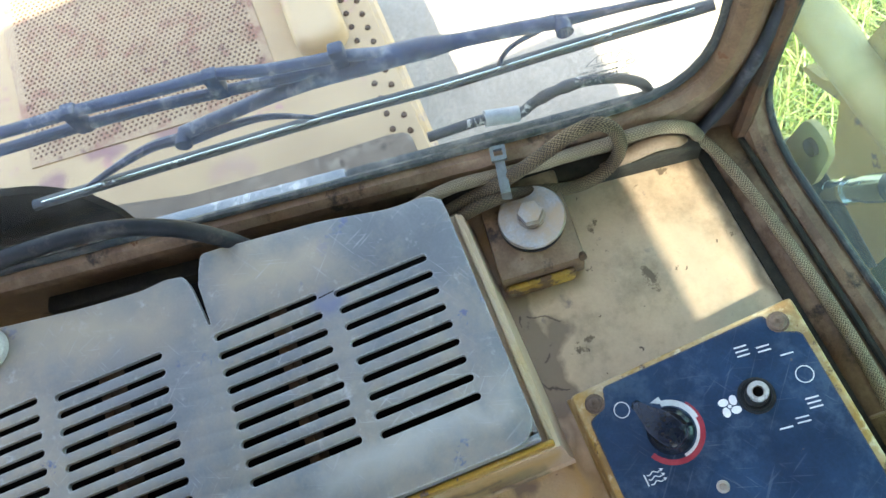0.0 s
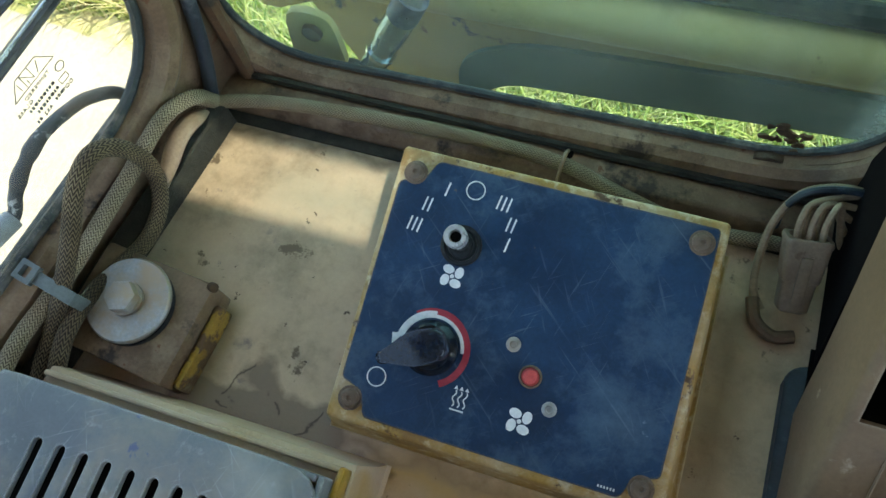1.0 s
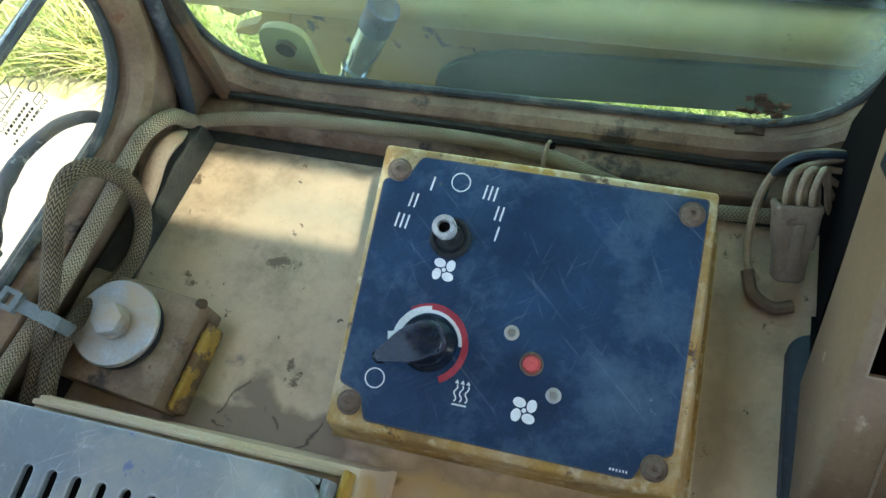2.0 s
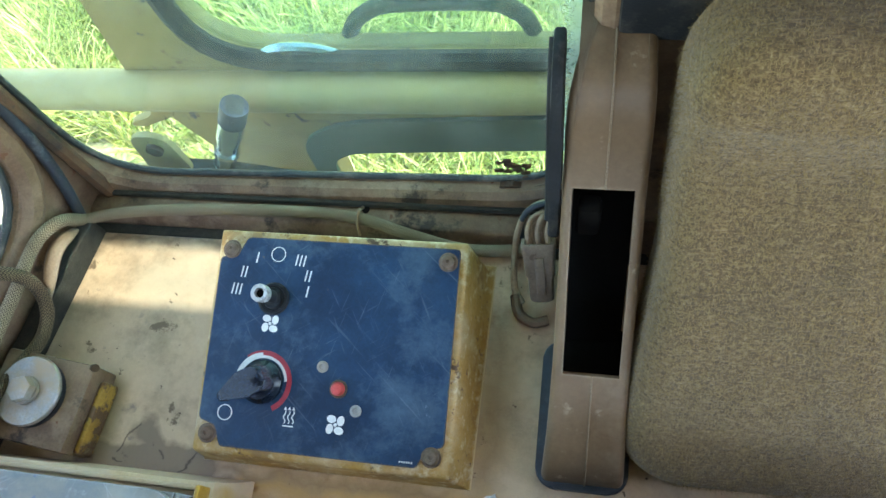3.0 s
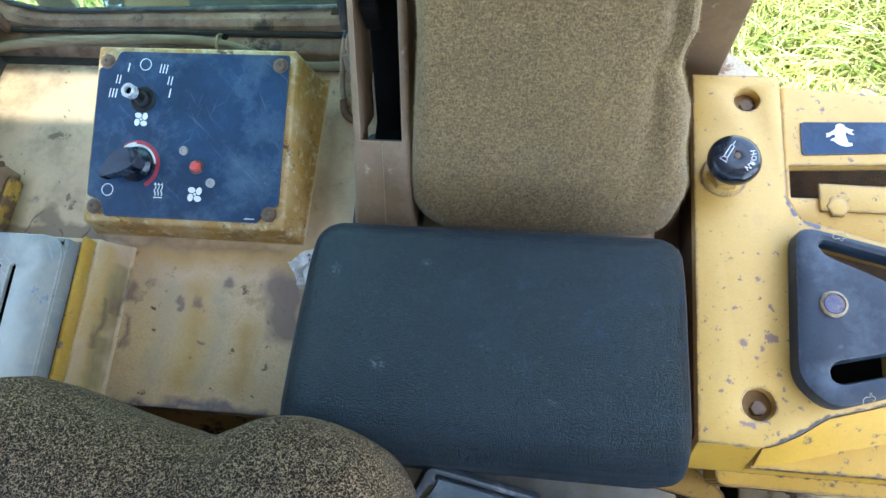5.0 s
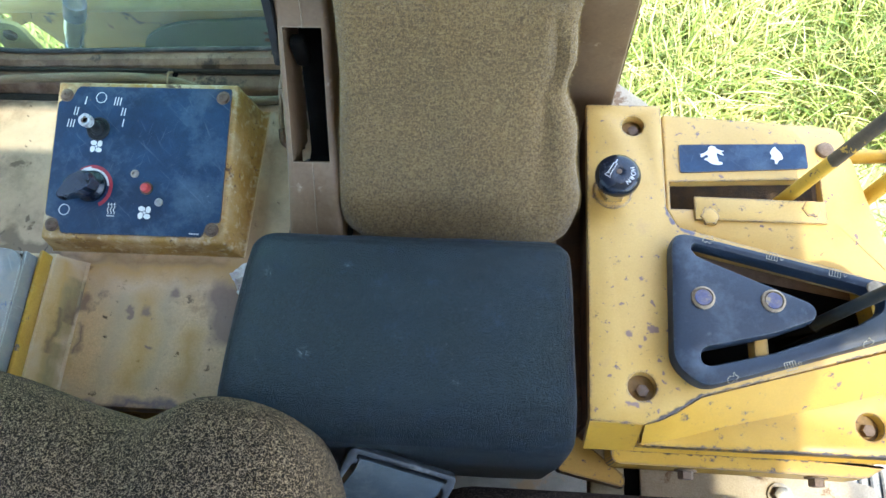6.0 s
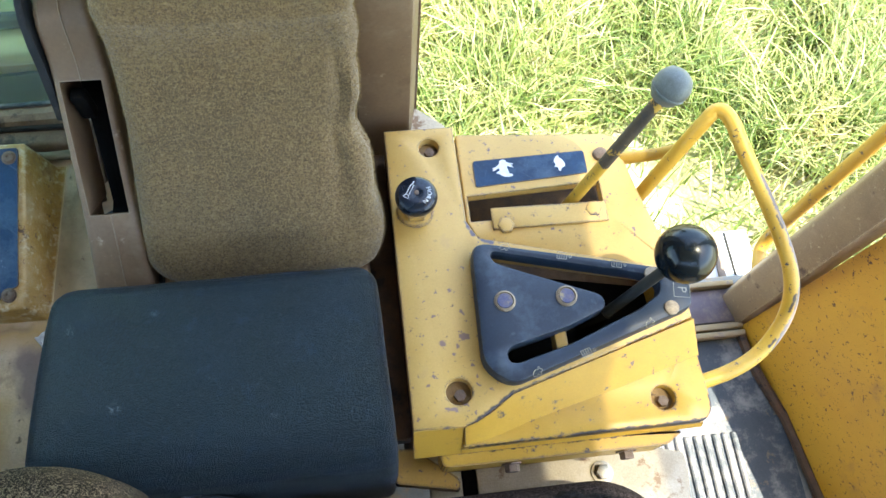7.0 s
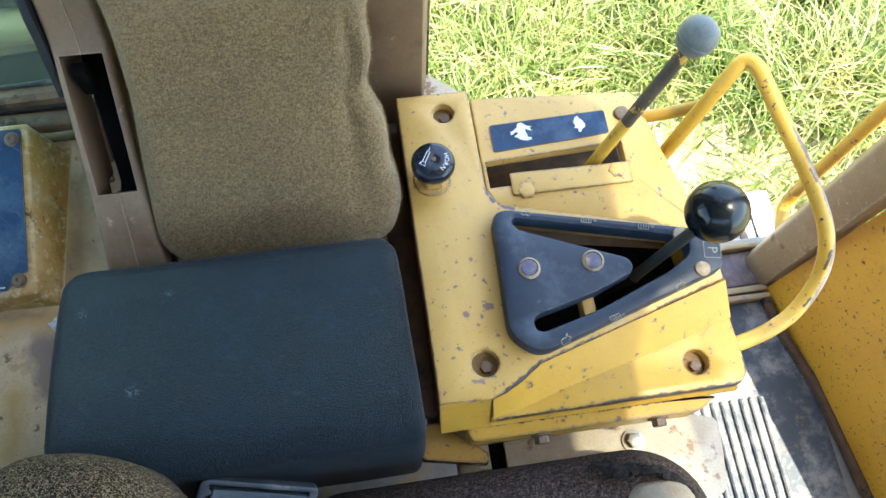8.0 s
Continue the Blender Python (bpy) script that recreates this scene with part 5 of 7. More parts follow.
# ---- black padded armrest ----
def armrest():
    t = thing("armrest", (0.38, -0.11, LEDGE), "black grained vinyl padded armrest box with scuffs", "armrest")
    line = [(-0.0225, 1.925), (-0.0215, 1.99), (-0.0215, 2.048)]
    inset = [0.019, 0.019, 0.019]
    for k in range(1, 7):  # over the back edge
        a = radians(15 * k)
        line.append((-0.0215 - 0.022 * (1 - math.cos(a)), 2.048 + 0.022 * math.sin(a)))
        inset.append(0.019 * (1 - math.sin(a)) ** 1.5)
    for y in (-0.06, -0.08, -0.10, -0.12, -0.14):
        line.append((y, 2.0715 + 0.0015 * math.sin((y + 0.04) * -26)))
        inset.append(0.0)
    for k in range(0, 7):  # the front edge rolls over in a wide curve
        a = radians(15 * k)
        line.append((-0.158 - 0.047 * math.sin(a), 2.0235 + 0.047 * math.cos(a)))
        inset.append(0.0)
    line += [(-0.2065, 1.98), (-0.2065, 1.92), (-0.204, 1.84), (-0.200, 1.70)]
    inset += [0.0, 0.0, 0.0, 0.0]
    wide = lambda y: max(0.0, (-0.03 - y) / 0.175)
    bm = shell(line, [0.2335 + d - 0.012 * wide(p[0]) for p, d in zip(line, inset)], [0.5190 - d + 0.006 * wide(p[0]) for p, d in zip(line, inset)], 0.013, 0.05,
               [0.26 + 0.024 * i for i in range(10)], flip=-1.0, inward=(0.35, -0.94))
    for v in bm.verts:
        v.co += noise.noise_vector(v.co * 17) * 0.0011 + noise.noise_vector(v.co * 55) * 0.0003
    part("cushion", bm, vinyl, t, "grained black vinyl cushion", angle=60)
    # Coloured dark for the shade below the cushion.
    part("box", box(0.248, 0.512, -0.190, -0.03, LEDGE + 0.0005, 2.02, 0.004), rust_and_shade, t, "steel box darkened for the shade under the cushion")


armrest()


# ---- felt-covered pad and the air duct beside it ----
SLOPE = math.atan2(0.067, 0.049)


def felt_pad():
    m = at(0.4175, 0.040, 2.030) @ Matrix.Rotation(SLOPE, 4, "X") @ at(-0.004, 0.108, -0.055)
    bm = pillow(0.212, 0.350, 0.062, 0.045, 0.019, 0.004, 14, 26, wobble=0.0016, scale=26)
    bmesh.ops.subdivide_edges(bm, edges=[e for e in bm.edges if e.calc_length() > 0.02], cuts=15, use_grid_fill=True)
    for v in bm.verts:  # puckered cloth along one edge, a fuller lower end
        e = max(0.0, (v.co.x - 0.070) / 0.037)
        up = v.co.y / 0.175
        # the cover has come loose: a long fold and two small tucks near that edge
        fold = math.exp(-((v.co.x - 0.092 + 0.10 * max(0.0, v.co.y + 0.01)) / 0.0075) ** 2) * math.exp(-((v.co.y - 0.025) / 0.038) ** 2)
        tuck = math.exp(-((v.co.x - 0.078) / 0.006) ** 2 - ((v.co.y - 0.045) / 0.009) ** 2) + 0.7 * math.exp(-((v.co.x - 0.086) / 0.005) ** 2 - ((v.co.y + 0.022) / 0.012) ** 2)
        v.co.z += 0.005 * tuck - 0.0075 * fold
        v.co.z += e * (0.0025 * math.sin(v.co.y * 140) + 0.003 * math.sin(v.co.y * 61 + 1)) - 0.006 * math.exp(-((v.co.x - 0.083 - 0.02 * up) / 0.009) ** 2) * math.exp(-((v.co.y + 0.035) / 0.05) ** 2)
        v.co.x += 0.017 * max(0.0, -up) * (v.co.x / 0.107) + e * 0.0022 * math.sin(v.co.y * 95)
        v.co.x -= e * 0.008 * math.exp(-((v.co.y + 0.010) / 0.030) ** 2)
    for v in bm.verts:  # the upper end stands up more steeply
        run, z = v.co.y - 0.045, v.co.z
        if run > 0:
            turn = 0.58 * min(run / 0.09, 1.0)
            v.co.y = 0.045 + run * math.cos(turn * 0.6) - z * math.sin(turn)
            v.co.z = run * math.sin(turn * 0.6) + z * math.cos(turn)
    bm.transform(m)
    t = thing("backrest_pad", (0.42, 0.05, 2.0), "thick brown felt-covered back pad with a worn puckered edge", "pad")
    cover = part("felt_cover", bm, felt, t, "brown fuzzy felt")
    part("backing", box(-0.100, 0.100, -0.150, 0.155, -0.012, 0.002, 0.004, m=m), brown_trim, t)
    # loose fibres standing off the cloth
    rng = random.Random(11)
    polys = [p for p in cover.data.polygons if p.area > 1e-7]
    sizes = [p.area for p in polys]
    pts, faces = [], []
    for p in rng.choices(polys, sizes, k=85000):
        vs = [cover.data.vertices[i].co for i in p.vertices]
        a, b = rng.random(), rng.random()
        q = vs[0].lerp(vs[1], a).lerp(vs[-1].lerp(vs[-2], a), b) if len(vs) == 4 else p.center + Vector((rng.uniform(-0.02, 0.02), 0, 0))
        d = (p.normal * rng.uniform(0.2, 0.8) + Vector((rng.gauss(0, 0.7), rng.gauss(0, 0.7), rng.gauss(0, 0.7)))).normalized()
        side = d.cross(p.normal + Vector((0.01, 0.02, 0.03))).normalized() * 0.00013
        ln = rng.uniform(0.0012, 0.0042)
        bend = q + d * ln * 0.6
        tip = bend + (d + Vector((rng.gauss(0, 0.5), rng.gauss(0, 0.5), rng.gauss(0, 0.5)))).normalized() * ln * 0.5
        k = len(pts)
        pts += [q - side, q + side, bend + side, bend - side, tip]
        faces += [(k, k + 1, k + 2, k + 3), (k + 3, k + 2, k + 4)]
    me = bpy.data.meshes.new("felt_fibre")
    me.from_pydata(pts, [], faces)
    me.materials.append(fuzz)
    ob = new("felt_fibre", me)
    ob.parent, ob.matrix_parent_inverse = t, Matrix.Translation(-t.location)
    ob["kind"] = "stuff"
    return t


felt_pad()


def air_duct():
    t = thing("air_duct", (0.27, 0.02, LEDGE), "brown moulded plastic air duct with an open slot", "air duct")
    line = [(-0.0045, LEDGE + 0.002), (-0.003, 1.977), (0.001, 1.988), (0.008, 1.997), (0.018, 2.006), (0.036, 2.0235), (0.0565, 2.0437), (0.080, 2.067), (0.105, 2.092), (0.128, 2.115), (0.1455, 2.1325),
            (0.1530, 2.1425), (0.1590, 2.153), (0.1640, 2.164), (0.1690, 2.175), (0.1755, 2.185), (0.185, 2.193), (0.197, 2.198), (0.210, 2.200), (0.226, 2.201)]
    left = [0.2425, 0.2432, 0.2440, 0.2448, 0.2455, 0.2465, 0.2475, 0.2480, 0.2482, 0.2484, 0.2486, 0.2487, 0.2488, 0.2490, 0.2495, 0.2505, 0.2525, 0.2550, 0.2580, 0.2600]
    right = [0.3000, 0.2998, 0.2994, 0.2990, 0.2985, 0.2980, 0.2976, 0.2975, 0.2974, 0.2974, 0.2974, 0.2974, 0.2974, 0.2973, 0.2970, 0.2966, 0.2960, 0.2955, 0.2950, 0.2945]
    bm = shell(line, left, right, 0.0052, [0.06] * 12 + [0.05, 0.042, 0.034, 0.026, 0.018, 0.012, 0.008, 0.006], (0.2545, 0.2725, 0.2905), (6, 10, 1, 3), inward=(0.72, -0.69))
    lip = [e for e in bm.edges if len(e.link_faces) == 1 and all(0.2540 < v.co.x < 0.2910 and 2.04 < v.co.z < 2.134 and v.co.y + 1.987 < v.co.z + 0.001 for v in e.verts)]
    got = bmesh.ops.extrude_edge_only(bm, edges=lip)
    bmesh.ops.translate(bm, verts=[g for g in got["geom"] if isinstance(g, bmesh.types.BMVert)], vec=(0, 0.0025, -0.0025))
    part("duct_shell", bm, brown_plastic, t, "brown plastic moulding worn pale along its edges", angle=50)
    yz = Matrix(((0, 0, 1, 0), (1, 0, 0, 0), (0, 1, 0, 0), (0, 0, 0, 1)))
    # Black fill behind the slot: the duct's inner shade as a colour.
    part("inner_shade", prism([(0.100, 1.975), (0.215, 1.975), (0.215, 2.16), (0.205, 2.115), (0.125, 2.005)], 0.2520, 0.2945, 0, m=yz), dark_void, t, "black fill that paints the shade inside the duct")
    part("inner_side", prism([(0.0585, 2.0415), (0.1455, 2.1285), (0.185, 2.095), (0.100, 2.005)], 0.2522, 0.2542, 0, m=yz), brown_plastic, t, "brown inner side")
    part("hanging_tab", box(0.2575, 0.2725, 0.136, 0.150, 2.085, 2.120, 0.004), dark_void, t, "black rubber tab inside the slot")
    # Black floor sheet, likewise painted shade.
    part("inner_shade_floor", box(0.2500, 0.2960, 0.000, 0.110, LEDGE + 0.0080, LEDGE + 0.0095), dark_void, t)
    part("side_flange", prism([(0.128, 2.098), (0.141, 2.122), (0.152, 2.146), (0.159, 2.166), (0.167, 2.184), (0.178, 2.196), (0.192, 2.203), (0.205, 2.204), (0.205, 2.192), (0.190, 2.178), (0.180, 2.150), (0.145, 2.088)], 0.2405, 0.2475, 0.0018, m=yz), black_rubber, t, "black rubber side flange")
    part("flange_rib", tube([(0.2400, y, z) for y, z in ((0.140, 2.100), (0.156, 2.128), (0.168, 2.152), (0.176, 2.172), (0.188, 2.186), (0.203, 2.197))], 0.0022, 8, 5), black_rubber, t)
    part("base_gasket", prism(rrect(0.2385, 0.3035, -0.0085, 0.10, 0.014), LEDGE + 0.0005, LEDGE + 0.0075, 0.0028), cable_blue, t, "blue-black rubber gasket")
    seam = [(y - 0.0002, z + 0.0003) for y, z in line]
    part("mould_seam", tube([(0.2735, y, z) for y, z in seam[10:]], 0.0007, 6, 4), brown_plastic, t)
    part("mould_seam", tube([(0.2735, y, z) for y, z in seam[:7]], 0.0007, 6, 4), brown_plastic, t)


air_duct()


# ---- gear console ----
def gear_console():
    t = thing("gear_console", (0.68, -0.02, 1.70), "chipped yellow gear selector console with black gate plate", "console")
    Z = 2.0
    strip = [(0.541, -0.1695), (0.588, -0.1705), (0.602, -0.1665), (0.618, -0.1580), (0.640, -0.1435), (0.832, -0.086), (0.834, -0.034), (0.628, 0.020), (0.618, 0.040), (0.617, 0.156), (0.541, 0.156)]
    wells = [circle(0.588, 0.131, 0.0108, 24), circle(0.588, -0.137, 0.0125, 24)]
    gate_well = [(0.628, -0.001), (0.812, -0.044), (0.810, -0.072), (0.640, -0.126)]
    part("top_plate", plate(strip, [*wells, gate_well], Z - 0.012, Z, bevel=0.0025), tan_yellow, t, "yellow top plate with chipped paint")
    # Side wall coloured dark to give the gap its shade.
    part("side_skirt", prism([(0.542, -0.168), (0.552, -0.168), (0.552, 0.154), (0.542, 0.154)], 1.60, Z - 0.0125, 0.002), rust_and_shade, t, "side wall darkened for the shaded gap")
    # lower plate with the lever slit
    low = [(0.6195, 0.150), (0.797, 0.138), (0.812, 0.060), (0.834, -0.0325), (0.629, 0.0205), (0.6195, 0.042)]
    slit = [(0.624, 0.043), (0.770, 0.043), (0.770, 0.079), (0.624, 0.072)]
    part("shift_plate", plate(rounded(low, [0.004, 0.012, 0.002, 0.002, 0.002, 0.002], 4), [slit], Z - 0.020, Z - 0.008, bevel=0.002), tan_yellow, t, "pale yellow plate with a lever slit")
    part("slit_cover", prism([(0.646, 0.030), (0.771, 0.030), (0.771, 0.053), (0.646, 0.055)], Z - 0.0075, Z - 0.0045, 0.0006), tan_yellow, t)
    lab = part("range_label", prism(rounded([(0.6345, 0.082), (0.7600, 0.090), (0.7600, 0.118), (0.6345, 0.114)], 0.003), Z - 0.0085, Z - 0.0068, 0.0003, 1), blue_plate, t, "dark blue range label")
    # running-animal symbols as plain light shapes
    hare = [(0.6641, 0.1116), (0.6671, 0.1135), (0.6705, 0.1123), (0.6722, 0.1098), (0.6752, 0.1084), (0.6790, 0.1075), (0.6763, 0.1061), (0.6788, 0.1026), (0.6752, 0.1035), (0.6722, 0.1056), (0.6714, 0.1028), (0.6727, 0.0986), (0.6731, 0.0954), (0.6763, 0.0949), (0.6769, 0.0926), (0.6722, 0.0914), (0.6676, 0.0921), (0.6641, 0.0940), (0.6616, 0.0963), (0.6586, 0.0968), (0.6599, 0.0986), (0.6620, 0.0991), (0.6633, 0.1009), (0.6624, 0.1028), (0.6603, 0.1023), (0.6586, 0.1007), (0.6552, 0.0998), (0.6565, 0.1021), (0.6552, 0.1033), (0.6586, 0.1042), (0.6612, 0.1063), (0.6637, 0.1084)]
    tort = [(0.727, 0.112), (0.730, 0.114), (0.731, 0.111), (0.734, 0.108), (0.736, 0.104), (0.736, 0.100), (0.732, 0.098), (0.730, 0.094), (0.728, 0.095), (0.728, 0.099), (0.724, 0.100), (0.726, 0.103), (0.724, 0.107)]
    for pts in (hare, tort):
        part("symbol", prism(pts, Z - 0.0080, Z - 0.0063, 0), white_ink, lab)
    # sloping front facet and apron below it
    edge = [((0.5895, -0.1705), (0.5915, -0.1825)), ((0.602, -0.1665), (0.612, -0.1800)), ((0.618, -0.1585), (0.633, -0.1745)), ((0.640, -0.1440), (0.660, -0.1660)), ((0.740, -0.1145), (0.765, -0.1400)), ((0.834, -0.0875), (0.844, -0.1180))]
    bm = loft([[(*p, Z - 0.0015), (*q, Z - 0.0345), (q[0], q[1] + 0.012, Z - 0.0345), (p[0], p[1] + 0.006, Z - 0.0135)] for p, q in edge])
    part("slope", bm, yellow_slope, t)
    apron = rounded([(0.588, -0.1845), (0.836, -0.184), (0.846, -0.172), (0.842, -0.088), (0.640, -0.146), (0.588, -0.170)], [0.003, 0.008, 0.008, 0.003, 0.003, 0.003], 4)
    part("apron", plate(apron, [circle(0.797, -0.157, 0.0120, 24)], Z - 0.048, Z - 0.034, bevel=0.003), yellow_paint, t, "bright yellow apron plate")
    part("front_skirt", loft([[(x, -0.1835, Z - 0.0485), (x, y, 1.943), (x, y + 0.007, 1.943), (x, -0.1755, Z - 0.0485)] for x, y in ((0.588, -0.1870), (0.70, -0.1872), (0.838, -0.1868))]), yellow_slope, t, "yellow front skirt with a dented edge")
    part("corner_skirt", loft([[(x, top, Z - 0.003), (x, -0.1870, 1.943), (x, -0.1800, 1.943), (x, top + 0.006, Z - 0.0125)] for x, top in ((0.5415, -0.1690), (0.565, -0.1698), (0.5885, -0.1703))]), yellow_slope, t, "yellow front corner of the console")
    part("lower_rail", prism(rounded([(0.568, -0.1985), (0.800, -0.2000), (0.818, -0.1885), (0.568, -0.1760)], [0.008, 0.004, 0.003, 0.002], 4), 1.898, 1.9405, 0.002), yellow_paint, t, "yellow steel rail")
    part("core", box(0.553, 0.828, -0.165, 0.135, 1.62, 1.93, 0.004), brown_trim, t)
    part("end_wall", prism([(0.828, -0.18), (0.838, -0.18), (0.806, 0.135), (0.797, 0.135)], 1.62, Z - 0.036, 0.001), yellow_paint, t)
    part("slit_floor", box(0.6205, 0.78, 0.035, 0.10, 1.93, 1.95, 0.002), dark_rust, t)

    def well_bolt(x, y, r, z, name="recessed_bolt"):
        w = part(name, lathe([(r + 0.0006, -0.0125), (r + 0.0005, -0.0118), (0.004, -0.0118)], 20, at(x, y, z)), well_shade_paint, t)
        part("bolt", hexhead(0.0060, -0.0115, -0.006, at(x + 0.0012, y - 0.0022, z)), rusty_steel, w)

    well_bolt(0.588, 0.131, 0.0108, Z)
    well_bolt(0.588, -0.137, 0.0125, Z)
    well_bolt(0.797, -0.157, 0.0120, Z - 0.034)
    for x, y in ((0.660, 0.034), (0.757, 0.045)):
        part("cover_bolt", hexhead(0.0095, 0, 0.004, at(x, y, Z - 0.0075)), tan_yellow, t, "painted cover bolt")
    part("cover_bolt", lathe([(0.0085, 0), (0.0080, 0.004), (0.006, 0.0055), (0.001, 0.006)], 16, at(0.778, 0.111, Z - 0.0078)), rusty_steel, t, "rusty cover bolt")
    for x, z in ((0.640, 1.925), (0.760, 1.925)):
        b = at(x, -0.1995, z) @ Matrix.Rotation(radians(90), 4, "X")
        part("flange_bolt", join(hexhead(0.0075, 0.002, 0.009, b), lathe([(0.0105, 0), (0.0105, 0.0015), (0.004, 0.0022)], 20, b)), rusty_steel, t)

    # raised gate plate with a V-shaped slot
    G = 2.0185
    g_out = rounded([(0.616, 0.010), (0.832, -0.042), (0.828, -0.080), (0.637, -0.140), (0.612, -0.118)], [0.020, 0.008, 0.008, 0.020, 0.014], 6)
    upper = [(0.634, -0.0085), (0.637, -0.0045), (0.785, -0.0420), (0.800, -0.052), (0.797, -0.063), (0.775, -0.0765), (0.700, -0.1050), (0.645, -0.119), (0.638, -0.1165), (0.637, -0.108), (0.642, -0.103),
             (0.700, -0.089), (0.738, -0.0745), (0.742, -0.066), (0.738, -0.058), (0.640, -0.0165)]
    gate = part("gate_plate", plate(g_out, [rounded(upper, 0.004, 3)], 2.0005, G, bevel=0.0045), gate_plate, t, "blue-black moulded gate plate")
    # Black sheet below the slot supplies the shade seen through it.
    part("gate_shade_sheet", prism([(0.605, 0.012), (0.826, -0.03), (0.826, -0.085), (0.618, -0.150)], 1.9305, 1.934, 0), dark_void, gate)
    for x, y in ((0.6415, -0.0575), (0.7030, -0.0580)):
        part("gate_screw", lathe([(0.0108, 0), (0.0105, 0.0018), (0.0085, 0.0030), (0.0080, 0.0014), (0.001, 0.0016)], 24, at(x, y, G)), screw_ring, gate, "worn slotted screw")
        part("screw_face", lathe([(0.0078, 0.0014), (0.0074, 0.0022), (0.001, 0.0024)], 20, at(x, y, G)), patina, gate, "blue-stained screw face")
    for x, y in ((0.805, -0.080), (0.793, -0.043)):
        part("gate_screw", lathe([(0.0075, 0), (0.0072, 0.002), (0.0055, 0.0026), (0.001, 0.0026)], 20, at(x, y, G)), screw_ring, gate)
    part("stop_block", box(0.688, 0.700, -0.106, -0.084, 1.985, 2.004, 0.001), tan_yellow, t, "pale stop block")
    # engraved symbols: running animals in outline and small grids with a diamond
    animal = [(-0.0052, -0.0022), (-0.0040, 0.0012), (-0.0012, 0.0026), (0.0014, 0.0018), (0.0024, 0.0046), (0.0034, 0.0050), (0.0032, 0.0022), (0.0052, 0.0010), (0.0044, -0.0008), (0.0022, -0.0012), (0.0030, -0.0034), (0.0012, -0.0036), (0.0000, -0.0018), (-0.0028, -0.0036)]
    for kind, x, y, a in (("animal", 0.650, -0.0005, -14), ("grid", 0.706, -0.0150, -14), ("grid", 0.760, -0.0290, -14), ("animal", 0.662, -0.130, 17), ("grid", 0.712, -0.1165, 17), ("animal", 0.780, -0.0935, 17)):
        m = at(x, y, G + 0.0001) @ Matrix.Rotation(radians(a), 4, "Z")
        if kind == "animal":
            lines = [animal + animal[:1]]
        else:
            lines = [[(-0.0048 + 0.0024 * i, -0.0036), (-0.0048 + 0.0024 * i, 0.0036)] for i in range(5)] + [[(-0.0048, v), (0.0048, v)] for v in (-0.0036, 0.0036)]
            lines.append([(0.0085, -0.0016), (0.0100, 0.0), (0.0085, 0.0016), (0.0070, 0.0), (0.0085, -0.0016)])
        part("symbol", join(*[tube([m @ Vector((u, v, 0.0)) for u, v in line], 0.00030, 4, curved=False) for line in lines]), symbol_cream, gate)

    # letter P in its box at the parking end
    fc = bpy.data.curves.new("letter", "FONT")
    fc.body, fc.size, fc.extrude, fc.align_x, fc.align_y = "P", 0.013, 0.0002, "CENTER", "CENTER"
    tmp = bpy.data.objects.new("letter_tmp", fc)
    me = tmp.to_mesh().copy()
    lb = bmesh.new()
    lb.from_mesh(me)
    bpy.data.objects.remove(tmp)
    lb.transform(at(0.8200, -0.0620, G + 0.0001) @ Matrix.Rotation(radians(-100), 4, "Z"))
    part("letter", lb, dim_ink, gate)
    fm = at(0.8200, -0.0620, G) @ Matrix.Rotation(radians(-100), 4, "Z")
    part("letter_frame", plate(rrect(-0.0085, 0.0085, -0.0085, 0.0085, 0.001), [rrect(-0.0078, 0.0078, -0.0078, 0.0078, 0.0008)], -0.0004, 0.0003, fm), dim_ink, gate, "thin square frame")
    return t


gear_console()


def gear_lever():
    t = thing("gear_lever", (0.772, -0.075, 1.97), "black gear lever with a glossy ball knob", "lever")
    b = Vector((0.802, -0.050, 2.085))
    part("shaft", tube([(0.753, -0.0662, 1.976), (0.762, -0.0634, 1.997), (0.776, -0.0590, 2.030), (0.795, -0.0530, 2.072)], 0.0056, 12, 6), lever_black, t, "black lever shaft with chipped paint")
    # Lower shaft in near-black: the slot's shade is put into its colour.
    part("pivot", tube([(0.735, -0.0722, 1.9345), (0.744, -0.0690, 1.955), (0.7535, -0.0660, 1.9775)], 0.0075, 12, 4), dark_void, t, "lower lever shaft blackened for the shade in the gate")
    R = 0.0280
    part("ball", lathe([(0.007, -R * 0.98), (0.010, -R * 0.93)] + [(R * math.cos(radians(a)), R * math.sin(radians(a))) for a in range(-60, 90, 6)] + [(0.0006, R)], 40,
                       Matrix.Translation(b) @ Matrix.Rotation(radians(25), 4, "Y")), gloss_black, t, "glossy black ball")


gear_lever()


def range_lever():
    t = thing("range_lever", (0.740, 0.06, 1.95), "chipped yellow range lever with a grey knob", "lever")
    a, b = Vector((0.728, 0.058, 1.95)), Vector((0.796, 0.089, 2.131))
    part("shaft", tube([a, a.lerp(b, 0.25), a.lerp(b, 0.5)], 0.0068, 12, 4), hoop_paint, t, "yellow shaft with worn paint")
    part("shaft", tube([a.lerp(b, 0.5), a.lerp(b, 0.75), b], 0.0067, 12, 4), lever_worn, t, "shaft worn down to dark metal")
    d = (b - a).normalized()
    m = Matrix.Translation(b) @ d.to_track_quat("Z", "Y").to_matrix().to_4x4()
    part("knob", lathe([(0.0067, -0.0024), (0.0126, 0.001), (0.0164, 0.0079), (0.0178, 0.0105), (0.0178, 0.0122), (0.0172, 0.013), (0.0181, 0.0148), (0.0175, 0.0216), (0.0139, 0.0285), (0.0076, 0.0324), (0.0008, 0.0337)], 30, m), grey_knob, t, "grey ribbed knob")


range_lever()


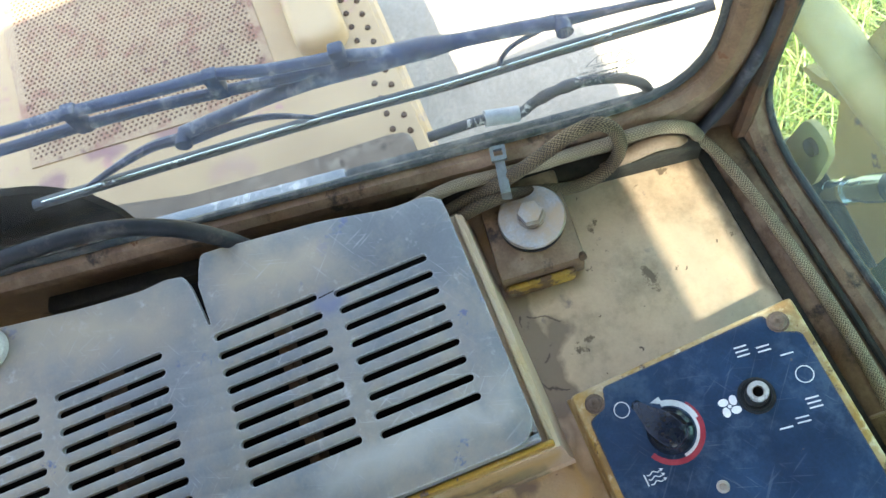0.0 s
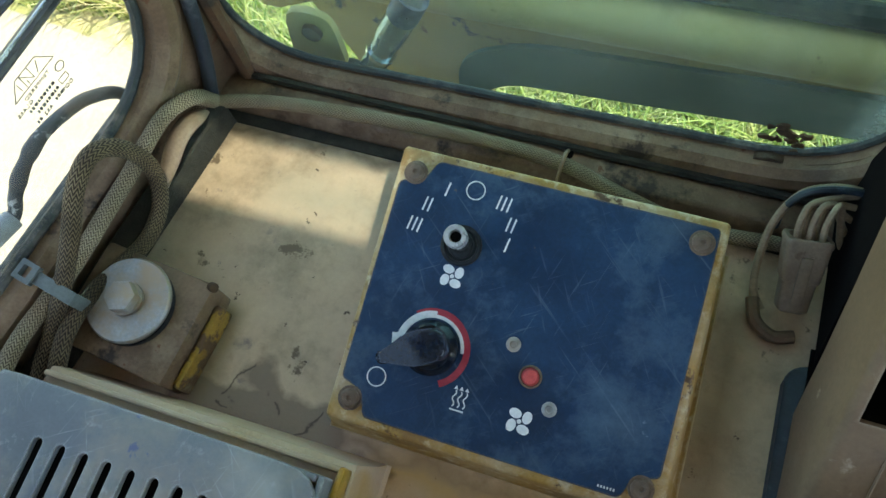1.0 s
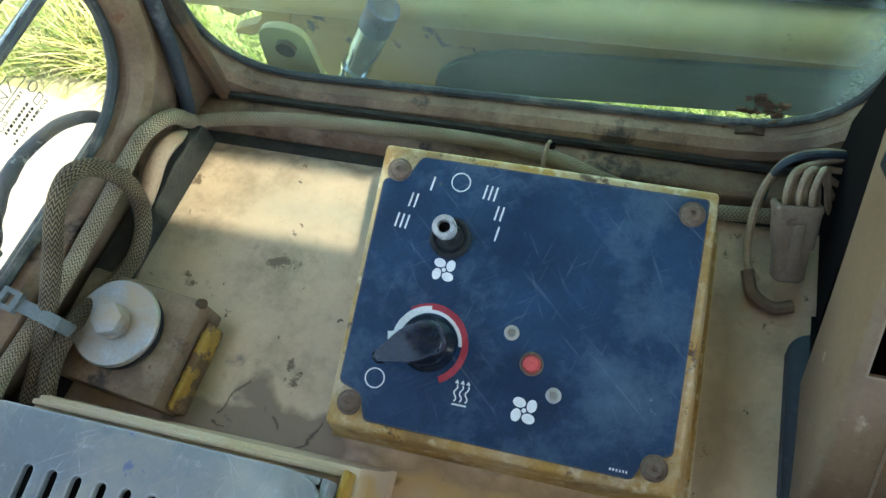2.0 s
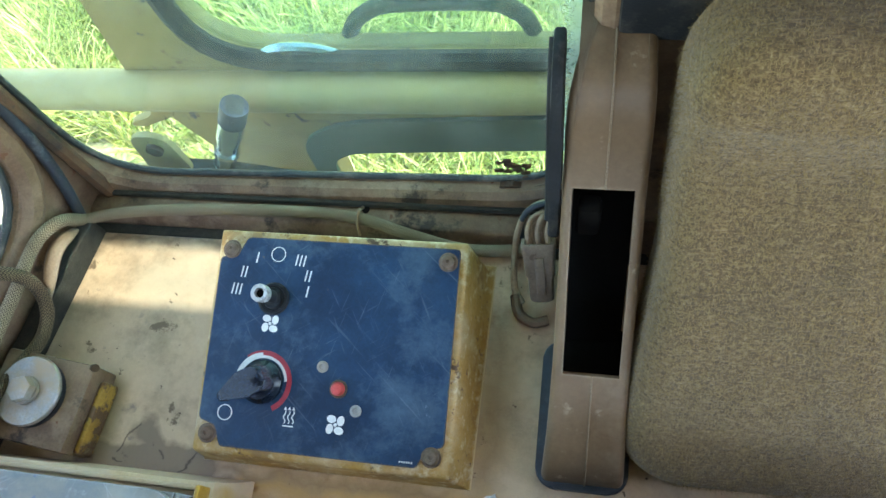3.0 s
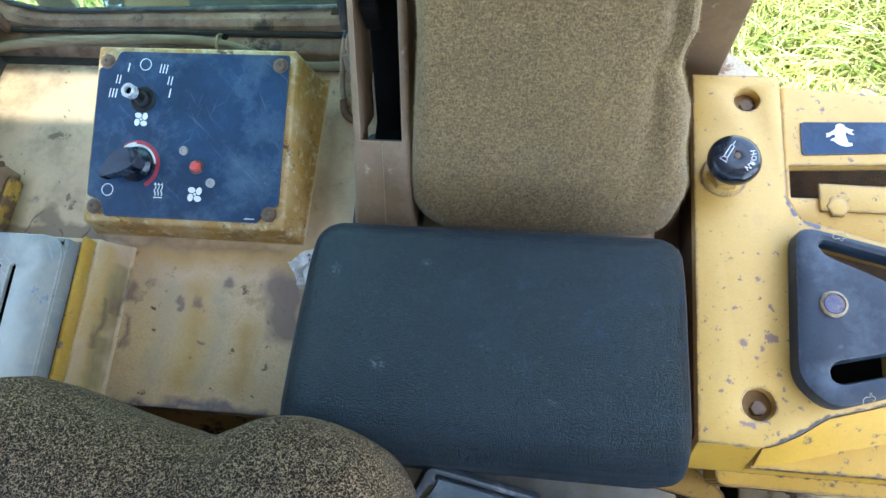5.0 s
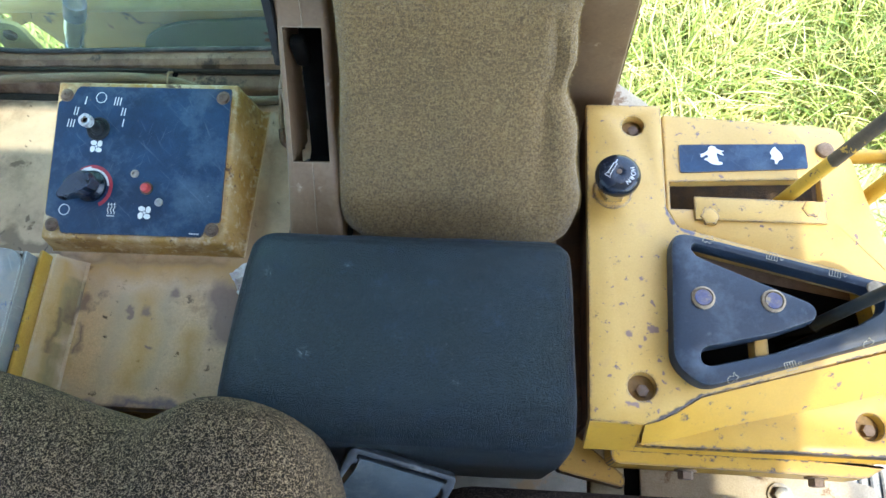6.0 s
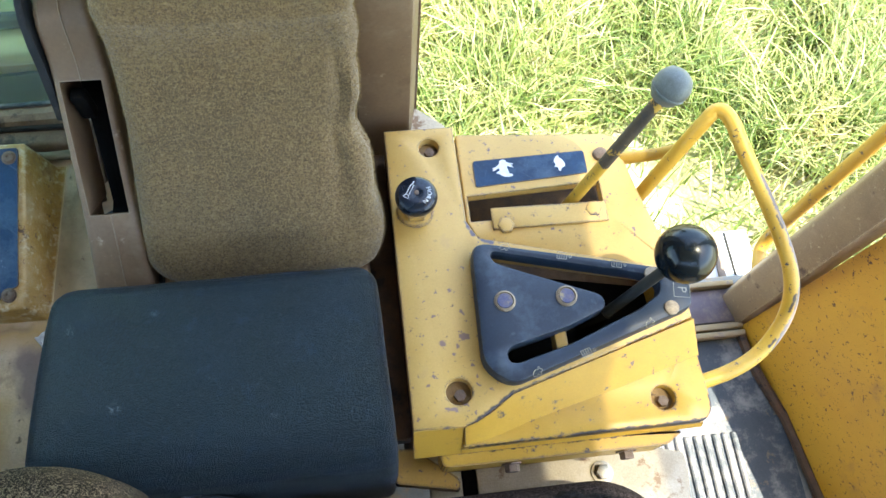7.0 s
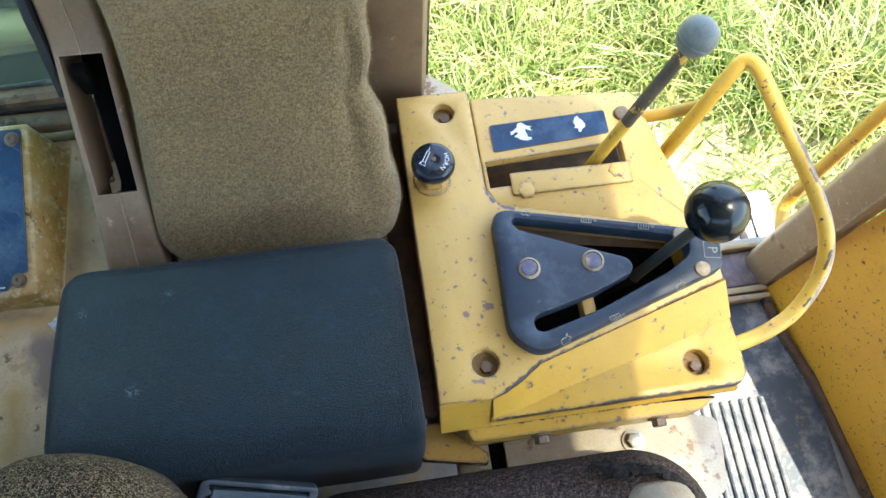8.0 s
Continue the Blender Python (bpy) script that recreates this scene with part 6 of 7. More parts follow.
def horn_button():
    t = thing("horn_button", (0.566, 0.056, 2.0), "black horn push button on a yellow hex nut", "button")
    m = at(0.566, 0.056, 2.0)
    part("flange", lathe([(0.0195, 0), (0.0195, 0.0015), (0.018, 0.003), (0.010, 0.003)], 28, m), tan_yellow, t)
    part("nut", hexhead(0.0150, 0.003, 0.010, m), tan_yellow, t, "yellow hex nut")
    part("stem", lathe([(0.0105, 0.010), (0.0105, 0.026), (0.004, 0.026)], 20, m), steel, t, "grey stem")
    cap = part("cap", lathe([(0.012, 0.024), (0.0185, 0.026), (0.0212, 0.030), (0.0215, 0.035), (0.0195, 0.0395), (0.0165, 0.0415), (0.004, 0.0425), (0.0012, 0.0412)], 36, m), black_plastic, t, "black domed cap")
    # the word runs round the rim, letter by letter
    for ch, deg in (("H", 14), ("O", -8), ("R", -30), ("N", -52)):
        fc = bpy.data.curves.new("word", "FONT")
        fc.body, fc.size, fc.extrude, fc.align_x, fc.align_y = ch, 0.0060, 0.0002, "CENTER", "CENTER"
        tmp = bpy.data.objects.new("word_tmp", fc)
        lb = bmesh.new()
        lb.from_mesh(tmp.to_mesh())
        bpy.data.objects.remove(tmp)
        lb.transform(m @ Matrix.Rotation(radians(deg), 4, "Z") @ at(0.0128, 0, 0.04215) @ Matrix.Rotation(radians(4), 4, "Y") @ Matrix.Rotation(radians(-90), 4, "Z"))
        part("letter", lb, white_ink, cap)
    strokes = ([(-0.0105, -0.0010), (-0.0045, 0.0095), (-0.0020, 0.0080), (-0.0080, -0.0025), (-0.0105, -0.0010)], [(-0.0105, -0.0010), (-0.0140, -0.0030), (-0.0086, -0.0066), (-0.0080, -0.0025)], [(-0.0034, 0.0090), (-0.0014, 0.0124)])
    for line in strokes:
        part("symbol", tube([m @ Vector((x, y, 0.0425)) for x, y in line], 0.00034, 5, curved=False), white_ink, cap, "outline of a trumpet")
    part("cap_screw", lathe([(0.0026, 0.0418), (0.0026, 0.0428), (0.0018, 0.0431), (0.0004, 0.0429)], 14, m), rusty_steel, cap)


horn_button()


def grab_hoop():
    t = thing("grab_hoop", (0.84, -0.12, 1.95), "bent yellow tube guard hoop with worn paint", "guard rail")
    pts = [(0.832, -0.146, 1.950), (0.880, -0.135, 1.955), (0.915, -0.118, 1.962), (0.938, -0.090, 1.985), (0.935, -0.062, 2.02), (0.922, -0.020, 2.045), (0.894, 0.060, 2.075), (0.884, 0.090, 2.085),
           (0.874, 0.101, 2.084), (0.862, 0.095, 2.070), (0.842, 0.082, 2.025), (0.818, 0.070, 1.93), (0.800, 0.062, 1.86)]
    part("tube", tube(pts, 0.0078, 14, 10), hoop_paint, t, "worn yellow tube")
    part("brace", tube([(0.800, 0.108, 1.985), (0.836, 0.100, 2.005), (0.855, 0.088, 2.035)], 0.0068, 12, 6), yellow_paint, t)


grab_hoop()


# ---- operator seat ----
def operator_seat():
    t = thing("operator_seat", (0.35, -0.5, 1.45), "operator seat in speckled brown tweed with a torn cushion edge", "seat")
    # backrest seen from above: a long flank, a pinch in the cover and a rounded bolster
    edge = smooth_line([(-0.005, -0.44, 0), (-0.002, -0.36, 0), (0.003, -0.28, 0), (0.008, -0.22, 0), (0.018, -0.183, 0), (0.040, -0.168, 0), (0.068, -0.1715, 0), (0.10, -0.180, 0), (0.15, -0.1935, 0), (0.183, -0.199, 0), (0.205, -0.192, 0), (0.232, -0.182, 0), (0.262, -0.1805, 0), (0.29, -0.189, 0),
                        (0.314, -0.204, 0), (0.332, -0.230, 0), (0.340, -0.265, 0), (0.338, -0.31, 0), (0.325, -0.37, 0), (0.29, -0.44, 0)], 6)
    mid = Vector((0.15, -0.46, 0))
    rings = []
    for z, inset in ((1.93, 0.030), (1.98, 0.008), (2.04, 0.0), (2.09, 0.0), (2.118, 0.004), (2.138, 0.013), (2.152, 0.027), (2.160, 0.045), (2.164, 0.070), (2.165, 0.11), (2.164, 0.16)):
        ring = []
        for i, q in enumerate(edge):
            d = (edge[min(i + 1, len(edge) - 1)] - edge[max(i - 1, 0)]).normalized()
            n = Vector((d.y, -d.x, 0))
            p = (q + n * min(inset, 0.045)).lerp(mid, max(0.0, inset - 0.045) * 4.0)
            pinch = math.exp(-((q.x - 0.186) / 0.022) ** 2)
            p.z = z - 0.016 * pinch * (z - 1.93) / 0.23 * math.exp(-inset / 0.05)
            p += noise.noise_vector(p * 20) * 0.0018
            ring.append(p)
        rings.append(ring + [mid.copy() + Vector((0.0, 0.0, min(z, 2.150)))])
    part("backrest_cushion", loft(rings), tweed, t, "rounded tweed back cushion with a pinched cover", angle=80)
    bm = pillow(0.42, 0.50, 0.12, 0.075, 0.050, 0.0, 12, 12, wobble=0.004, scale=12)
    bm.transform(at(0.582, -0.475, 1.842))
    part("seat_cushion", bm, seat_weave, t, "flat-woven cushion cover gone grey")
    # the corner of the cover is torn open over the foam
    part("torn_foam", pillow(0.072, 0.060, 0.052, 0.026, 0.020, 0.0, wobble=0.003, scale=40, m=at(0.732, -0.288, 1.918)), foam, t, "exposed foam")
    rng = random.Random(3)
    rim = [(0.672, -0.2365), (0.684, -0.2400), (0.694, -0.2455), (0.706, -0.2470), (0.722, -0.2475), (0.737, -0.2520), (0.750, -0.2600), (0.762, -0.2750), (0.768, -0.2950)]
    pts = [(x, y, 1.9635 - 0.9 * max(0.0, x - 0.735) ** 1.2 + rng.uniform(-0.0015, 0.0015)) for x, y in rim]
    hem = tube(pts, [(0, 0.002), (0.15, 0.0065), (0.5, 0.0045), (1, 0.005)], 14, 14)
    for v in hem.verts:
        v.co += noise.noise_vector(v.co * 90) * 0.0042 + noise.noise_vector(v.co * 320) * 0.0014
    part("torn_hem", hem, black_felt, t, "dark frayed hem")
    part("pedestal", box(0.20, 0.75, -0.70, -0.30, 1.45, 1.84, 0.01), black_rubber, t)


operator_seat()


def belt_buckle():
    t = thing("seat_belt_buckle", (0.36, -0.215, 1.95), "blue-grey seat belt buckle on its webbing", "belt buckle")
    m = at(0.3760, -0.2165, 1.992) @ Matrix.Rotation(radians(-11), 4, "Z") @ Matrix.Rotation(radians(26), 4, "Y") @ Matrix.Rotation(radians(34), 4, "X")
    part("buckle_frame", plate(rounded([(-0.052, -0.026), (-0.047, -0.026), (-0.044, -0.006), (0.044, -0.006), (0.047, -0.026), (0.052, -0.026), (0.052, 0.009), (-0.052, 0.009)], [0.001, 0.001, 0.004, 0.004, 0.001, 0.001, 0.008, 0.008], 5),
                               [rrect(-0.043, 0.043, -0.0005, 0.0035, 0.0015)], 0.0, 0.008, m, 0.002), cable_blue, t, "blue-black steel frame")
    bm = loft([[(-0.040, y, z), (0.040, y, z), (0.040, y, z - 0.0022), (-0.040, y, z - 0.0022)] for y, z in ((0.001, 0.0095), (-0.004, 0.0100), (-0.014, 0.0080), (-0.030, 0.000), (-0.055, -0.016), (-0.085, -0.040))])
    bm.transform(m)
    part("webbing", bm, belt_blue, t, "woven blue-grey webbing")


belt_buckle()


# ---- door post and bracket behind the pad ----
solo("door_post", prism([(0.515, 0.172), (0.572, 0.172), (0.584, 0.224), (0.515, 0.224)], 1.45, 3.10, 0.004), brown_plastic, "brown door post beside the pad", "post", kind="structure")
solo("post_bracket", prism(rounded([(0.548, 0.158), (0.612, 0.158), (0.618, 0.190), (0.580, 0.222), (0.548, 0.222)], 0.004), 1.930, 1.945, 0.002), cream_paint, "cream bracket at the foot of the door post", "bracket", kind="structure")


# ---- floor mat ----
def floor_mat():
    t = thing("floor_mat", (1.05, -0.2, 1.45), "ribbed worn rubber floor mat with mud stains", "floor mat")
    part("sheet", box(0.84, 1.195, -0.80, 0.02, 1.4505, 1.4545, 0.001), floor_rubber, t)
    for i in range(16):
        x = 0.846 + i * 0.0166
        part("rib", box(x, x + 0.0095, -0.78, -0.140, 1.4548, 1.4615, 0.0025, 1), floor_rubber, t)


floor_mat()
sill = thing("door_sill", (0.9, 0.06, 1.45), "worn purple steel door sill with tan guide rails", "sill", kind="structure")
part("sill_plate", box(0.60, 1.165, 0.050, 0.112, 1.4505, 1.460, 0.003), purple_plate, sill, "worn purple steel plate")
for y0, y1, top in ((0.021, 0.031, 1.470), (0.036, 0.047, 1.466), (0.114, 0.124, 1.474)):
    part("guide_rail", box(0.60, 1.165, y0, y1, 1.4505, top, 0.002), tan_paint, sill, "rust-streaked tan rail")


# ---- crumpled paper on the ledge ----
def paper_scrap():
    bm = bmesh.new()
    bmesh.ops.create_grid(bm, x_segments=14, y_segments=12, size=0.5)
    for v in bm.verts:
        x, y = v.co.x, v.co.y
        n = noise.noise_vector(Vector((x * 3.1, y * 3.1, 4.2)))
        v.co = Vector((x * 0.034 + n.x * 0.006, y * 0.030 + n.y * 0.006, abs(n.z) * 0.022 + 0.0012 + 0.004 * abs(noise.noise(Vector((x * 7, y * 7, 1))))))
    bmesh.ops.solidify(bm, geom=bm.faces[:], thickness=0.0003)
    bm.transform(at(0.205, -0.037, LEDGE) @ Matrix.Rotation(0.5, 4, "Z"))
    solo("paper_scrap", bm, paper_white, "crumpled white paper scrap with purple print", "paper", angle=15)


paper_scrap()


# ---- cables along the sills ----
def cables():
    run = thing("braided_cable", (0.0, 0.19, LEDGE), "dusty braided cable sleeve along the window ledge", "cable")
    part("sleeve", tube([(-0.186, 0.158, 1.984), (-0.165, 0.172, 1.986), (-0.12, 0.183, 1.984), (-0.04, 0.190, 1.982), (0.03, 0.192, 1.981), (0.08, 0.189, 1.979), (0.12, 0.180, 1.974), (0.17, 0.170, 1.972), (0.225, 0.172, 1.974)], 0.0049, 14, 8), braid, run)
    part("clip", tube([(0.0775, 0.178, 1.970), (0.078, 0.183, 1.985), (0.079, 0.192, 1.989), (0.0795, 0.199, 1.981)], 0.0014, 8, 6), wire_brown, run, "thin wire clip")
    # Black disc drawn in place of a shaded hole.
    part("clip_hole", lathe([(0.0034, 0), (0.0034, 0.0012), (0.001, 0.0012)], 14, at(0.0798, 0.2005, 1.9735)), dark_void, run, "black disc for the shade in the clip hole")

    loop = thing("cable_loop", (-0.20, 0.06, 1.98), "coiled loop of braided cable tied to the rear sill", "cable")

    def on(u, z, d):
        return REAR_YZ @ Vector((u, z, d))

    part("sleeve", tube([(-0.170, 0.170, 1.988), on(0.150, 2.016, -0.016), on(0.130, 2.028, -0.016), on(0.109, 2.029, -0.016), on(0.087, 2.025, -0.016), on(0.055, 2.022, -0.016), on(0.021, 2.019, -0.016), on(-0.010, 2.020, -0.016), on(-0.040, 2.023, -0.018), on(-0.070, 2.022, -0.024), on(-0.095, 2.012, -0.030)], 0.0054, 14, 8), braid, loop)
    part("sleeve", tube([on(-0.075, 1.985, -0.030), on(-0.048, 2.000, -0.026), on(-0.022, 2.011, -0.024), on(0.004, 2.030, -0.026), on(0.029, 2.048, -0.025), on(0.054, 2.065, -0.022), on(0.075, 2.067, -0.020), on(0.089, 2.050, -0.021), on(0.093, 2.020, -0.023), on(0.080, 1.996, -0.026),
                         on(0.057, 1.988, -0.028), on(0.031, 1.997, -0.029), on(0.006, 2.008, -0.030), on(-0.020, 2.012, -0.034), on(-0.046, 2.000, -0.036), on(-0.072, 1.985, -0.036)], 0.0055, 14, 10), brown_braid, loop, "brown braided sleeve")
    part("sleeve", tube([on(0.152, 1.992, -0.012), on(0.138, 2.004, -0.016), on(0.122, 2.006, -0.017), on(0.100, 1.997, -0.018), on(0.080, 1.990, -0.019)], [(0, 0.004), (0.2, 0.0085), (0.6, 0.0075), (1, 0.004)], 12, 8, flat=0.5), dusty_plug, loop, "flattened dusty strap end")
    m = at(-0.1845, 0.006, 2.0340) @ Matrix.Rotation(radians(-12), 4, "Z") @ Matrix.Rotation(radians(10), 4, "Y")
    part("cable_tie", join(plate(rrect(-0.022, -0.010, -0.0062, 0.0062, 0.001), [rrect(-0.0190, -0.0135, -0.0035, 0.0035, 0.0005)], -0.001, 0.0040, m), box(-0.0105, 0.015, -0.0040, 0.0040, 0.0, 0.0018, 0.0006, m=m), box(0.0145, 0.0165, -0.0040, 0.0040, -0.020, 0.0015, 0.0006, m=m)), grey_knob, loop, "grey plastic cable tie")

    drop = thing("corner_cable", (-0.19, 0.168, 1.98), "dark rubber cable hanging down the cab corner", "cable")
    part("cable", tube([(-0.165, 0.212, 2.32), (-0.166, 0.208, 2.20), (-0.166, 0.200, 2.10), (-0.168, 0.189, 2.04), (-0.173, 0.178, 1.998), (-0.175, 0.168, 1.978), (-0.182, 0.158, 1.970)], 0.0050, 12, 8), cable_blue, drop)

    feed = thing("black_cable", (-0.22, -0.25, 2.05), "black rubber cable running behind the heater cover", "cable")
    part("cable", tube([(-0.255, -0.62, 2.10), (-0.250, -0.45, 2.095), (-0.245, -0.36, 2.10), (-0.236, -0.29, 2.10), (-0.226, -0.245, 2.085), (-0.216, -0.215, 2.055), (-0.211, -0.200, 2.02)], 0.0068, 14, 8), black_rubber, feed)


cables()


def wire_connector():
    t = thing("wire_connector", (0.23, 0.145, LEDGE), "dusty grey plug connector with loose brown wires", "connector")
    top, foot = Vector((0.2295, 0.166, 2.006)), Vector((0.2345, 0.131, 1.9735))
    axis = (top - foot).normalized()
    side = Vector((1, 0.10, 0)).normalized()
    deep = axis.cross(side).normalized()
    rings = []
    for s, w, d in ((0.0, 0.0070, 0.0050), (0.04, 0.0090, 0.0065), (0.42, 0.0098, 0.0072), (0.46, 0.0112, 0.0082), (0.90, 0.0126, 0.0090), (0.95, 0.0134, 0.0096), (1.0, 0.0128, 0.0092), (1.0, 0.0105, 0.0072), (0.94, 0.0100, 0.0068)):
        c = foot.lerp(top, s)
        rings.append([c + side * x + deep * y for x, y in rrect(-w, w, -d, d, 0.0030, 3)])
    part("shell", loft(rings), dusty_plug, t, "dusty grey plug shell")
    part("latch", box(-0.0035, 0.0035, -0.0010, 0.0016, -0.014, 0.016, 0.0008, m=Matrix.Translation(foot.lerp(top, 0.45) - deep * 0.0088) @ Matrix((side, deep, axis)).transposed().to_4x4()), dusty_plug, t)
    ends = [(0.262, 0.196, 2.013), (0.262, 0.190, 2.009), (0.262, 0.184, 2.004), (0.262, 0.178, 1.998), (0.262, 0.172, 1.992)]
    for i, end in enumerate(ends):
        s = top + side * (-0.007 + 0.0036 * i) + deep * (0.002 if i % 2 else -0.002)
        part("wire", tube([s - axis * 0.003, s + axis * 0.010, s + axis * 0.017 + Vector((0.006, 0.006, -0.002)), Vector(end) - Vector((0.010, 0.0, 0.001)), end], 0.0021, 8, 6), wire_brown, t)
    part("wire", tube([(0.215, 0.178, 1.985), (0.2145, 0.183, 2.000), (0.222, 0.189, 2.014), (0.238, 0.194, 2.017), (0.262, 0.198, 2.014)], 0.0024, 8, 6), cable_blue, t, "blue wire")
    part("wire", tube([(0.219, 0.128, 1.9695), (0.212, 0.140, 1.972), (0.2105, 0.160, 1.980), (0.2125, 0.178, 1.995), (0.221, 0.190, 2.011), (0.240, 0.197, 2.015), (0.262, 0.199, 2.011)], 0.0026, 8, 6), wire_brown, t)
    part("taped_wire", tube([(0.240, 0.116, 1.9695), (0.228, 0.113, 1.9695), (0.217, 0.120, 1.9695), (0.213, 0.134, 1.970)], 0.0042, 10, 8), brown_trim, t, "taped wire bundle")


wire_connector()


# ---- outside the side window: the cab door latched open ----
def open_door():
    t = thing("open_cab_door", (0.1, 0.36, 1.45), "tan cab door latched open along the cab side", "door")
    D = 0.352
    arch = rounded([(-0.040, 1.52), (0.555, 1.52), (0.555, 1.868), (0.0, 1.815), (-0.028, 1.795)], [0.02, 0.05, 0.05, 0.03, 0.03], 5)
    outer = [(-0.150, 1.46), (0.592, 1.46), (0.592, 1.950), (-0.21, 1.950), (-0.205, 1.905), (-0.200, 1.878), (-0.168, 1.794)]
    part("lower_panel", plate(outer, [arch], D, D + 0.03, XZ), door_paint, t, "dusty ochre door panel")
    part("cutout_lip", plate(rounded([(-0.060, 1.50), (0.572, 1.50), (0.572, 1.925), (0.005, 1.878), (-0.055, 1.84)], [0.02, 0.05, 0.05, 0.04, 0.04], 5), [arch], D - 0.006, D - 0.001, XZ), teal_lip, t, "dark teal rubber lip round the cutout")
    part("cross_tube", tube([(-0.60, D - 0.012, 1.930), (0.0, D - 0.012, 1.945), (0.592, D - 0.012, 1.965)], 0.022, 16, 4), tube_paint, t, "pale tubular cross rail")
    win = [(-0.112, 1.976), (0.525, 1.992), (0.525, 2.465), (-0.100, 2.465)]
    part("window_surround", plate([(-0.206, 1.950), (0.592, 1.968), (0.592, 2.76), (-0.160, 2.76), (-0.160, 2.25), (-0.191, 2.055)], [rounded(win, 0.085, 7)], D, D + 0.03, XZ), door_paint, t)
    line = [(x, D - 0.002, z) for x, z in rounded(win, 0.085, 7)]
    part("seal", tube(line + [line[0]], 0.010, 8, curved=False), black_rubber, t, "black window seal")
    pane = part("pane", prism(rounded(win, 0.085, 7), D + 0.012, D + 0.017, 0, m=XZ), side_glass, t)
    pane.visible_shadow = False
    part("handle", tube([(0.012, D + 0.020, 1.88), (0.024, D + 0.024, 1.945), (0.038, D + 0.033, 1.985), (0.058, D + 0.036, 2.004), (0.085, D + 0.036, 2.013), (0.165, D + 0.036, 2.015), (0.190, D + 0.036, 2.006), (0.206, D + 0.033, 1.988), (0.217, D + 0.024, 1.945), (0.228, D + 0.020, 1.88)], 0.008, 12, 8), black_rubber, t, "black pull handle")
    hook = [(-0.242, 1.909), (-0.254, 1.892), (-0.250, 1.887), (-0.239, 1.883), (-0.221, 1.895), (-0.211, 1.893), (-0.214, 1.884), (-0.222, 1.875), (-0.243, 1.867), (-0.251, 1.862), (-0.252, 1.856), (-0.235, 1.856), (-0.191, 1.878), (-0.174, 1.913)]
    part("hook", prism(hook, D - 0.004, D + 0.006, 0.001, m=XZ), door_paint, t, "flat catch hook")
    # Tapered teal bar along the lower window seal.
    part("teal_bar", tube([(-0.052, D + 0.004, 1.981), (-0.03, D + 0.004, 1.987), (0.0, D + 0.004, 1.988), (0.036, D + 0.004, 1.981)], [(0, 0.003), (0.3, 0.007), (0.7, 0.0065), (1, 0.003)], 10, 8), chrome_blue, t, "tapered teal bar on the door window seal")


open_door()


def door_latch():
    t = thing("door_latch", (-0.10, 0.29, 1.87), "chromed door latch cylinder with a dark rubber foot", "latch")
    a, b = Vector((-0.070, 0.300, 1.965)), Vector((-0.118, 0.288, 1.872))
    part("cylinder", tube([a, a.lerp(b, 0.5), b], [(0, 0.013), (0.45, 0.013), (0.46, 0.011), (1, 0.0115)], 18, 6), chrome_blue, t, "shiny steel cylinder")
    part("head", box(-0.011, 0.011, -0.009, 0.009, -0.004, 0.010, 0.003, m=Matrix.Translation(a) @ (a - b).to_track_quat("Z", "Y").to_matrix().to_4x4()), cable_blue, t, "square steel head")
    part("collar", tube([a.lerp(b, 0.62), a.lerp(b, 0.66)], 0.0135, 18, curved=False), chrome, t)
    part("cap", tube([a + Vector((0.004, 0.002, 0.008)), a.lerp(b, 0.14)], 0.0136, 18, curved=False), wiper_blue, t)
    part("foot", tube([(-0.165, 0.272, 1.905), (-0.14, 0.280, 1.880), (-0.10, 0.288, 1.858), (-0.04, 0.290, 1.848)], [(0, 0.010), (0.4, 0.016), (1, 0.012)], 12, 6), cable_blue, t, "dark rubber foot")
    part("bracket", prism(rounded([(-0.150, 1.940), (-0.104, 1.940), (-0.106, 2.006), (-0.142, 2.006)], 0.016), 0.245, 0.251, 0.001, m=XZ), tube_paint, t, "tan bracket")
    part("bolt", lathe([(0.008, 0), (0.0075, 0.004), (0.001, 0.005)], 16, at(-0.1235, 0.245, 1.986) @ Matrix.Rotation(radians(90), 4, "X")), dark_rust, t)


door_latch()

# Black strip added where the gap beyond the duct lies in shade.
solo("shade_strip", box(0.274, 0.330, 0.204, 0.2155, 2.192, 2.80, 0.003), black_rubber, "black strip standing in for the dark gap above the duct", "trim", kind="structure")



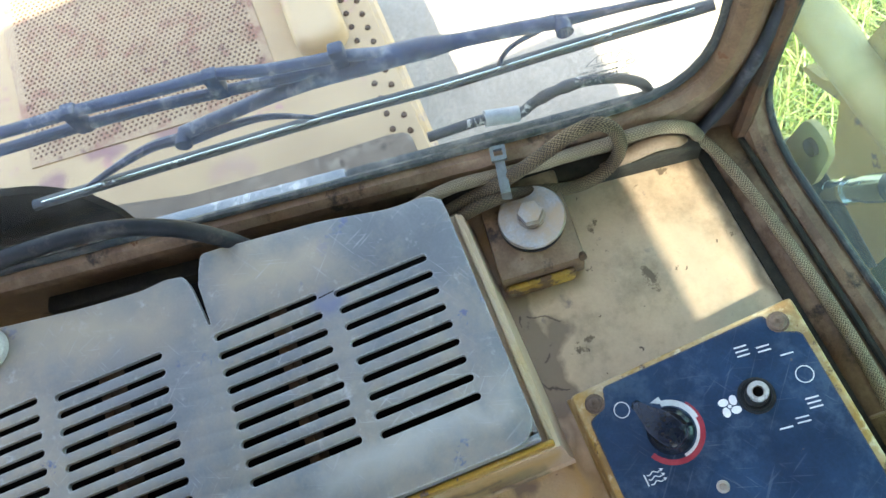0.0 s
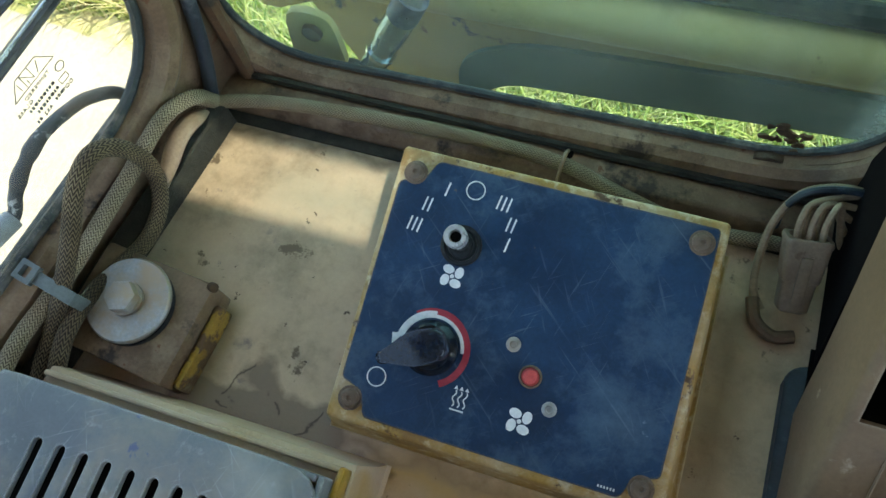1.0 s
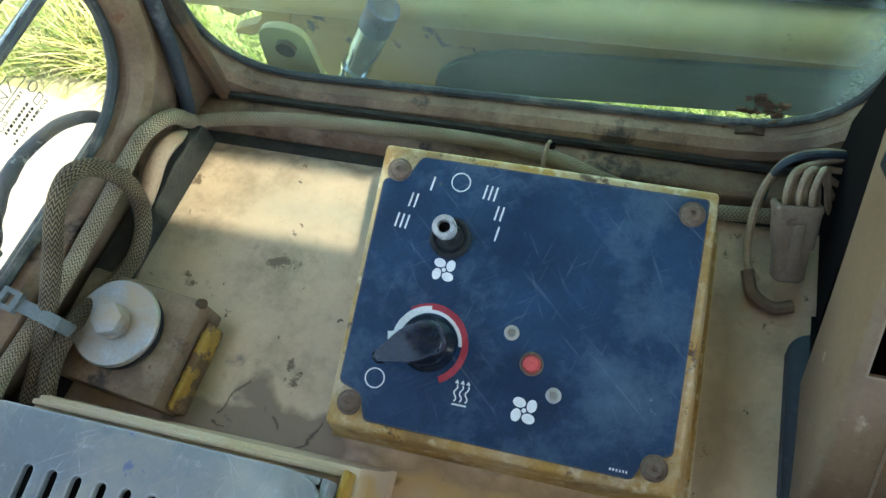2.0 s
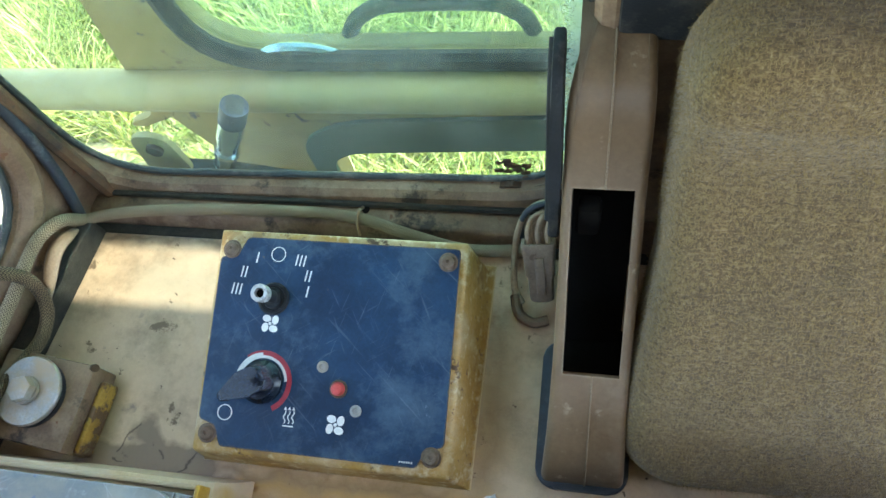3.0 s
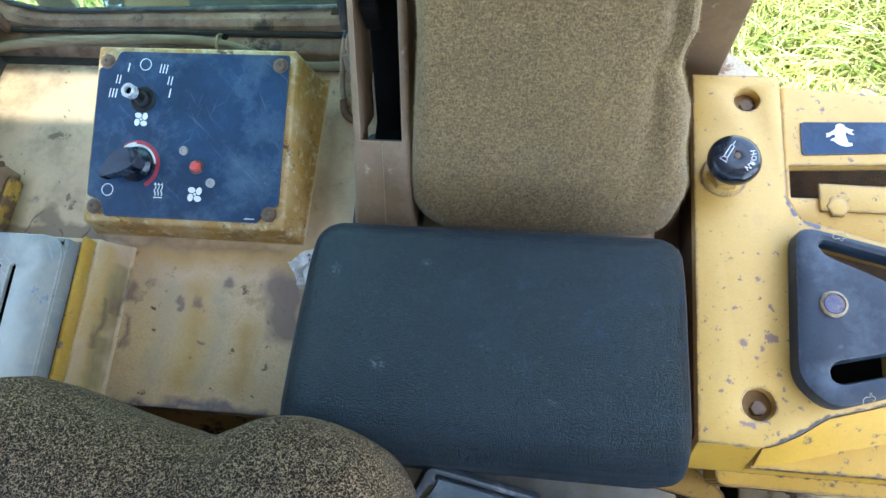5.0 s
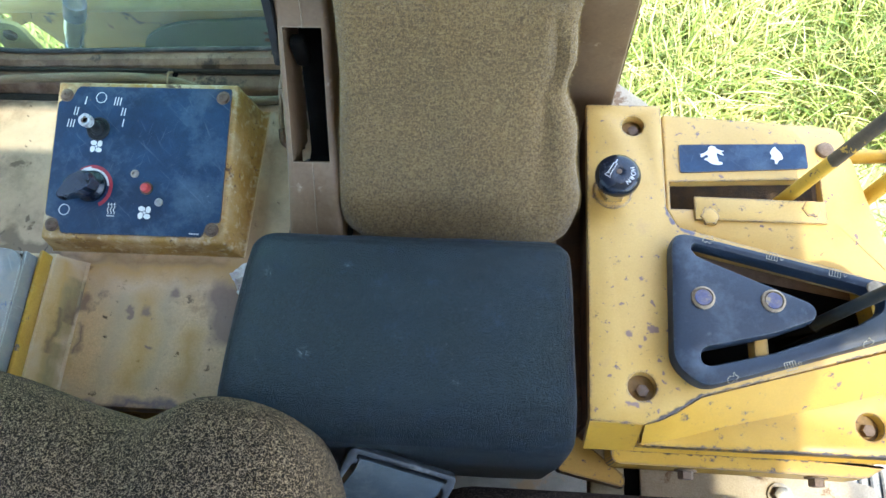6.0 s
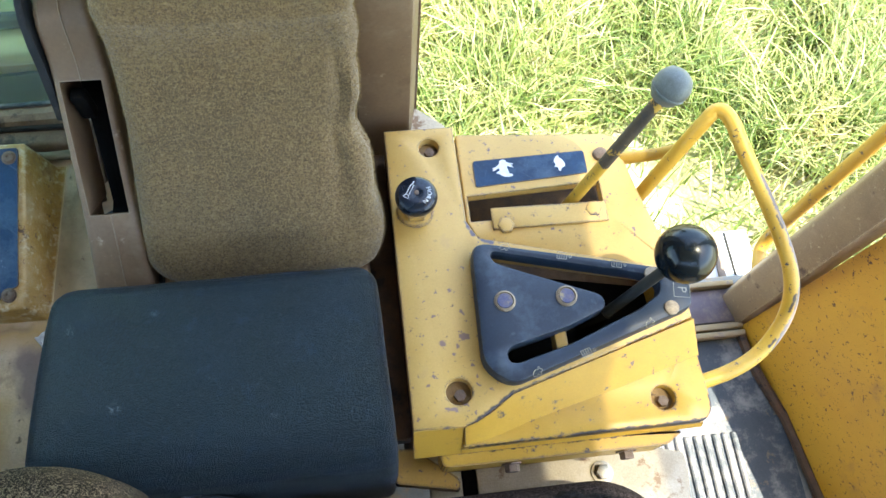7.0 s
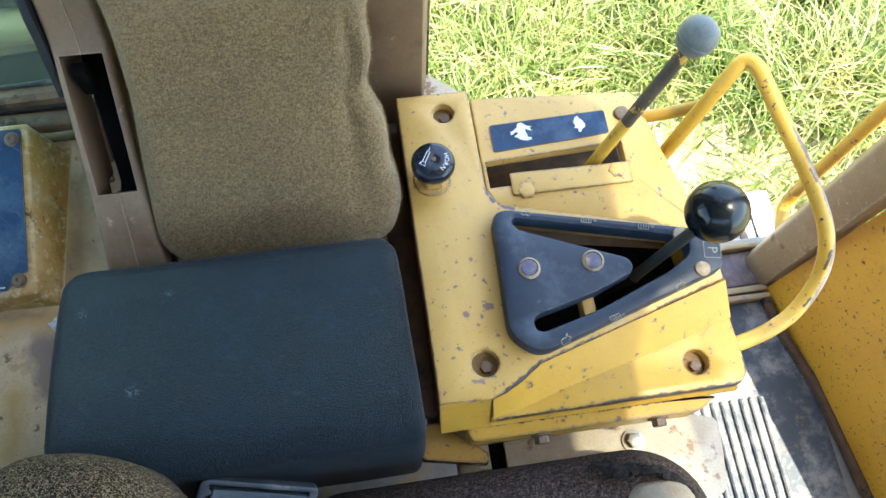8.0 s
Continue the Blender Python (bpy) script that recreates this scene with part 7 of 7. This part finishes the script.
# ---- outside the rear window: wipers and the perforated deck ----
def wiper():
    t = thing("wiper", (-0.23, -0.1, 2.10), "dusty blue-black wiper arm and blade on the rear glass", "wiper")

    def on(u, z, d=0.018):
        return REAR_YZ @ Vector((u, z, d))

    part("blade_rubber", tube([on(-0.351, 2.098), on(-0.22, 2.105), on(-0.115, 2.109), on(-0.026, 2.109), (on(0.054, 2.114)), on(0.102, 2.116), on(0.165, 2.118)], 0.0048, 10, 6, flat=0.7), cable_blue, t, "dusty blue-black blade")
    part("blade_spine", tube([on(-0.340, 2.105, 0.014), on(-0.22, 2.111, 0.014), on(-0.115, 2.115, 0.014), on(-0.026, 2.115, 0.014), on(0.054, 2.120, 0.014), on(0.150, 2.124, 0.014)], 0.0011, 8, 6), chrome_blue, t, "thin steel spine")
    part("arm", tube([on(-0.217, 2.125, 0.026), on(-0.177, 2.132, 0.027), on(-0.117, 2.142, 0.028), on(-0.062, 2.144, 0.028), on(-0.025, 2.142, 0.028), on(0.026, 2.138, 0.027), on(0.062, 2.134, 0.026)], [(0, 0.0062), (0.2, 0.0060), (0.52, 0.0095), (0.68, 0.0085), (0.75, 0.0058), (0.95, 0.0055), (1, 0.0062)], 12, 8, flat=0.6), wiper_blue, t, "blue-black arm")
    part("arm_tip", tube([on(0.058, 2.135, 0.026), on(0.084, 2.132, 0.026), on(0.120, 2.132, 0.024), on(0.150, 2.131, 0.022)], [(0, 0.0045), (0.4, 0.0030), (1, 0.0024)], 10, 6), wiper_blue, t)
    part("bridge", tube([on(-0.214, 2.125, 0.022), on(-0.238, 2.124, 0.023), on(-0.264, 2.117, 0.022), (on(-0.292, 2.107, 0.020)), on(-0.315, 2.098, 0.018)], [(0, 0.0045), (0.5, 0.0032), (1, 0.0016)], 8, 8), wiper_blue, t)
    part("bridge", tube([on(-0.213, 2.121, 0.022), on(-0.180, 2.123, 0.023), on(-0.150, 2.122, 0.022), on(-0.116, 2.110, 0.018)], [(0, 0.0045), (0.5, 0.0028), (1, 0.0014)], 8, 8), wiper_blue, t)
    part("bridge", tube([on(0.015, 2.115, 0.018), on(0.020, 2.122, 0.021), on(0.030, 2.128, 0.023), on(0.048, 2.132, 0.025)], 0.0018, 8, 6), wiper_blue, t)
    for u, z in ((-0.216, 2.124), (0.062, 2.134)):
        part("pivot", lathe([(0.0060, 0), (0.0060, 0.008), (0.0045, 0.010), (0.001, 0.010)], 16, REAR_YZ @ at(u, z, 0.016)), wiper_blue, t)
    part("second_arm", tube([on(-0.42, 2.176, 0.030), on(-0.322, 2.173, 0.030), on(-0.269, 2.174, 0.030), on(-0.212, 2.172, 0.030), on(-0.169, 2.171, 0.030), on(-0.136, 2.162, 0.030), on(-0.088, 2.155, 0.030), on(-0.060, 2.147, 0.030)], 0.0048, 10, 6, flat=0.7), wiper_blue, t)
    part("second_arm", tube([on(-0.42, 2.156, 0.030), on(-0.335, 2.156, 0.030), on(-0.276, 2.158, 0.030), on(-0.221, 2.157, 0.030), on(-0.172, 2.153, 0.030), on(-0.141, 2.150, 0.030), on(-0.100, 2.145, 0.030)], 0.0042, 10, 6), wiper_blue, t)
    for u, z in ((-0.270, 2.166), (-0.172, 2.162), (-0.088, 2.153)):
        part("clamp", box(-0.0055, 0.0055, -0.012, 0.013, -0.005, 0.005, 0.002, m=REAR_YZ @ at(u, z, 0.030)), wiper_blue, t)


wiper()


# flange, hose and flap outside the rear glass
def rear_bits():
    solo("tape_patch", box(-0.172, -0.133, 2.014, 2.027, 0.0085, 0.0098, 0.0003, m=REAR_YZ), pale_tape, "pale tape patch on the flange below the rear window", "tape")
    solo("rear_flange", box(-1.05, -0.125, 1.985, 2.026, 0.010, 0.024, 0.002, m=REAR_YZ), outer_flange, "flaking grey flange below the rear window", "trim", kind="structure")
    solo("rear_gasket", box(-0.1245, 0.16, 1.985, 2.027, 0.010, 0.022, 0.003, m=REAR_YZ), dusty_seal, "dark rubber gasket below the rear window corner", "trim", kind="structure")
    t = thing("washer_hose", (-0.25, 0.05, 1.96), "dusty grey hose looping outside the rear window", "hose")
    pts = [(-0.050, 2.040, 0.022), (-0.003, 2.045, 0.022), (0.024, 2.040, 0.022), (0.036, 2.049, 0.022), (0.051, 2.057, 0.022), (0.072, 2.061, 0.022), (0.095, 2.056, 0.022), (0.112, 2.047, 0.022), (0.128, 2.028, 0.022), (0.136, 1.99, 0.022)]
    part("hose", tube([REAR_YZ @ Vector(p) for p in pts], [(0, 0.0042), (0.40, 0.0042), (0.42, 0.0052), (0.48, 0.0040), (0.50, 0.0052), (0.56, 0.0042), (1, 0.0042)], 12, 8), hose_rubber, t)
    part("ferrule", tube([REAR_YZ @ Vector(p) for p in ((-0.003, 2.0455, 0.022), (0.024, 2.0395, 0.022))], 0.0066, 14, curved=False), outer_flange, t, "pale ferrule")
    solo("rubber_flap", prism(rounded([(-0.50, 1.965), (-0.341, 1.955), (-0.318, 1.968), (-0.315, 2.04), (-0.324, 2.079), (-0.348, 2.102), (-0.50, 2.15)], 0.010), 0.026, 0.033, 0.002, m=REAR_YZ), dark_void, "black rubber flap outside the rear window", "flap")


rear_bits()


def glass_etching():
    """The maker's mark etched in the corner of the rear pane: a frame of strokes and rows of small bars."""
    t = thing("glass_etching", (-0.19, 0.10, 2.05), "grey etched maker mark on the rear window pane", "glass mark")
    m = REAR_YZ @ at(0.089, 2.1025, 0.0028) @ Matrix.Diagonal((0.72, 0.60, 1, 1))
    trapeze = [(-0.023, 0.009), (0.023, 0.009), (0.012, 0.025), (-0.011, 0.025)]
    lines = [(trapeze[i], trapeze[(i + 1) % 4]) for i in range(4)] + [((-0.012, 0.012), (-0.012, 0.021)), ((-0.007, 0.011), (-0.007, 0.024)), ((-0.007, 0.024), (0.002, 0.011)), ((0.002, 0.011), (0.002, 0.024)), ((0.006, 0.011), (0.011, 0.022)), ((-0.004, 0.011), (-0.004, 0.016))]
    lines += [((0.013, -0.0120), (0.022, -0.0120)), ((0.022, -0.0120), (0.022, -0.0185)), ((0.022, -0.0185), (0.013, -0.0185)), ((0.013, -0.0185), (0.013, -0.0120))]
    for a, b in lines:
        part("stroke", tube([m @ Vector((*a, 0)), m @ Vector((*b, 0))], 0.00026, 5, curved=False), etched, t)
    part("ring", plate(circle(0.0215, -0.003, 0.0048), [circle(0.0215, -0.003, 0.0041)], -0.0002, 0.0003, m), etched, t)
    # the writing faces out, so that it stands mirrored seen from the seat
    for word, x, y in (("TEMPERED", 0.013, 0.0015), ("GLASS", -0.012, -0.0045), ("DOT", 0.022, -0.0260), ("AS2", -0.004, -0.0260)):
        fc = bpy.data.curves.new("word", "FONT")
        fc.body, fc.size, fc.extrude, fc.space_character = word, 0.0056, 0.0002, 1.12
        tmp = bpy.data.objects.new("word_tmp", fc)
        lb = bmesh.new()
        lb.from_mesh(tmp.to_mesh())
        bpy.data.objects.remove(tmp)
        lb.transform(m @ at(x, y, 0) @ Matrix.Diagonal((-1, 1, 1, 1)))
        bmesh.ops.reverse_faces(lb, faces=lb.faces[:])
        part("word", lb, etched, t)
    for y, x0, x1 in ((-0.0105, -0.020, 0.010), (-0.0180, -0.016, 0.010), (-0.0250, 0.001, 0.010), (-0.0250, -0.022, -0.018)):
        x, k = x0, 0
        while x < x1 - 0.001:
            w = 0.0016 + 0.0007 * (k * 7 % 3)
            part("bar", box(x, x + w, y, y + 0.0030, -0.0002, 0.0003, m=m), etched, t)
            x += w + 0.0011
            k += 1


glass_etching()


def rust_blot():
    """Rust-brown flakes stuck to the side pane."""
    rng = random.Random(4)
    t = thing("rust_flakes", (0.206, SIDE_Y, 2.0), "rust-brown flakes stuck on the side window pane", "rust flakes")
    for i in range(26):
        u, w = rng.gauss(0.2065, 0.0060), rng.gauss(2.0125, 0.0050)
        r = rng.uniform(0.0014, 0.0040)
        pts = [(u + r * rng.uniform(0.4, 1.25) * math.cos(a), w + r * 0.8 * rng.uniform(0.4, 1.2) * math.sin(a)) for a in [k * math.pi / 4.5 for k in range(9)]]
        part("flake", prism(pts, SIDE_Y - 0.0032 - 0.00004 * i, SIDE_Y - 0.0021, 0, m=XZ), dark_rust, t)
    pts = [(0.2035 + 0.010 * math.cos(a), 1.9905 + 0.004 * math.sin(a) * (1 + 0.2 * math.sin(5 * a))) for a in [k * math.pi / 8 for k in range(16)]]
    part("flake", prism(pts, SIDE_Y - 0.010, SIDE_Y - 0.0045, 0.0006, m=XZ), dark_rust, t)


rust_blot()


def plastic_cap():
    solo("plastic_cap", lathe([(0.018, 0.0), (0.0185, 0.006), (0.015, 0.010), (0.0135, 0.016), (0.012, 0.020), (0.006, 0.022)], 26, at(-0.206, -0.420, 2.0505)), milky_plastic, "dirty white plastic cap on the grey heater cover", "cap")


plastic_cap()


def lower_bracket():
    t = thing("lower_bracket", (0.73, -0.23, 1.80), "cream painted steel bracket bolted below the console", "bracket")
    part("plate", prism(rounded([(0.612, -0.188), (0.800, -0.188), (0.850, -0.200), (0.850, -0.222), (0.842, -0.275), (0.80, -0.30), (0.612, -0.27)], 0.005), 1.838, 1.850, 0.002), cream_paint, t)
    part("web", box(0.63, 0.80, -0.206, -0.199, 1.70, 1.8375, 0.002), cream_paint, t)
    # Black block added where the gap by the bracket lies in shade.
    part("gap_shade_block", box(0.596, 0.6115, -0.235, -0.176, 1.800, 1.846, 0.001), dark_void, t, "black block standing for the shaded gap by the bracket")
    part("side_tab", box(0.560, 0.5955, -0.245, -0.172, 1.815, 1.846, 0.002), cream_paint, t)
    b = at(0.752, -0.2125, 1.8505)
    part("bolt", join(hexhead(0.0085, 0.003, 0.010, b), lathe([(0.0125, 0), (0.0125, 0.002), (0.004, 0.003)], 20, b)), steel, t)
    part("gusset", prism(rounded([(0.522, -0.168), (0.543, -0.1685), (0.590, -0.2050), (0.589, -0.2165), (0.522, -0.2030)], 0.003), 1.86, 1.885, 0.002), tan_yellow, t, "yellow gusset")


lower_bracket()


def grab_rod():
    t = thing("outer_grab_handle", (1.26, 0.16, 1.5), "yellow grab handle outside the front door post", "grab handle")
    part("rod", tube([(1.20, 0.125, 1.50), (1.215, 0.165, 1.505), (1.225, 0.180, 1.54), (1.225, 0.180, 1.62), (1.225, 0.180, 2.4)], 0.011, 12, 8), yellow_paint, t)


grab_rod()


def hood_deck():
    z = 1.60
    t = thing("hood_deck", (-0.8, -0.4, 1.2), "sun-bleached tan hood deck with a perforated screen", "hood")
    part("sheet", prism([(-0.30, -1.6), (-0.30, -0.030), (-2.2, -0.030), (-2.2, -1.6)], z - 0.05, z, 0.004), hood_paint, t, "tan painted sheet")
    part("screen", prism([(-0.742, -0.642), (-0.682, -0.208), (-1.6, -0.230), (-1.6, -0.680)], z, z + 0.003, 0.001), screen_paint, t, "rust-mottled perforated screen sheet")
    pts, faces = [], []
    for i in range(108):
        for j in range(44):
            x, y = -1.58 + i * 0.0084, -0.632 + j * 0.0093 + (i % 2) * 0.00465
            if x > -0.752 + (y + 0.631) * 0.138:
                continue
            k = len(pts)
            pts += [(x + 0.0027 * math.cos(a * math.pi / 3), y + 0.0027 * math.sin(a * math.pi / 3), z + 0.0036) for a in range(6)]
            faces.append(tuple(range(k, k + 6)))
    me = bpy.data.meshes.new("perforation")
    me.from_pydata(pts, [], faces)
    me.materials.append(hole_dark)
    ob = new("perforation", me)
    ob.parent, ob.matrix_parent_inverse = t, Matrix.Translation(-t.location)
    ob["kind"] = "stuff"
    for i in range(24):
        for row in range(2):
            part("rivet", lathe([(0.0052, 0), (0.0045, 0.003), (0.001, 0.004)], 8, at(-0.53 - i * 0.030 - row * 0.014, -0.048 - row * 0.024, z)), dark_rust, t)
    part("lug", pillow(0.20, 0.085, 0.05, 0.030, 0.018, 0.0, m=at(-0.815, -0.122, z)), hood_paint, t, "rounded tan lug")
    part("front_lip", prism(rounded([(-0.305, -0.75), (-0.305, -0.048), (-0.526, -0.050), (-0.534, -0.080), (-0.547, -0.201), (-0.563, -0.325), (-0.575, -0.400), (-0.605, -0.500), (-0.66, -0.75)], [0.002, 0.002, 0.012, 0.004, 0.004, 0.004, 0.004, 0.004, 0.002]), z + 0.0005, z + 0.006, 0.002), gutter_grime, t, "grimy brown gutter strip")


hood_deck()

solo("yard", prism([(-9, -6), (-0.60, -6), (-0.60, 0.3), (-1.0, 1.15), (-2.2, 1.30), (-9, 1.9)], 0.004, 0.02), dry_ground, "bleached dry yard ground", "ground", kind="structure")


# ---- grass ----
def grass():
    rng = np.random.default_rng(5)
    n = 165000
    x = rng.uniform(-3.3, 4.2, n)
    y = 0.45 + 3.6 * rng.random(n) ** 1.5
    clump = np.array([noise.noise(Vector((a * 1.7, b * 1.7, 0.3))) for a, b in zip(x, y)])
    bare = np.clip(1.6 - np.hypot((x - 1.98) / 0.62, (y - 0.76) / 0.40), 0, 1)
    yard = (x < -0.75 - 0.2 * y) & (y < 1.18 + 0.15 * clump - 0.08 * x)
    keep = (rng.random(n) < np.clip(0.70 + clump * 1.0, 0.15, 1.0) * (1 - 0.86 * bare)) & ~yard
    x, y, clump = x[keep], y[keep], clump[keep]
    n = len(x)
    ang = rng.uniform(0, 2 * np.pi, n)
    ht = rng.uniform(0.10, 0.30, n) * (1.0 + 0.8 * clump)
    lean = rng.uniform(0.2, 1.1, n) * ht
    wd = rng.uniform(0.0015, 0.0055, n)
    dx, dy = np.cos(ang), np.sin(ang)
    ca, sa = np.cos(ang + 1.57), np.sin(ang + 1.57)
    P = np.zeros((n, 7, 3))
    for k, (s, w) in enumerate(((0.0, 1.0), (0.40, 0.95), (0.75, 0.7))):
        cx, cy, cz = x + dx * lean * s ** 2, y + dy * lean * s ** 2, ht * (s - 0.25 * s * s * (lean / ht))
        P[:, 2 * k] = np.stack([cx - ca * wd * w, cy - sa * wd * w, cz], -1)
        P[:, 2 * k + 1] = np.stack([cx + ca * wd * w, cy + sa * wd * w, cz], -1)
    P[:, 6] = np.stack([x + dx * lean, y + dy * lean, ht * (1 - 0.25 * lean / ht)], -1)
    base = (np.arange(n) * 7)[:, None]
    quads = np.concatenate([base + np.array([0, 1, 3, 2]), base + np.array([2, 3, 5, 4])], 0)
    tris = base + np.array([4, 5, 6])
    me = bpy.data.meshes.new("grass")
    me.from_pydata(P.reshape(-1, 3).tolist(), [], quads.tolist() + tris.tolist())
    me.materials.append(grass_blade)
    tagged(new("grass", me), "long sunlit meadow grass with straw stalks", "grass", kind="stuff")


grass()
